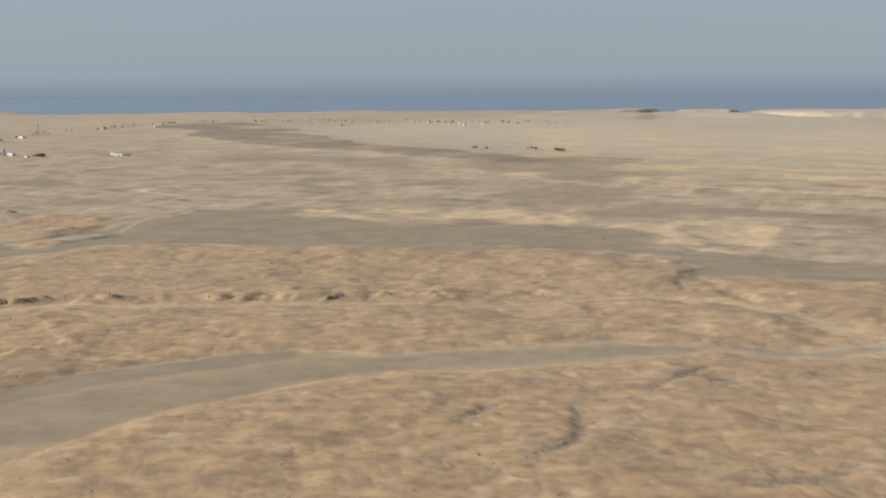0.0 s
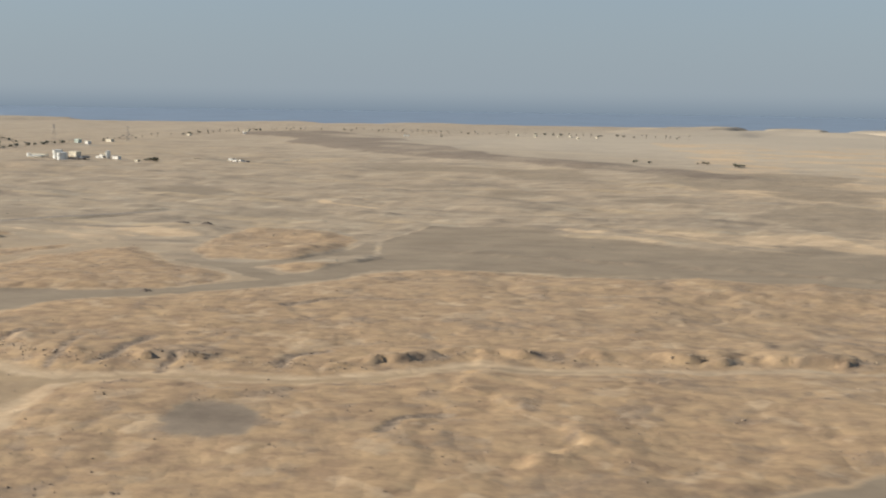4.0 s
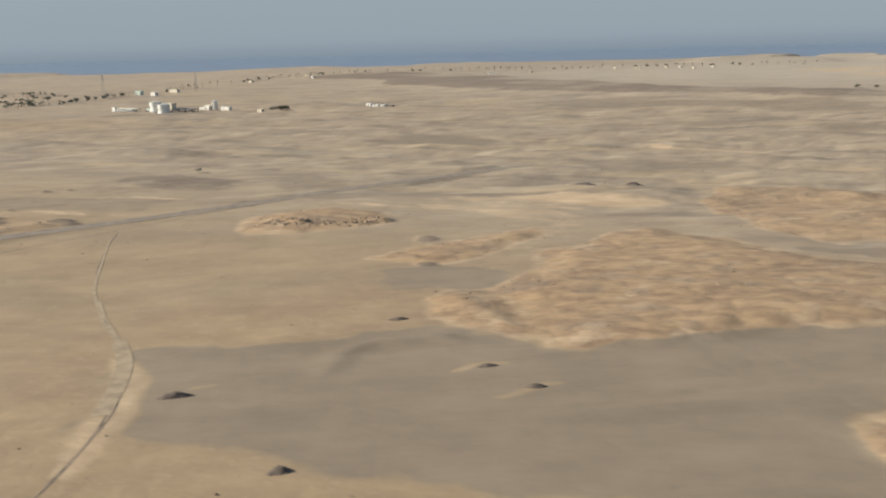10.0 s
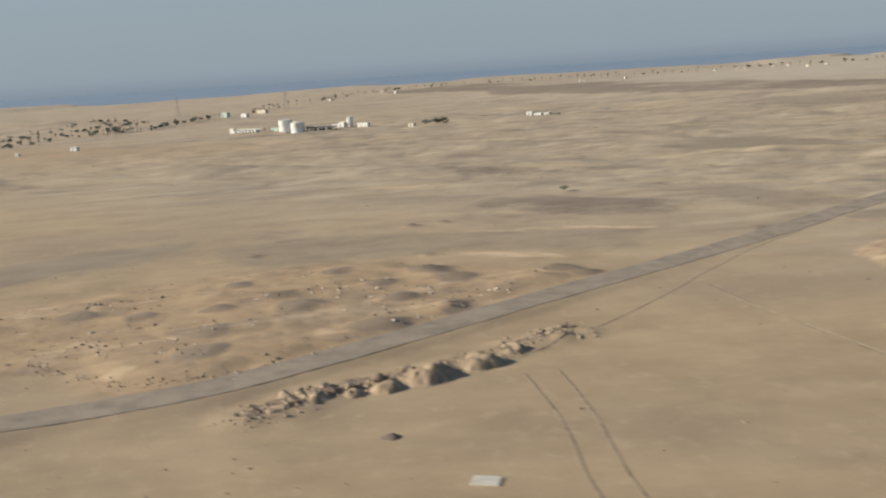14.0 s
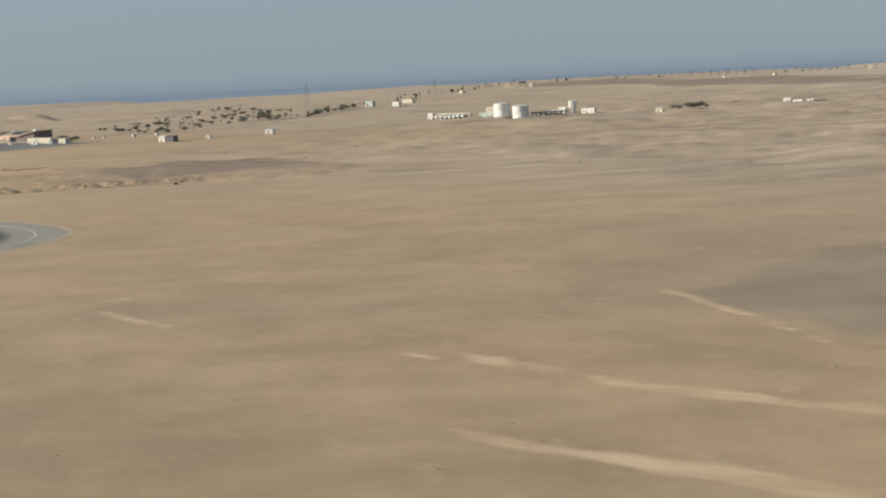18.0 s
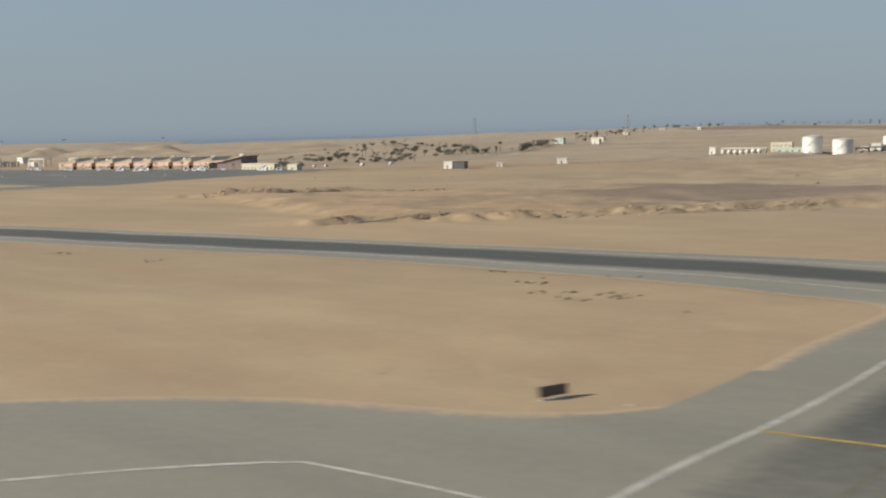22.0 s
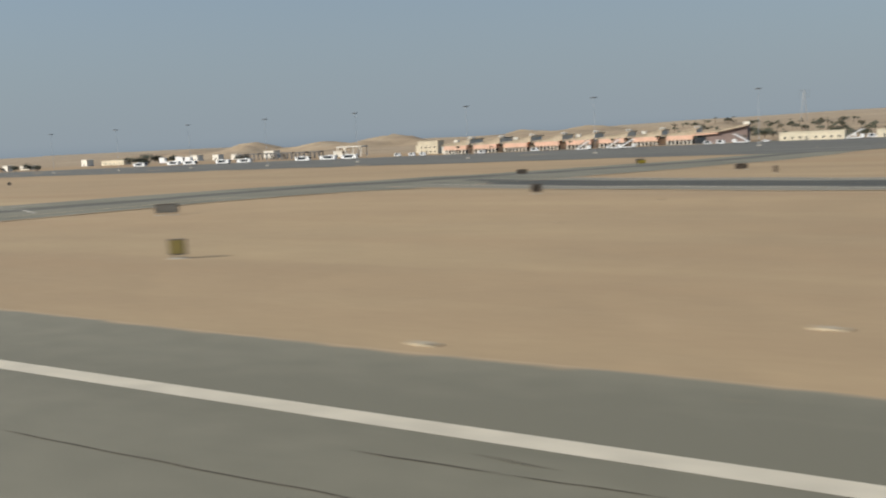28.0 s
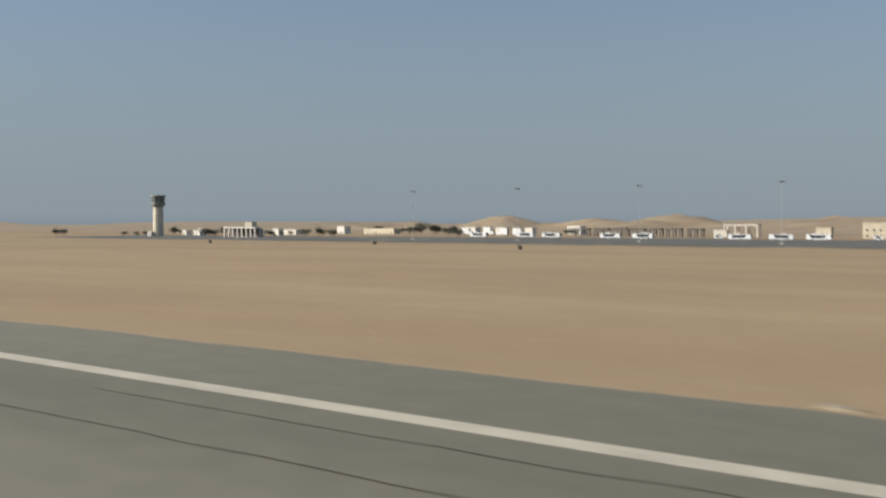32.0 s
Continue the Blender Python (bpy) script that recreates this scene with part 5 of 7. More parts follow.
# ---- houses, huts and sheds ----
def make_house(name, x, y, turn, w, d, h, wall, label, group="", door=True, windows=2, category="building", parapet=True):
    """A flat-roofed block: walls with real openings shown by recessed glass, parapet, door and windows on two sides."""
    t = thing(name, x, y, turn, label, category, group)
    flats("wall", [(-w / 2, -d / 2, -0.6, w / 2, d / 2, h)], wall, t)
    if parapet:
        e = 0.25
        flats("parapet", [(-w / 2 - e, -d / 2 - e, h, w / 2 + e, -d / 2 + e, h + 0.45), (-w / 2 - e, d / 2 - e, h, w / 2 + e, d / 2 + e, h + 0.45),
                          (-w / 2 - e, -d / 2 + e, h, -w / 2 + e, d / 2 - e, h + 0.45), (w / 2 - e, -d / 2 + e, h, w / 2 + e, d / 2 - e, h + 0.45)], wall, t, "low parapet round the flat roof")
    if door:
        dr = flats("door", [(-w * 0.08 - 0.5, -d / 2 - 0.06, 0, -w * 0.08 + 0.5, -d / 2 + 0.1, min(2.1, h * 0.7))], SHED, t, "dark door")
        flats("door_frame", [(-w * 0.08 - 0.65, -d / 2 - 0.04, 0, -w * 0.08 - 0.5, -d / 2 + 0.1, min(2.25, h * 0.72)), (-w * 0.08 + 0.5, -d / 2 - 0.04, 0, -w * 0.08 + 0.65, -d / 2 + 0.1, min(2.25, h * 0.72))], CREAM, dr)
    for i in range(windows):
        for s in range(max(1, int(h // 3.2))):
            c = -w / 2 + w * (i + 0.7) / (windows + 0.4)
            if abs(c + w * 0.08) < 1.2 and s == 0 and door:
                continue
            z = 0.95 + 3.1 * s
            wd = flats("window", [(c - 0.6, -d / 2 - 0.03, z, c + 0.6, -d / 2 + 0.1, z + 1.1)], GLASS, t, "dark window")
            flats("window_sill", [(c - 0.75, -d / 2 - 0.16, z - 0.12, c + 0.75, -d / 2 + 0.05, z)], CREAM, wd)
    return t


make_house("house", -2013, 1038, 8, 11, 8, 6.5, PALE_GREEN, "pale green plastered block beside a desert road", windows=2)
make_house("house", -1962, 1028, 8, 9, 7, 5.2, WHITE, "small white house with dark openings", windows=2)
make_house("house", -1990, 1092, 5, 16, 7, 4.5, CREAM, "low cream house among palms", windows=4)
make_house("hut", -1792, 621, 20, 7, 5, 3.6, WHITE, "small white hut alone on the sand", windows=1)
make_house("hut", -1812, 570, 20, 3.6, 3.2, 2.6, WHITE, "tiny white hut on the sand", windows=0)
make_house("guard_post", -1833, 541, 12, 6, 6, 4.4, WHITE, "white guard post with a dark door", windows=1)
make_house("store_shed", -1825.6, 542.5, 12, 8, 6, 4.3, SHED, "dark slatted shed beside the guard post", windows=0, door=False)
make_house("store_building", -2016, 553, 3, 33, 7, 4.2, CREAM, "long low cream store building beside the terminal", windows=8)
make_house("store_building", -1979, 551, 3, 9, 6, 4.0, CREAM, "short cream store building", windows=2)
make_house("office_block", -2284, 584, 10, 15, 11, 8.6, CREAM, "cream three-storey office block beside the terminal", windows=4)
make_house("hut", -2262, 572, 10, 7, 5, 4.0, WHITE, "white hut beside the apron", windows=1)
make_house("hut", -2330, 640, 5, 9, 7, 5.5, CREAM, "cream block behind the apron", windows=2)
make_house("house", -2538, 690, 0, 12, 9, 6.5, WHITE, "white house below a sandy hill", windows=3)
make_house("house", -2640, 690, 0, 10, 8, 5.0, WHITE, "white house beside dark trees", windows=2)
make_house("house", -2610, 690, 0, 8, 7, 5.0, WHITE, "white house beside dark trees", windows=2)
make_house("house", -2575, 680, 0, 7, 6, 5.0, WHITE, "white house beside dark trees", windows=2)
make_house("long_building", -2700, 640, 0, 34, 9, 4.2, CREAM, "long low cream building far off", windows=8)
make_house("house", -2745, 640, 0, 9, 8, 6.2, WHITE, "white two-storey house on sand", windows=2)
make_house("house", -2725, 560, 0, 14, 8, 3.6, WHITE, "low flat-roofed white building", windows=3)
for k in range(6):
    make_house("hut", -2790 + k * 17 + 5 * math.sin(k * 2.1), 505 + 30 * math.sin(k * 1.7), 0, 5 + 2 * (k % 2), 5, 3.4 + 0.8 * (k % 3), WHITE, "small white hut near the control tower", "huts near the tower", windows=1)
for k in range(7):
    make_house("house", -1560 + k * 34 + 9 * math.sin(k * 3.0), 1850 + 26 * math.sin(k * 2.2), 15 * math.sin(k), 5, 4.5, 2.8, CREAM, "small house in a far palm-lined settlement", "houses of the settlement", windows=2)
for k, (x, y, w) in enumerate(((-2060, 1330, 7), (-1985, 1420, 5), (-2075, 1500, 9), (-1760, 1700, 11), (-1690, 1740, 5))):
    make_house("house", x, y, 10 * k, w, 6, 3.4, WHITE if k % 2 else CREAM, "small house beside the far palm road", "houses beside the palm road", windows=2)
# farm-like row
for k, (dx, w, h) in enumerate(((0, 6, 3.2), (9, 8, 2.8), (20, 5, 2.6), (28, 10, 1.8))):
    make_house("house", -1452 + dx, 955 + dx * 0.15, 8, w, 7, h, WHITE if k < 3 else SHED, "low white building alone in the desert" if k < 3 else "long low dark wall beside white buildings", windows=2 if k < 3 else 0, door=k < 3)


def make_canopy(x, y, turn, w, d, h, n, label, material=WHITE):
    t = thing("canopy", x, y, turn, label, "canopy")
    flats("roof_slab", [(-w / 2 - 0.6, -d / 2 - 0.6, h, w / 2 + 0.6, d / 2 + 0.6, h + 0.9)], material, t)
    for i in range(n):
        for q in (-d / 2, d / 2):
            c = -w / 2 + w * i / (n - 1)
            flats("column", [(c - 0.35, q - 0.35, -0.5, c + 0.35, q + 0.35, h)], material, t)
    return t


make_canopy(-2367, 598, 9, 20, 9, 7.2, 4, "tall white gateway canopy on square columns")
make_house("annex", -2381, 600, 9, 8, 7, 4.2, WHITE, "low white annex of the gateway", windows=1)
make_canopy(-2638, 432, 8, 26, 5, 5.8, 8, "white colonnaded pavilion with a flat roof")
make_house("pavilion_house", -2638, 435.4, 8, 25, 3, 5.4, DARKWALL, "dark hall under the white pavilion roof", windows=3)
make_house("roof_house", -2642, 443, 8, 6, 5, 9.6, CREAM, "cream stair block above the pavilion roof", windows=1)
for k in range(7):
    c = make_canopy(-2472 + k * 13.5, 585 + 3 * math.sin(k), 6, 8.5, 5, 4.6, 3, "dark sun shelter over parked vehicles", SHED)
    tagged(c, group="sun shelters behind the apron")


# ---- control tower ----
def make_tower():
    t = thing("control_tower", -2712, 421, 20, "slim cream control tower with a dark glazed cab", "control tower", z=-3.4)
    bm = bmesh.new()
    ring(bm, 3.0, 2.8, 0, 17.2, 12)
    part("shaft", bm, CREAM, t, "cream shaft with a lighter rib")
    flats("rib", [(-3.35, -0.7, 0, -2.6, 0.7, 17.5)], WHITE, t, "white vertical rib")
    bm = bmesh.new()
    ring(bm, 2.8, 4.0, 17.2, 18.4, 12)
    ring(bm, 4.0, 4.0, 18.4, 20.2, 12)
    part("gallery", bm, GREY_BOARD, t, "dark gallery below the cab")
    bm = bmesh.new()
    ring(bm, 4.3, 4.3, 19.0, 19.2, 12, caps=True)
    part("gallery_rail", bm, STEEL, t)
    bm = bmesh.new()
    ring(bm, 3.3, 4.1, 20.2, 23.4, 8)
    cab = part("cab", bm, CAB_GLASS, t, "green-grey outward-leaning windows")
    for i in range(8):
        a = 2 * math.pi * i / 8
        bm = bmesh.new()
        box(bm, -0.12, -0.12, 20.2, 0.12, 0.12, 23.4)
        bmesh.ops.translate(bm, verts=bm.verts[:], vec=(3.75 * math.cos(a), 3.75 * math.sin(a), 0))
        part("mullion", bm, STEEL, cab)
    bm = bmesh.new()
    ring(bm, 4.5, 4.4, 23.4, 24.2, 12)
    part("cab_roof", bm, GREY_BOARD, t, "flat dark cab roof")
    bm = bmesh.new()
    ring(bm, 0.06, 0.04, 24.2, 27.5, 6)
    part("aerial", bm, STEEL, t)
    t.scale = (1.15, 1.15, 1.16)
    flats("base_block", [(-5.2, -4, 0, -2.2, 4, 3.0)], WHITE, t, "white block at the tower's foot")


make_tower()


# ---- fuel depot ----
def make_tank(x, y, r, h, label):
    t = thing("storage_tank", x, y, 0, label, "storage tank", "large white tanks")
    for k in range(6):
        bm = bmesh.new()
        ring(bm, r + 0.04 * (k % 2), r + 0.04 * (k % 2), -0.6 + (h + 0.6) * k / 6, -0.6 + (h + 0.6) * (k + 1) / 6, 48, caps=False)
        part("shell_course", bm, TANKW, t)
    bm = bmesh.new()
    ring(bm, r + 0.12, 0.6, h, h + 1.1, 48)
    part("roof", bm, TANKW, t, "shallow cone roof")
    bm = bmesh.new()
    ring(bm, r + 0.25, r + 0.25, h - 0.15, h + 0.1, 48, caps=False)
    part("rim", bm, STEEL, t)
    bm = bmesh.new()
    for k in range(26):
        a = math.radians(-150 + 4.2 * k)
        bmesh.ops.create_cube(bm, size=1.0, matrix=Matrix.Translation(((r + 0.5) * math.cos(a), (r + 0.5) * math.sin(a), 0.4 + h * k / 26)) @ Matrix.Rotation(a, 4, "Z") @ Matrix.Diagonal((0.9, 0.62, 0.08, 1)))
    part("stair", bm, STEEL, t, "spiral stair round the shell")
    bm = bmesh.new()
    for k in range(20):
        a = 2 * math.pi * k / 20
        ring(bm, 0.03, 0.03, h, h + 1.1, 5, r * math.cos(a), r * math.sin(a))
    ring(bm, r, r, h + 1.05, h + 1.1, 40, caps=False)
    part("guard_rail", bm, STEEL, t)
    flats("inlet_pipe", [(-0.25, -r - 5, 0.3, 0.25, -r + 0.1, 0.8)], STEEL, t)


make_tank(-1669, 800, 7.3, 12.0, "large white steel storage tank with a spiral stair")
make_tank(-1645, 793, 7.3, 12.0, "large white steel storage tank with a spiral stair")


def make_small_tanks():
    for k in range(7):
        t = thing("bullet_tank", -1736 + k * 4.6, 792 + k * 0.7, 8, "small white horizontal fuel tank on saddles", "fuel tank", "row of small fuel tanks")
        bm = bmesh.new()
        ring(bm, 1.35, 1.35, -4, 4, 20)
        ring(bm, 1.35, 0.5, 4, 4.6, 20)
        ring(bm, 0.5, 1.35, -4.6, -4, 20)
        bmesh.ops.rotate(bm, verts=bm.verts[:], matrix=Matrix.Rotation(radians(90), 3, "X"))
        bmesh.ops.translate(bm, verts=bm.verts[:], vec=(0, 0, 2.4))
        part("vessel", bm, TANKW, t)
        for q in (-2.6, 2.6):
            flats("saddle", [(-1.2, q - 0.2, -0.6, 1.2, q + 0.2, 1.4)], PAD, t)
        bm = bmesh.new()
        ring(bm, 0.25, 0.25, 3.6, 4.2, 8)
        part("manhole", bm, STEEL, t)


make_small_tanks()
make_canopy(-1722, 800, 8, 34, 5, 4.6, 6, "pale roof over the row of fuel tanks", CREAM)
make_house("pump_house", -1746, 795, 8, 5, 4, 5.5, WHITE, "small white pump house", windows=1)
make_house("office_block", -1706, 850, 8, 17, 9, 7.2, CREAM, "two-storey cream depot office with dark window bands", windows=5)
make_house("annex", -1690, 815, 8, 22, 8, 3.4, PALE_GREEN, "low pale green depot shed", windows=4)
for k in range(3):
    s = make_canopy(-1634 + k * 9, 806 + k * 3, 12, 8.5, 12, 4.4 - 0.5 * k, 3, "open dark steel shed of the depot", SHED)
    flats("pipes", [(-3.5, -5 + 2 * i, 0.8, 3.5, -4.6 + 2 * i, 1.2) for i in range(5)], STEEL, s)
    flats("pump", [(-1.5, -2, -0.4, 1.5, 2, 2.2)], BRONZE, s)


def make_water_tower():
    t = thing("water_tower", -1625, 857, 0, "white drum water tank on a stubby base", "water tank")
    bm = bmesh.new()
    ring(bm, 3.0, 3.0, -0.6, 3.4, 20)
    part("pedestal", bm, WHITE, t)
    bm = bmesh.new()
    ring(bm, 3.7, 3.7, 3.4, 11.0, 28)
    part("drum", bm, TANKW, t)
    bm = bmesh.new()
    ring(bm, 3.9, 0.5, 11.0, 11.8, 28)
    part("lid", bm, TANKW, t)
    flats("ladder", [(-0.3, -3.95, 0, -0.2, -3.8, 11.2), (0.2, -3.95, 0, 0.3, -3.8, 11.2)] + [(-0.2, -3.92, 0.5 + 0.5 * i, 0.2, -3.84, 0.58 + 0.5 * i) for i in range(21)], STEEL, t)


make_water_tower()
make_house("annex", -1633, 853, 8, 7, 6, 5.5, WHITE, "white block beside the water tank", windows=1)
make_house("annex", -1640, 851, 8, 9, 5, 2.8, WHITE, "low white block beside the water tank", windows=2)
make_house("annex", -1611, 863, 8, 13, 6, 4.2, WHITE, "white depot house with a flat roof", windows=3)


# ---- pylons, masts ----
def strut(bm, a, b, w):
    a, b = Vector(a), Vector(b)
    m = Matrix.Translation((a + b) / 2) @ (b - a).to_track_quat("Z", "Y").to_matrix().to_4x4() @ Matrix.Diagonal((w, w, (b - a).length, 1))
    bmesh.ops.create_cube(bm, size=1.0, matrix=m)


def make_pylon(x, y, h):
    t = thing("power_pylon", x, y, 20, "tall grey lattice power pylon on a ridge", "pylon", "pylons on the ridge")
    bm, lace = bmesh.new(), bmesh.new()
    at = lambda s, k: (s[0] * (3.2 * (1 - k) + 0.5 * k), s[1] * (3.2 * (1 - k) + 0.5 * k), h * k)
    corners = ((-1, -1), (1, -1), (1, 1), (-1, 1))
    for c in corners:
        strut(bm, at(c, -0.02), at(c, 1), 0.2)
    for i in range(7):
        for c, d in zip(corners, corners[1:] + corners[:1]):
            strut(lace, at(c, i / 7), at(d, (i + 1) / 7), 0.08)
    part("legs", bm, STEEL, t)
    part("lacing", lace, STEEL, t)
    for z in (0.78, 0.88, 0.98):
        bm = bmesh.new()
        strut(bm, (-6, 0, h * z), (6, 0, h * z), 0.2)
        part("cross_arm", bm, STEEL, t)


make_pylon(-1962, 1114, 30)
make_pylon(-2148, 1066, 32)


# sky-like grey with haze put into it, so thin poles fade
MAST_GREY = plain("haze_pale_steel", (0.42, 0.43, 0.43), 0.6, vary=0.1)


def make_mast(x, y):
    t = thing("floodlight_mast", x, y, 15, "tall thin grey floodlight mast on the apron edge", "floodlight", "floodlight masts")
    bm = bmesh.new()
    ring(bm, 0.12, 0.05, -0.5, 26.2, 10)
    part("pole", bm, MAST_GREY, t)
    bm = bmesh.new()
    ring(bm, 1.0, 1.0, 26.0, 26.2, 14)
    part("lamp_ring", bm, STEEL, t)
    for i in range(8):
        a = 2 * math.pi * i / 8
        bm = bmesh.new()
        bmesh.ops.create_cube(bm, size=1.0, matrix=Matrix.Translation((1.2 * math.cos(a), 1.2 * math.sin(a), 26.0)) @ Matrix.Rotation(a, 4, "Z") @ Matrix.Diagonal((0.5, 0.6, 0.42, 1)))
        part("floodlight", bm, SHED, t)
    flats("foot", [(-0.9, -0.9, -0.5, 0.9, 0.9, 0.5)], PAD, t)
    return t


first_mast = make_mast(-2018, 462)
for x, y in ((-2085, 430), (-2152, 424), (-2218, 418), (-2278, 412), (-2345, 416), (-2412, 416), (-2480, 416)):
    copy_thing(first_mast, pose(x, y, height_at(x, y), 0, 0, 15))


# ---- vehicles ----
def wheels(t, xs, ys, r):
    for x in xs:
        for y in ys:
            bm = bmesh.new()
            ring(bm, r, r, -0.14, 0.14, 16)
            bmesh.ops.rotate(bm, verts=bm.verts[:], matrix=Matrix.Rotation(radians(90), 3, "X"))
            bmesh.ops.translate(bm, verts=bm.verts[:], vec=(x, y, r))
            w = part("wheel", bm, RUBBER, t)
            bm = bmesh.new()
            ring(bm, r * 0.55, r * 0.55, -0.15, 0.15, 10)
            bmesh.ops.rotate(bm, verts=bm.verts[:], matrix=Matrix.Rotation(radians(90), 3, "X"))
            bmesh.ops.translate(bm, verts=bm.verts[:], vec=(x, y, r))
            part("rim", bm, STEEL, w)


def make_bus(x, y, turn):
    t = thing("apron_bus", x, y, turn, "white airport bus with slanted dark windows, parked on the apron", "bus", "parked airport buses")
    part("body", prism([(-6.6, 0.5), (6.4, 0.5), (6.8, 1.2), (6.5, 3.2), (6.1, 3.35), (-6.2, 3.35), (-6.7, 3.0)], -1.5, 1.5), CAR_WHITE, t)
    part("side_window", prism([(-3.6, 1.2), (2.9, 1.2), (4.2, 3.0), (-5.2, 3.0)], -1.54, -1.48), GLASS, t, "dark slanted side window")
    part("side_window", prism([(-3.6, 1.2), (2.9, 1.2), (4.2, 3.0), (-5.2, 3.0)], 1.48, 1.54), GLASS, t, "dark slanted side window")
    flats("windscreen", [(6.55, -1.35, 1.5, 6.75, 1.35, 3.0)], GLASS, t)
    flats("roof_unit", [(-3, -0.8, 3.35, 0, 0.8, 3.75)], CAR_WHITE, t)
    wheels(t, (-4.2, 4.4), (-1.4, 1.4), 0.5)
    t.scale = (0.88, 0.88, 0.88)
    return t


bus = make_bus(-2405, 500, 5)
for x, y, a in ((-2386, 502, 184), (-2330, 500, 4), (-2309, 501, 186), (-2290, 500, 3), (-2450, 510, 5), (-2470, 512, 182), (-2500, 505, 4)):
    copy_thing(bus, pose(x, y, height_at(x, y) + 0.1, 0, 0, a))


def make_stairs(x, y, turn):
    t = thing("passenger_stairs", x, y, turn, "white mobile passenger stairs on a truck", "airstair", "passenger stairs near the terminal")
    part("ramp", prism([(-4.2, 0.9), (-3.6, 0.7), (3.2, 4.6), (4.4, 4.6), (4.4, 5.0), (2.9, 5.0)], -0.9, 0.9), CAR_WHITE, t)
    for q in (-0.95, 0.85):
        part("hand_rail", prism([(-4.2, 1.9), (3.0, 6.0), (4.4, 6.0), (4.4, 5.85), (3.05, 5.85), (-4.2, 1.75)], q, q + 0.1), STEEL, t)
    flats("chassis", [(-3.6, -1.1, 0.5, 4.2, 1.1, 1.0)], CAR_WHITE, t)
    flats("cab", [(2.6, -1.05, 1.0, 4.6, 1.05, 2.5)], CAR_WHITE, t)
    flats("cab_window", [(4.58, -0.9, 1.6, 4.66, 0.9, 2.35)], GLASS, t)
    flats("support", [(2.6, -0.7, 1.0, 2.9, -0.5, 4.6), (2.6, 0.5, 1.0, 2.9, 0.7, 4.6)], STEEL, t)
    wheels(t, (-2.6, 3.2), (-1.0, 1.0), 0.42)
    return t


def make_high_loader(x, y, turn):
    t = thing("catering_truck", x, y, turn, "white catering truck with its tall box body", "truck", "catering trucks on the apron")
    flats("chassis", [(-4.2, -1.1, 0.55, 4.2, 1.1, 0.95)], STEEL, t)
    flats("box_body", [(-4.2, -1.3, 1.0, 2.0, 1.3, 5.6)], CAR_WHITE, t)
    part("cab", prism([(2.2, 0.7), (4.3, 0.7), (4.3, 1.7), (3.9, 2.9), (2.2, 2.9)], -1.15, 1.15), CAR_WHITE, t)
    flats("windscreen", [(4.05, -1.0, 1.8, 4.2, 1.0, 2.6)], GLASS, t)
    flats("rear_door", [(-4.26, -1.1, 1.2, -4.18, 1.1, 5.2)], STEEL, t)
    wheels(t, (-2.6, 3.2), (-1.1, 1.1), 0.5)
    return t


loader = make_high_loader(-2572, 590, 5)
for x, y, a in ((-2554, 592, 3), (-2524, 566, 184), (-2508, 562, 4)):
    copy_thing(loader, pose(x, y, height_at(x, y), 0, 0, a))
stairs = make_stairs(-2131, 512, 10)
for x, y, a in ((-2114, 515, 12), (-2106, 516, 12), (-2044, 520, 190), (-1990, 528, 8)):
    copy_thing(stairs, pose(x, y, height_at(x, y) + 0.1, 0, 0, a))


def make_car(x, y, turn, paint, label, van=False):
    t = thing("van" if van else "car", x, y, turn, label, "van" if van else "car", "parked cars and vans")
    h = 2.2 if van else 1.45
    shape = [(-2.3, 0.35), (2.3, 0.35), (2.35, 0.85), (1.9, 1.0), (1.2, h), (-2.1, h), (-2.35, 0.9)] if van else [(-2.2, 0.3), (2.2, 0.3), (2.25, 0.75), (1.2, 0.9), (0.6, h), (-1.3, h), (-1.9, 0.95), (-2.25, 0.85)]
    part("body", prism(shape, -0.85, 0.85), paint, t)
    for q in ((-0.88, -0.84), (0.84, 0.88)):
        part("side_window", prism([(-1.5, 0.98), (1.0, 0.98), (0.55, h - 0.12), (-1.2, h - 0.12)], *q), GLASS, t)
    wheels(t, (-1.4, 1.4), (-0.78, 0.78), 0.33)
    return t


van = make_car(-2056, 523, 5, CAR_WHITE, "white van parked in front of the terminal", True)
car = make_car(-2035, 533, 12, CAR_WHITE, "white car parked beside the terminal")
rv = random.Random(5)
for k in (0, 1, 4, 5, 9, 12):
    x, y = -2030 + k * 6.5 + rv.uniform(-1, 1), 585 + k * 4.2 + rv.uniform(-2, 2)
    copy_thing(car if k % 3 else van, pose(x, y, height_at(x, y), 0, 0, 100 + rv.uniform(-6, 6)))
for x, y, a in ((-2062, 520, 20), (-2255, 520, 5), (-2268, 522, 8), (-2244, 516, 2), (-2350, 520, 3), (-1984, 540, 12), (-2200, 515, 190), (-2165, 518, 5)):
    copy_thing(van, pose(x, y, height_at(x, y) + 0.1, 0, 0, a))


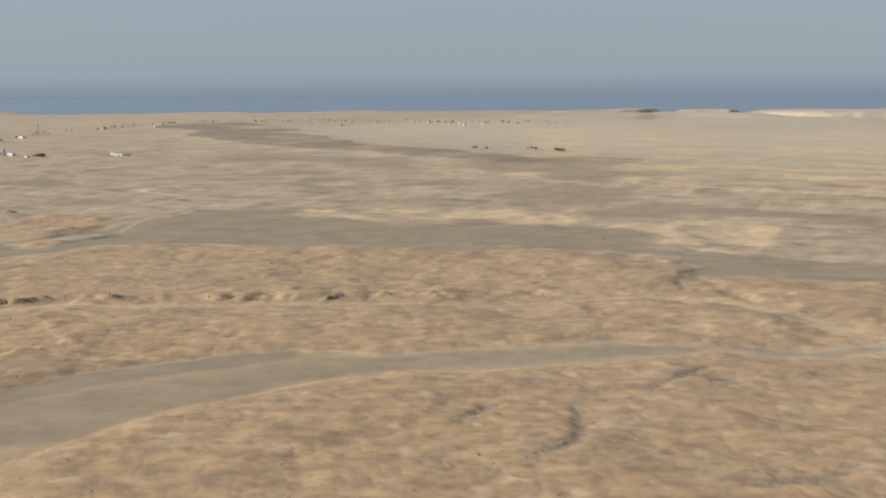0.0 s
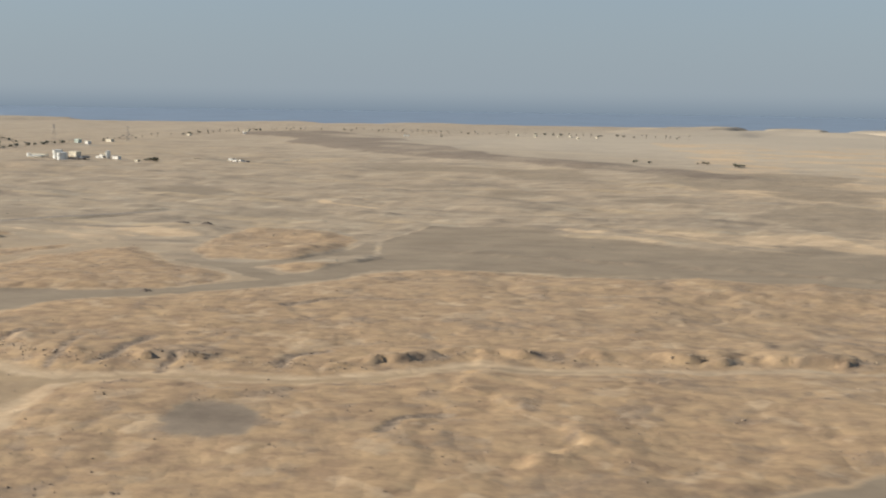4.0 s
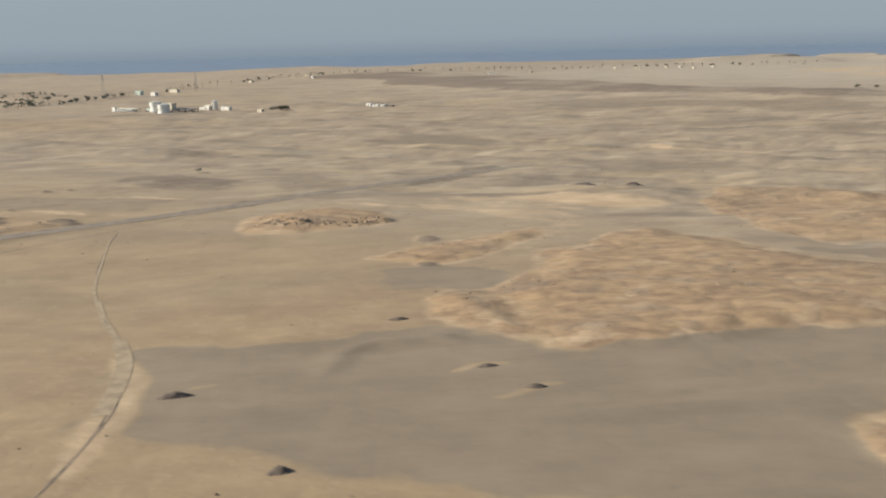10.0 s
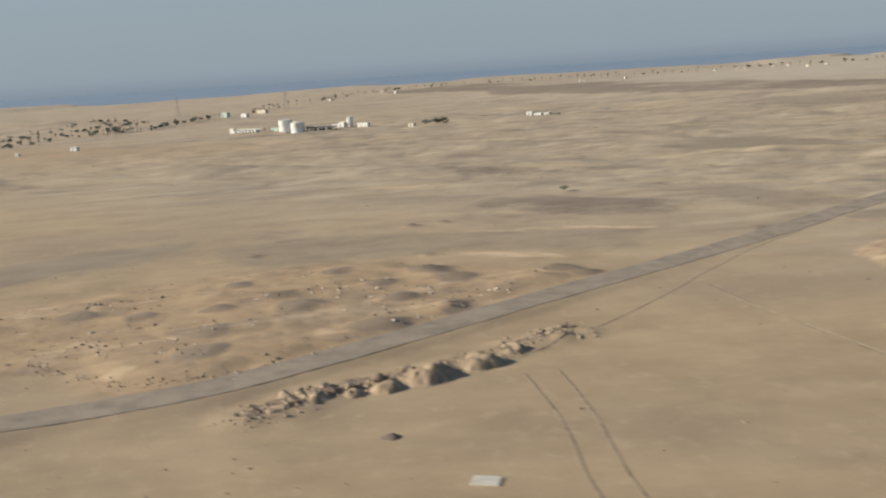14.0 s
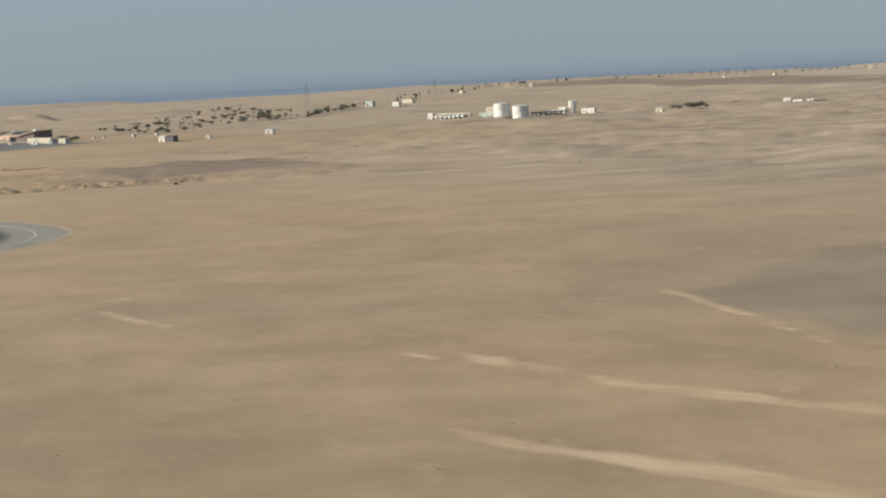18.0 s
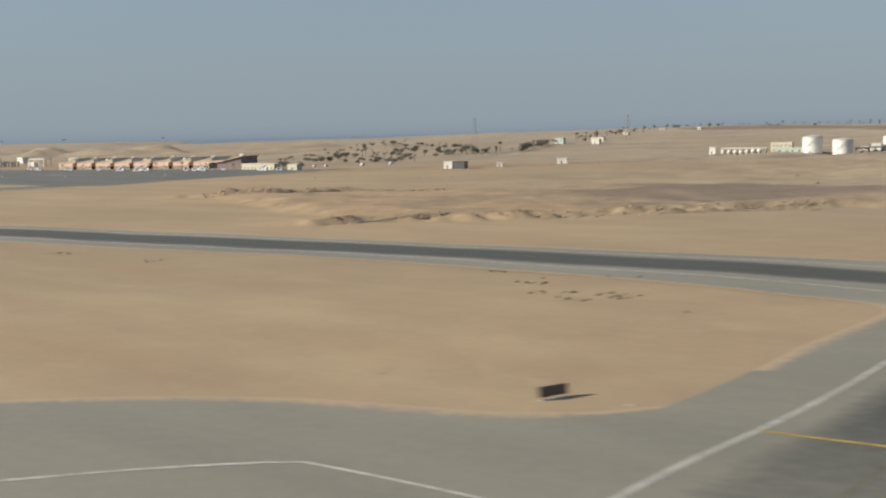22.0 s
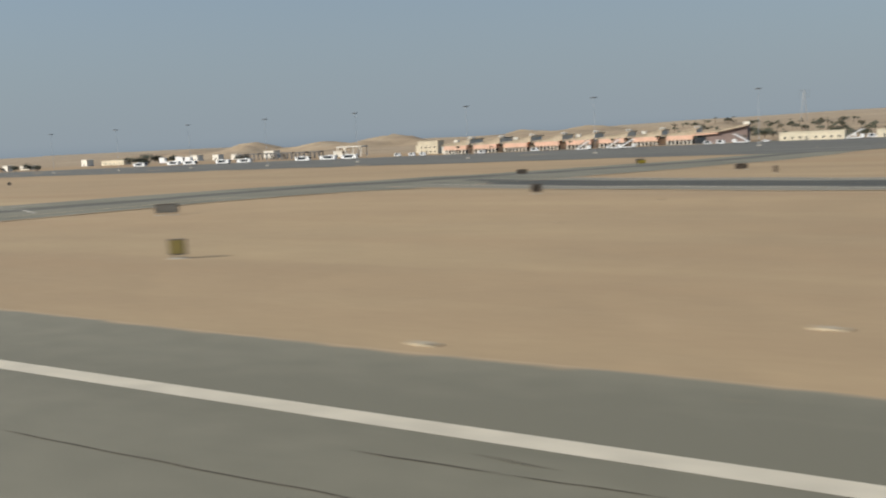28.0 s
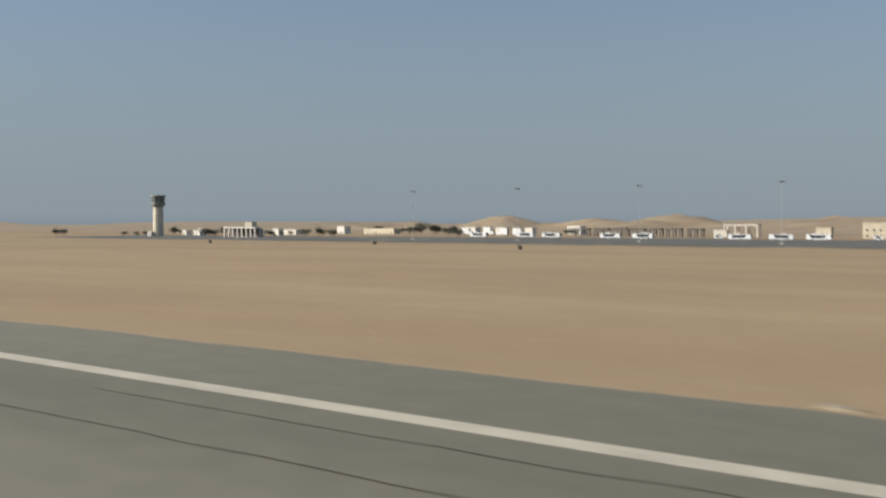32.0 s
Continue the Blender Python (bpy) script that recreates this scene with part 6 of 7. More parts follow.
# ---- airfield signs ----
def make_sign(x, y, turn, w, h, face, label, legs=3, back=BRONZE, lean=0.0):
    t = thing("airfield_sign", x, y, turn, label, "airfield sign", "airfield signs", z=max(height_at(x, y), -3.3))
    bm = bmesh.new()
    box(bm, -w / 2, -0.16, 0.28, w / 2, 0.16, 0.28 + h)
    bmesh.ops.bevel(bm, geom=bm.edges[:], offset=0.03, segments=1, affect="EDGES")
    part("cabinet", bm, back, t)
    flats("face", [(-w / 2 + 0.07, -0.185, 0.36, w / 2 - 0.07, -0.15, 0.2 + h)], face, t)
    flats("rear_face", [(-w / 2 + 0.07, 0.15, 0.36, w / 2 - 0.07, 0.185, 0.2 + h)], BLACK, t)
    for i in range(legs):
        c = -w / 2 + w * (i + 0.5) / legs
        flats("leg", [(c - 0.06, -0.06, -0.3, c + 0.06, 0.06, 0.3)], STEEL, t)
    flats("slab", [(-w / 2 - 0.1, -0.35, -0.3, w / 2 + 0.1, 0.35, 0.03)], PAD, t)
    t.matrix_world = t.matrix_world @ Matrix.Rotation(radians(lean), 4, "X")
    return t


make_sign(-1935, 45, 30, 1.1, 1.05, OLIVE, "square olive-yellow airfield sign on the sand", 2)
make_sign(-1972, 76, 35, 2.6, 1.0, GREY_BOARD, "long grey airfield sign at a taxiway edge")
make_sign(-1943, 110, 40, 1.3, 1.0, BRONZE, "brown airfield sign on the sand", 2)
make_sign(-1986, 183, 35, 2.2, 0.9, BRONZE, "brown airfield sign beside the taxiway")
make_sign(-1991, 258, 35, 2.2, 1.1, BLACK, "black airfield sign near the apron", 2)
make_sign(-1988, 252, 35, 2.2, 1.0, YELLOW, "yellow airfield sign near the apron", 2)
make_sign(-1947, 206, 35, 2.6, 1.0, BRONZE, "low brown airfield sign beside the taxiway")
make_sign(-1935, 188, 35, 0.7, 1.2, BRONZE, "small brown marker post", 1)
box_sign = thing("airfield_sign", -2052.0, 82.3, 55, "boxy grey airfield sign cabinet with one dark end", "airfield sign", "airfield signs")
bm = bmesh.new()
box(bm, -0.9, -0.72, 0.2, 0.9, 0.72, 1.25)
bmesh.ops.bevel(bm, geom=bm.edges[:], offset=0.05, segments=1, affect="EDGES")
part("cabinet", bm, GREY_BOARD, box_sign)
flats("end_face", [(-0.96, -0.66, 0.28, -0.88, 0.66, 1.18)], BRONZE, box_sign, "dark brown end face")
flats("lid", [(-0.96, -0.78, 1.25, 0.96, 0.78, 1.32)], PAD, box_sign, "pale lid")
for q in (-0.6, 0.6):
    flats("leg", [(q - 0.08, -0.5, -0.3, q + 0.08, 0.5, 0.22)], STEEL, box_sign)
make_sign(-1585.5, 39.6, 72, 1.25, 0.95, BLACK, "dark sign board with an orange rim and long shadow", 2, ORANGE)
make_sign(-2107, 47, 40, 1.0, 1.2, BLACK, "small black distance sign beside the runway", 2)
make_sign(-1442.5, 89, 35, 3.4, 1.2, BLACK, "long black airfield sign beside the taxiway")
make_sign(-1446, 79.8, 42, 3.4, 1.2, BLACK, "long brown airfield sign beside the taxiway")
make_sign(-1511.8, 82.2, 64, 3.3, 1.0, BRONZE, "long brown airfield sign leaning back on sand", lean=-8)
for x, y in ((-2270, 204), (-2350, 240), (-2420, 230), (-2180, 190)):
    make_sign(x, y, 35, 1.0, 1.0, BLACK, "small black marker board on the sand", 1)


def make_windsock(x, y):
    t = thing("windsock", x, y, 0, "yellow and orange windsock on a thin mast in a ring", "windsock")
    bm = bmesh.new()
    ring(bm, 0.09, 0.05, -0.3, 5.8, 8)
    part("mast", bm, STEEL, t)
    bm = bmesh.new()
    ring(bm, 0.51, 0.51, -0.02, 0.02, 16, caps=False)
    bmesh.ops.rotate(bm, verts=bm.verts[:], matrix=Matrix.Rotation(radians(90), 3, "Y"))
    bmesh.ops.translate(bm, verts=bm.verts[:], vec=(-0.75, 0, 5.55))
    part("hoop", bm, STEEL, t)
    x, z = -0.75, 5.55
    for k in range(5):
        tilt, bend = radians(2 + 15 * k), 0.37
        bm = bmesh.new()
        ring(bm, 0.50 - 0.05 * k, 0.45 - 0.05 * k, -0.02, bend + 0.06, 16, caps=False)
        bmesh.ops.rotate(bm, verts=bm.verts[:], matrix=Matrix.Rotation(radians(90) + tilt, 3, "Y"))
        bmesh.ops.translate(bm, verts=bm.verts[:], vec=(x, 0, z))
        part("sleeve_band", bm, SOCK_ORANGE if k == 1 else SOCK_YELLOW, t, "orange band" if k == 1 else "yellow band")
        x, z = x + bend * math.cos(tilt), z - bend * math.sin(tilt)


def sock_cloth(name, colour):
    """Thin cloth that lets the sun through."""
    m, n, l = nodes_of(name)
    out = next(k for k in n if k.type == "OUTPUT_MATERIAL")
    glow, mix = n.new("ShaderNodeBsdfTranslucent"), n.new("ShaderNodeMixShader")
    n["Principled BSDF"].inputs["Base Color"].default_value = glow.inputs["Color"].default_value = (*colour, 1)
    n["Principled BSDF"].inputs["Roughness"].default_value = 0.9
    mix.inputs[0].default_value = 0.5
    l.new(n["Principled BSDF"].outputs[0], mix.inputs[1])
    l.new(glow.outputs[0], mix.inputs[2])
    l.new(mix.outputs[0], out.inputs["Surface"])
    return m


SOCK_YELLOW = sock_cloth("yellow_sock_cloth", (0.90, 0.76, 0.36))
SOCK_ORANGE = sock_cloth("orange_sock_cloth", (0.90, 0.58, 0.22))
make_windsock(-1883.3, 86.5)


# ---- plants ----
def palm_parts(seed, h):
    r = random.Random(seed)
    trunk, crown = bmesh.new(), bmesh.new()
    lean = r.uniform(-0.06, 0.06)
    rings = []
    for k in range(6):
        z = -0.4 + (h + 0.4) * k / 5
        rr = 0.26 - 0.1 * k / 5 + (0.05 if k == 0 else 0)
        rings.append([trunk.verts.new((lean * z * z / h + rr * math.cos(a), rr * math.sin(a), z)) for a in [2 * math.pi * i / 7 for i in range(7)]])
    for a, b in zip(rings, rings[1:]):
        for i in range(7):
            trunk.faces.new((a[i], a[(i + 1) % 7], b[(i + 1) % 7], b[i]))
    for k in range(26):
        az, up = 2 * math.pi * k / 26 * 2.4 + r.uniform(-0.3, 0.3), r.uniform(-0.2, 1.2)
        ln = r.uniform(1.9, 2.7)
        d = Vector((math.cos(az), math.sin(az), 0))
        side = Vector((-d.y, d.x, 0))
        p, v = Vector((lean * h, 0, h)), Vector((d.x, d.y, up)).normalized()
        prev = None
        for j in range(5):
            w = (0.12, 0.5, 0.55, 0.4, 0.05)[j]
            row = [crown.verts.new(p + side * w + Vector((0, 0, -0.35 * w))), crown.verts.new(p), crown.verts.new(p - side * w + Vector((0, 0, -0.35 * w)))]
            if prev:
                crown.faces.new((prev[0], prev[1], row[1], row[0]))
                crown.faces.new((prev[1], prev[2], row[2], row[1]))
            prev = row
            p = p + v * ln / 4
            v = (v + Vector((0, 0, -0.42))).normalized()
    return trunk, crown


def make_palm(seed, h, x, y):
    t = thing("palm_tree", x, y, 0, "dusty date palm with a shaggy crown", "palm tree", "palms of the oasis and roads")
    trunk, crown = palm_parts(seed, h)
    part("trunk", trunk, BARK, t)
    part("crown", crown, LEAF, t, "drooping dusty green fronds")
    return t


def make_tree(seed, h, spread, x, y, leaf, label, name="tree", group="trees of the car park"):
    """A tapered trunk with limbs and a crown of many small leaf clumps."""
    r = random.Random(seed)
    t = thing(name, x, y, 0, label, "tree" if name == "tree" else "shrub", group)
    wood, crown = bmesh.new(), bmesh.new()
    fork = h * 0.35
    strut(wood, (0, 0, -0.4), (0.1, 0, fork), 0.12 * h ** 0.6)
    tips = []
    for k in range(7):
        a = 2 * math.pi * k / 7 + r.uniform(-0.3, 0.3)
        tip = Vector((spread * 0.62 * math.cos(a) * r.uniform(0.5, 1), spread * 0.62 * math.sin(a) * r.uniform(0.5, 1), h * r.uniform(0.55, 0.86)))
        strut(wood, (0.1, 0, fork), tip, 0.05 * h ** 0.6)
        tips.append(tip)
    for tip in tips + [Vector((0, 0, h * 0.8))]:
        for _ in range(34):
            o = Vector((r.gauss(0, 1), r.gauss(0, 1), r.gauss(0, 0.7))) * spread * 0.23
            p, s = tip + o, r.uniform(0.18, 0.42) * spread * 0.28
            if p.z < 0.15:
                continue
            u = Vector((r.uniform(-1, 1), r.uniform(-1, 1), r.uniform(-1, 1))).normalized()
            w = u.orthogonal().normalized()
            crown.faces.new([crown.verts.new(p + u * s), crown.verts.new(p + w * s * 0.8), crown.verts.new(p - u * s), crown.verts.new(p - w * s * 0.8)])
    part("trunk", wood, BARK, t)
    part("crown", crown, leaf, t)
    return t


rp = random.Random(12)
palms = [make_palm(k, 5.2 + 0.7 * k, -2040 - 9 * k, 720 + 31 * k) for k in range(4)]
rounds = [make_tree(40 + k, 4.2 + 0.8 * k, 3.6 + 0.5 * k, -2075 - 13 * k, 690 + 27 * k, LEAF_DARK, "dark green round-headed tree on sandy ground") for k in range(4)]


def plant(src, x, y, size=1.0):
    c = copy_thing(src, pose(x, y, height_at(x, y), 0, 0, rp.uniform(0, 360)))
    c.scale = (size, size, size * rp.uniform(0.9, 1.12))
    return c


# car park rows behind the terminal
for row in range(8):
    for k in range(19):
        u = k / 18
        x = -1972 - 15 * row - 190 * u + rp.uniform(-6, 6)
        y = 662 + 41 * row + 62 * u + rp.uniform(-7, 7)
        if rp.random() < 0.82:
            plant(rp.choice(rounds) if rp.random() < 0.55 else rp.choice(palms), x, y, rp.uniform(0.5, 0.9))
# hedge and grove beside the road
for k in range(26):
    x, y = -1976 - 46 * rp.random(), 800 + 52 * rp.random()
    plant(rp.choice(rounds + palms), x, y, rp.uniform(0.7, 1.25))
for k in range(34):
    u = k / 33
    plant(rp.choice(rounds + palms), -1960 - 62 * u + rp.uniform(-5, 5), 845 + 190 * u + rp.uniform(-6, 6), rp.uniform(0.7, 1.2))
# palms along the far road, two rows
far_road = smooth_line([(-1990, 1080), (-2085, 1230), (-2090, 1480), (-1990, 1720), (-1800, 1850), (-1480, 1880), (-1200, 1960)])
for k in range(0, len(far_road) - 1):
    a, b = far_road[k], far_road[k + 1]
    n = max(1, int(np.linalg.norm(b - a) / 15))
    for j in range(n):
        p = a + (b - a) * (j + rp.random() * 0.5) / n
        for off in (-7, 9):
            if rp.random() < 0.78:
                plant(rp.choice(palms + rounds[:2]), p[0] + off + rp.uniform(-4, 4), p[1] + off * 0.5 + rp.uniform(-4, 4), rp.uniform(0.75, 1.2))
# clump beside the lone hut
for k in range(12):
    plant(rp.choice(rounds), -1530 + 38 * rp.random(), 850 + 14 * rp.random(), rp.uniform(0.7, 1.25))
make_house("hut", -1534, 848, 8, 6, 5, 3.0, CREAM, "small cream hut beside a clump of trees", windows=1)
# trees near the tower and behind the apron
for x, y, n, s in ((-2640, 650, 8, 1.3), (-2665, 640, 6, 1.2), (-2662, 432, 5, 1.0), (-2800, 500, 3, 1.1), (-2655, 480, 4, 0.8), (-2640, 492, 4, 0.9), (-2620, 500, 4, 0.8), (-2735, 420, 3, 0.8), (-2850, 430, 4, 0.9), (-2255, 585, 4, 0.9), (-2000, 570, 5, 0.9), (-2760, 700, 5, 1.0), (-2560, 560, 4, 0.8), (-2500, 610, 4, 0.8)):
    for _ in range(n):
        plant(rp.choice(rounds), x + rp.uniform(-9, 9), y + rp.uniform(-6, 6), s * rp.uniform(0.7, 1.1))
for k in range(8):
    plant(rp.choice(palms), -2225 + 24 * k + rp.uniform(-3, 3), 523 + 5.5 * k, rp.uniform(0.55, 0.75))
plant(rounds[1], -1122, 401, 0.55)
for x, y, n in ((-815, 1308, 7), (-860, 1318, 4), (-950, 1290, 3)):
    for _ in range(n):
        plant(rounds[0], x + rp.uniform(-14, 14), y + rp.uniform(-6, 6), rp.uniform(0.7, 1.1))


# ---- stones ----
def boulder(seed, r, material, name="boulder", label="", group=""):
    """An angular block: the hull of a few random points, with worn corners."""
    rr = random.Random(seed)
    bm = bmesh.new()
    for _ in range(22):
        v = Vector((rr.gauss(0, 1), rr.gauss(0, 1), rr.gauss(0, 1))).normalized() * r * rr.uniform(0.75, 1.1)
        bm.verts.new((v.x * 1.15, v.y * 0.9, max(v.z * 0.75, -0.35 * r)))
    bmesh.ops.convex_hull(bm, input=bm.verts[:])
    bmesh.ops.delete(bm, geom=[v for v in bm.verts if not v.link_faces], context="VERTS")
    bmesh.ops.bevel(bm, geom=bm.edges[:], offset=0.05 * r, segments=1, affect="EDGES")
    ob = link_mesh(name, bm, material)
    return tagged(ob, label, "boulder", group)


rb = random.Random(3)
kinds = [boulder(k, 1.5, DARK_STONE if k == 1 else STONE, label="rough brown boulder in a bulldozed row", group="boulders along the track") for k in range(6)]
for ob, (u, v) in zip(kinds, ((-1030, 157), (-1034, 150), (-1040, 141), (-1025, 168), (-1022, 182), (-1044, 134))):
    ob.matrix_world = pose(u, v, height_at(u, v) + 0.3, 0, 0, 40)


def earth_heap(x, y, w, d, h, turn, seed, material, label, group):
    """A tipped heap of earth and broken rock, steep on one flank."""
    n = 26
    g = np.linspace(-1, 1, n)
    u, v = np.meshgrid(g, g, indexing="ij")
    r = np.hypot(u, v) + 0.16 * fbm(u * 10 + seed, v * 10, 7, 3, seed)
    up = h * np.clip(step(1.0, 0.12, r) * (1 + 0.25 * u) + step(0.95, 0.6, r) * 0.16 * fbm(u * w + seed * 3.1, v * d, 2.2, 4, seed + 5, 0.6), -0.02, 2)
    ca, sa = math.cos(radians(turn)), math.sin(radians(turn))
    px, py = x + u * w * ca - v * d * sa, y + u * w * sa + v * d * ca
    z = terrain(px, py)[0] + up - 0.12
    bm = bmesh.new()
    vs = [[bm.verts.new((px[i, j] - x, py[i, j] - y, z[i, j])) for j in range(n)] for i in range(n)]
    for i in range(n - 1):
        for j in range(n - 1):
            bm.faces.new((vs[i][j], vs[i + 1][j], vs[i + 1][j + 1], vs[i][j + 1]))
    for f in bm.faces:
        f.smooth = True
    ob = link_mesh("earth_heap", bm, material)
    ob.matrix_world = pose(x, y, 0)
    return tagged(ob, label, "earth heap", group)


HEAP = plain("tipped_sandy_earth", (0.385, 0.275, 0.165), 0.95, vary=0.28, scale=0.5, bump=0.9)
for k, (x, y, w, d, h, a) in enumerate(((-1030, 148, 4.2, 3.2, 1.5, 60), (-1034, 143, 3.4, 2.6, 1.2, 60), (-1026, 157, 6.2, 4.8, 2.3, 62), (-1021.5, 169, 6.8, 4.8, 2.2, 72), (-1020.5, 180, 5.2, 3.8, 1.7, 80), (-1038, 136, 3.2, 2.4, 1.0, 62), (-1041, 128, 3.0, 2.2, 0.7, 70))):
    earth_heap(x, y, w, d, h, a, 21 + 7 * k, HEAP, "tipped heap of tan earth and broken rock beside a track", "heaps along the track")
row = smooth_line([(-1043, 136), (-1038, 145), (-1028, 160), (-1022, 174), (-1021, 188), (-1016, 205)])
for k in range(170):
    u = (0.02, 0.08, 0.14, 0.22, 0.3, 0.36, 0.85)[rb.randrange(7)] + rb.gauss(0, 0.05)
    u = min(max(u, 0), 0.999)
    p = row[int(u * (len(row) - 1))]
    x, y, s = p[0] + rb.gauss(0, 1.7), p[1] + rb.gauss(0, 2.2), rb.choice((0.16, 0.18, 0.2, 0.25, 0.3, 0.4, 0.55, 0.9))
    c = copy_thing(rb.choice(kinds), pose(x, y, height_at(x, y) + 0.25 * s, 0, 0, rb.uniform(0, 360)))
    c.scale = (s * rb.uniform(0.8, 1.3), s, s * rb.uniform(0.7, 1.15))
for k in range(24):
    x, y = -949 + 40 * rb.random(), 0
    y = 292 + (x + 949) * 0.78 + rb.gauss(0, 1.6)
    s = rb.choice((0.25, 0.3, 0.4, 0.6))
    c = copy_thing(rb.choice(kinds), pose(x, y, height_at(x, y) + 0.2, 0, 0, rb.uniform(0, 360)))
    c.scale = (s, s * 1.2, s * 0.8)
    tagged(c, group="boulders below the mound", label="pale brown boulder at a mound's foot")


def scatter(name, count, place, size, material, label, seed):
    """Loose stones or tufts in one mesh."""
    r = np.random.RandomState(seed)
    p = place(r, count)
    z = terrain(p[:, 0], p[:, 1])[0]
    base = np.array([(1, 0, 0), (0, 1, 0), (-1, 0, 0), (0, -1, 0), (0, 0, 0.8), (0.6, 0.6, 0.35), (-0.6, 0.5, 0.4)])
    tri = np.array([(0, 1, 4), (1, 2, 4), (2, 3, 4), (3, 0, 4), (0, 5, 4), (1, 5, 4), (2, 6, 4), (1, 6, 4)])
    s = size[0] + (size[1] - size[0]) * r.rand(len(p)) ** 3
    a = r.rand(len(p)) * 6.283
    ca, sa = np.cos(a), np.sin(a)
    jit = 1 + 0.5 * (r.rand(len(p), len(base), 3) - 0.5)
    v = base[None] * jit * s[:, None, None]
    v = np.stack([v[..., 0] * ca[:, None] - v[..., 1] * sa[:, None] + p[:, :1], v[..., 0] * sa[:, None] + v[..., 1] * ca[:, None] + p[:, 1:2], v[..., 2] + z[:, None] - 0.03], -1)
    f = tri[None] + (np.arange(len(p)) * len(base))[:, None, None]
    me = bpy.data.meshes.new(name)
    me.from_pydata(v.reshape(-1, 3).tolist(), [], f.reshape(-1, 3).tolist())
    me.materials.append(material)
    return tagged(new(name, me), label, "stones", kind="stuff")


def over_hills(r, n):
    p = np.stack([-1250 + 1250 * r.rand(n), 60 + 420 * r.rand(n) ** 1.3], 1)
    rough = terrain(p[:, 0], p[:, 1])
    ok = (rough[3] + 0.03 > r.rand(n)) & (rough[1] < 0.4)
    return p[ok]


def over_field(r, n):
    return np.stack([-2350 + 1150 * r.rand(n), 33 + 320 * r.rand(n) ** 1.2], 1)


def over_far(r, n):
    return np.stack([-1900 + 1700 * r.rand(n), 380 + 900 * r.rand(n)], 1)


def along_scarps(r, n):
    out = []
    for line, h in SCARPS[:1] + SCARPS[2:5]:
        p = smooth_line(line)
        k = r.randint(0, len(p) - 1, n // 4)
        t = r.rand(len(k), 1)
        out.append(p[k] * (1 - t) + p[k + 1] * t + r.randn(len(k), 2) * (3.0, 3.0))
    return np.concatenate(out)


scatter("scarp_rubble", 2200, along_scarps, (0.1, 0.6), DARK_STONE, "dark rubble fallen from low scarps", 6)
scatter("pale_scarp_rubble", 2600, along_scarps, (0.1, 0.6), STONE, "pale rubble fallen from low scarps", 7)
scatter("stones", 60000, over_hills, (0.12, 0.55), DARK_STONE, "loose brown stones on the eroded hills", 1)
scatter("pale_stones", 40000, over_hills, (0.12, 0.5), STONE, "loose pale stones on the eroded hills", 2)
scatter("field_stones", 1800, over_field, (0.05, 0.22), STONE, "sparse pale stones on the airfield sand", 3)
def tufts(r, n):
    c = np.array([(-1667, 136), (-1635, 136), (-1562, 155), (-1543, 136), (-1538, 139), (-1533, 141), (-1530, 139), (-1535, 133), (-1549, 144)])
    return c[r.randint(0, len(c), n)] + r.randn(n, 2) * (1.6, 1.0)


def along_line(line, spread):
    p = smooth_line(line)

    def place(r, n):
        k, t = r.randint(0, len(p) - 1, n), r.rand(n, 1)
        return p[k] * (1 - t) + p[k + 1] * t + r.randn(n, 2) * spread
    return place


def on_hillock(r, n):
    p = np.stack([-1185 + 140 * r.rand(n), 118 + 155 * r.rand(n)], 1)
    ok = (inside(p[:, 0], p[:, 1], HILLS[11]) > 4) & (fbm(p[:, 0], p[:, 1], 22, 3, 151) > 0.15)
    return p[ok]


PALE_ROCK = plain("pale_weathered_limestone", (0.56, 0.46, 0.34), 0.95, vary=0.2, scale=0.7, bump=0.5)
scatter("pale_outcrops", 1100, on_hillock, (0.15, 0.75), PALE_ROCK, "pale limestone outcrops on a low hillock", 11)
scatter("brown_outcrops", 900, on_hillock, (0.15, 0.8), DARK_STONE, "brown stones strewn over a low hillock", 12)
scatter("edge_rubble", 420, along_line([(-1118, 127), (-1084, 125), (-1066, 139), (-1057, 168)], 1.3), (0.1, 0.55), STONE, "tan rubble along a bulldozed edge", 13)
scatter("bank_rubble", 900, along_line(SPOIL_ROW, 2.6), (0.1, 0.7), STONE, "tan rubble on the bulldozed bank", 14)
scatter("shrub_tufts", 90, tufts, (0.15, 0.5), LEAF_BROWN, "low brown shrubs on the sand inside the taxiway bend", 9)
scatter("desert_shrubs", 700, over_far, (0.3, 0.8), LEAF, "sparse low desert shrubs", 4)

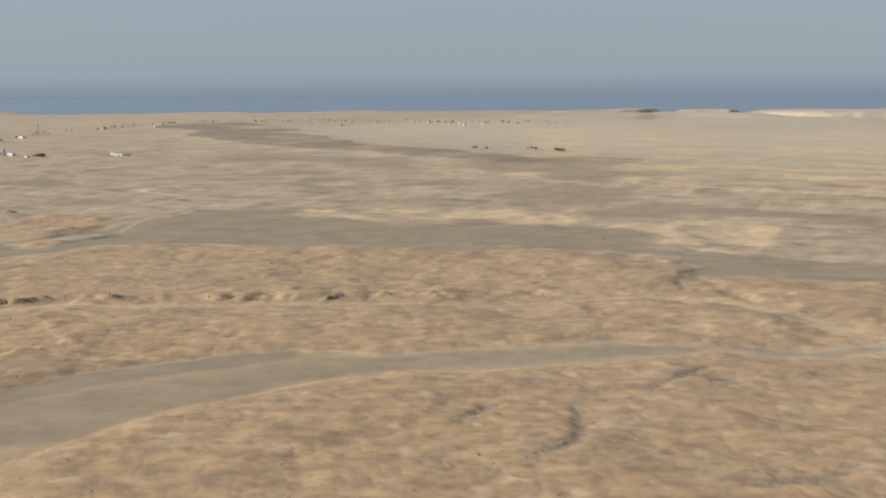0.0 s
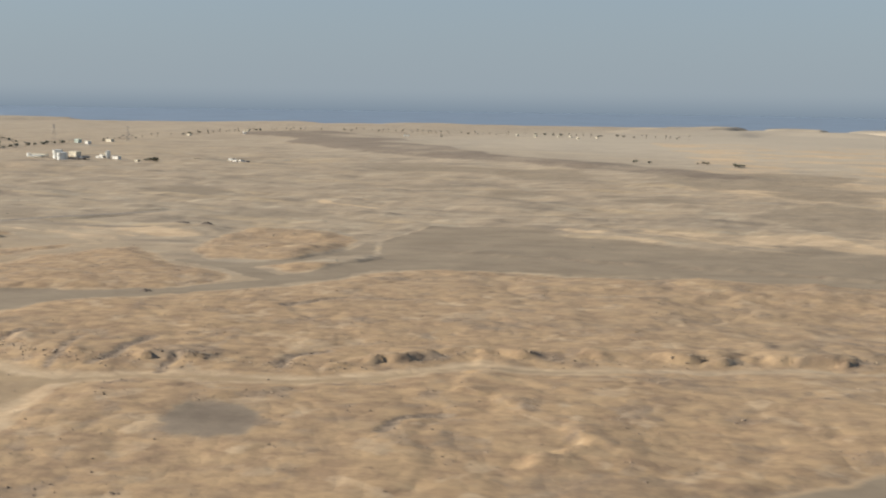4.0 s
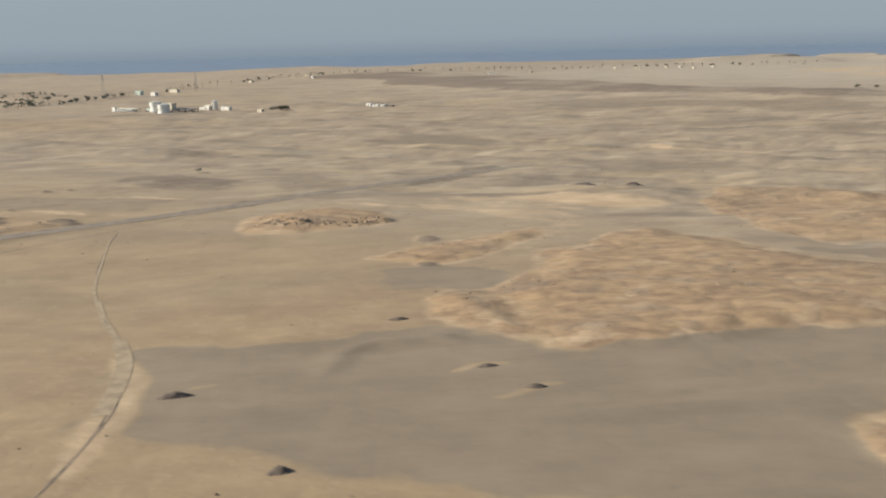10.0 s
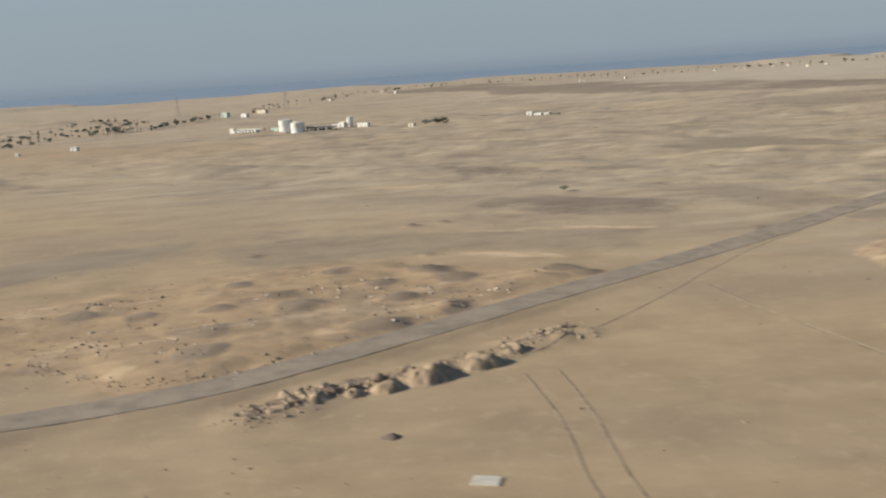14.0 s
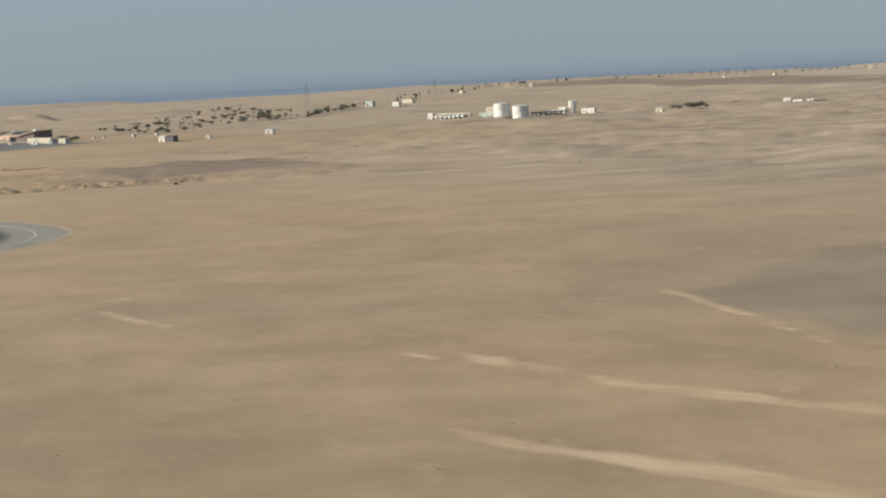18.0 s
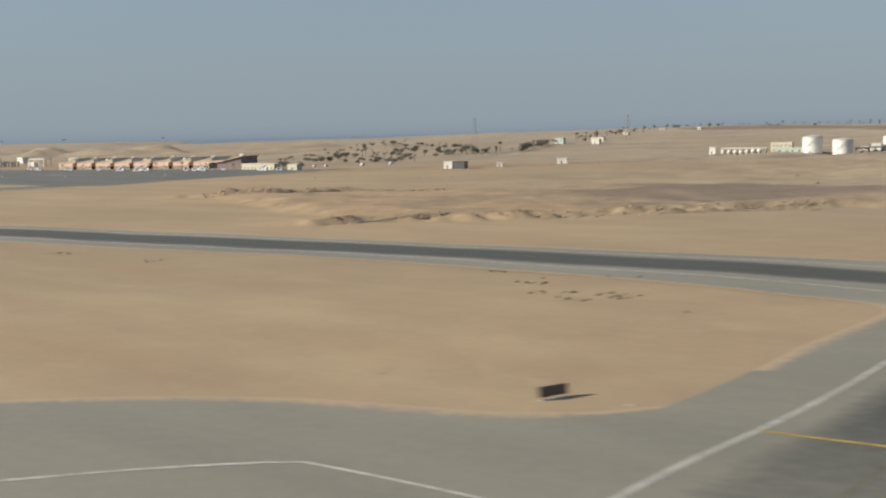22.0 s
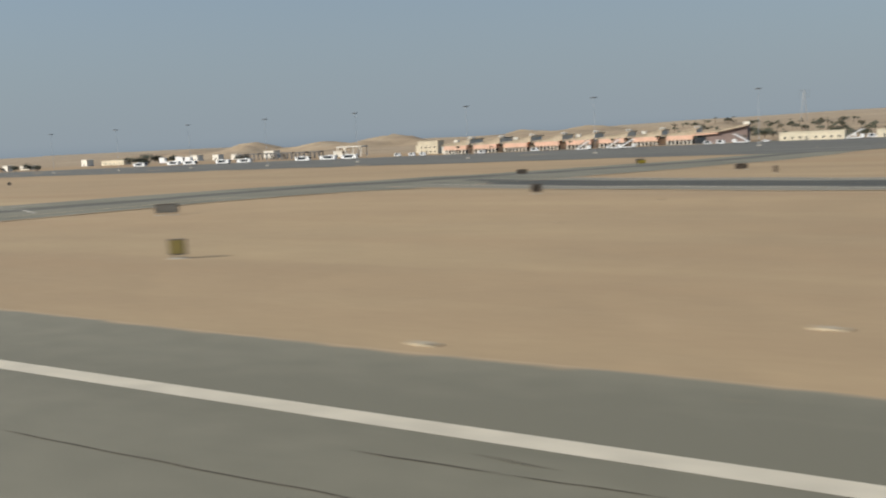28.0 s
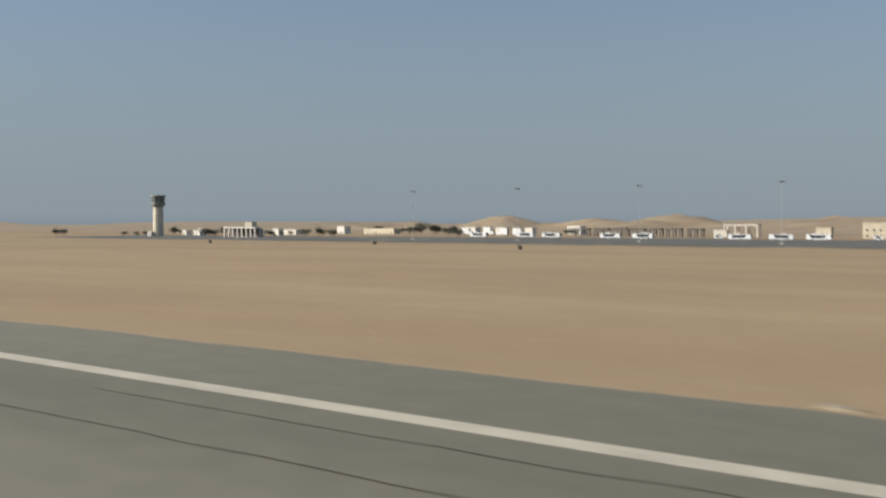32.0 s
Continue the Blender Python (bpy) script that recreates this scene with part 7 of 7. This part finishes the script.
TUFT_EARTH = plain("brown_root_earth", (0.170, 0.112, 0.065), 0.95, vary=0.25, scale=0.8, bump=0.5)
for k, (x, y, w) in enumerate(((-1544, 135, 0.7), (-1543, 137, 0.6), (-1538.5, 139, 1.1), (-1536.5, 133, 0.8), (-1538.5, 133.5, 0.6), (-1534, 138.6, 1.0), (-1533, 141, 1.1), (-1531, 139, 1.4), (-1529.6, 137, 1.0), (-1550, 150, 0.7), (-1541, 157, 0.9), (-1536, 159, 1.1), (-1517, 131, 0.7))):
    earth_heap(x, y, w, 0.6 * w, 0.35, 10 + 23 * k, 190 + 7 * k, TUFT_EARTH, "small brown mound of earth and roots on sand", "mounds inside the taxiway bend")

# white slab, and dark heaps dug out of the gravel
bm = bmesh.new()
box(bm, -2.25, -1.6, -0.4, 2.25, 1.6, 0.3)
bmesh.ops.bevel(bm, geom=bm.edges[:], offset=0.08, segments=1, affect="EDGES")
ob = link_mesh("slab", bm, PAD)
ob.matrix_world = pose(-989, 119.5, height_at(-989, 119.5), 0, 0, 20)
tagged(ob, "pale concrete slab lying on the sand", "slab")
DUG = plain("dark_dug_earth", (0.150, 0.112, 0.080), 0.95, vary=0.25, scale=0.5, bump=0.6)
# the heap at (-677, 279) stands in for a dark bush
for k, (x, y, w, d, h, a) in enumerate(((-814, 131, 5.2, 1.5, 1.2, 48), (-750, 176, 3.0, 1.5, 0.8, 40), (-811, 205, 4.0, 1.4, 0.8, 45), (-767, 183, 3.5, 1.4, 0.7, 40), (-765, 114, 2.6, 2.0, 1.0, 30),
                                       (-677, 279, 3.6, 2.2, 1.3, 30), (-885, 454, 6.5, 2.6, 1.2, 35), (-860, 457, 6.0, 2.4, 1.1, 35), (-979, 108, 3, 2, 0.8, 10), (-1014, 128, 2.4, 1.8, 0.8, 0))):
    earth_heap(x, y, w, d, h, a, 90 + 7 * k, DUG, "low dark heap of dug earth on the gravel flat", "dug heaps on the flats")

# the place is laid out in full metres and then set to the scale of the flight
SCALE = 0.555
for ob in list(scene.objects):
    if ob.parent is None and ob.type in ("MESH", "EMPTY"):
        ob.matrix_basis = Matrix.Scale(SCALE, 4) @ ob.matrix_basis
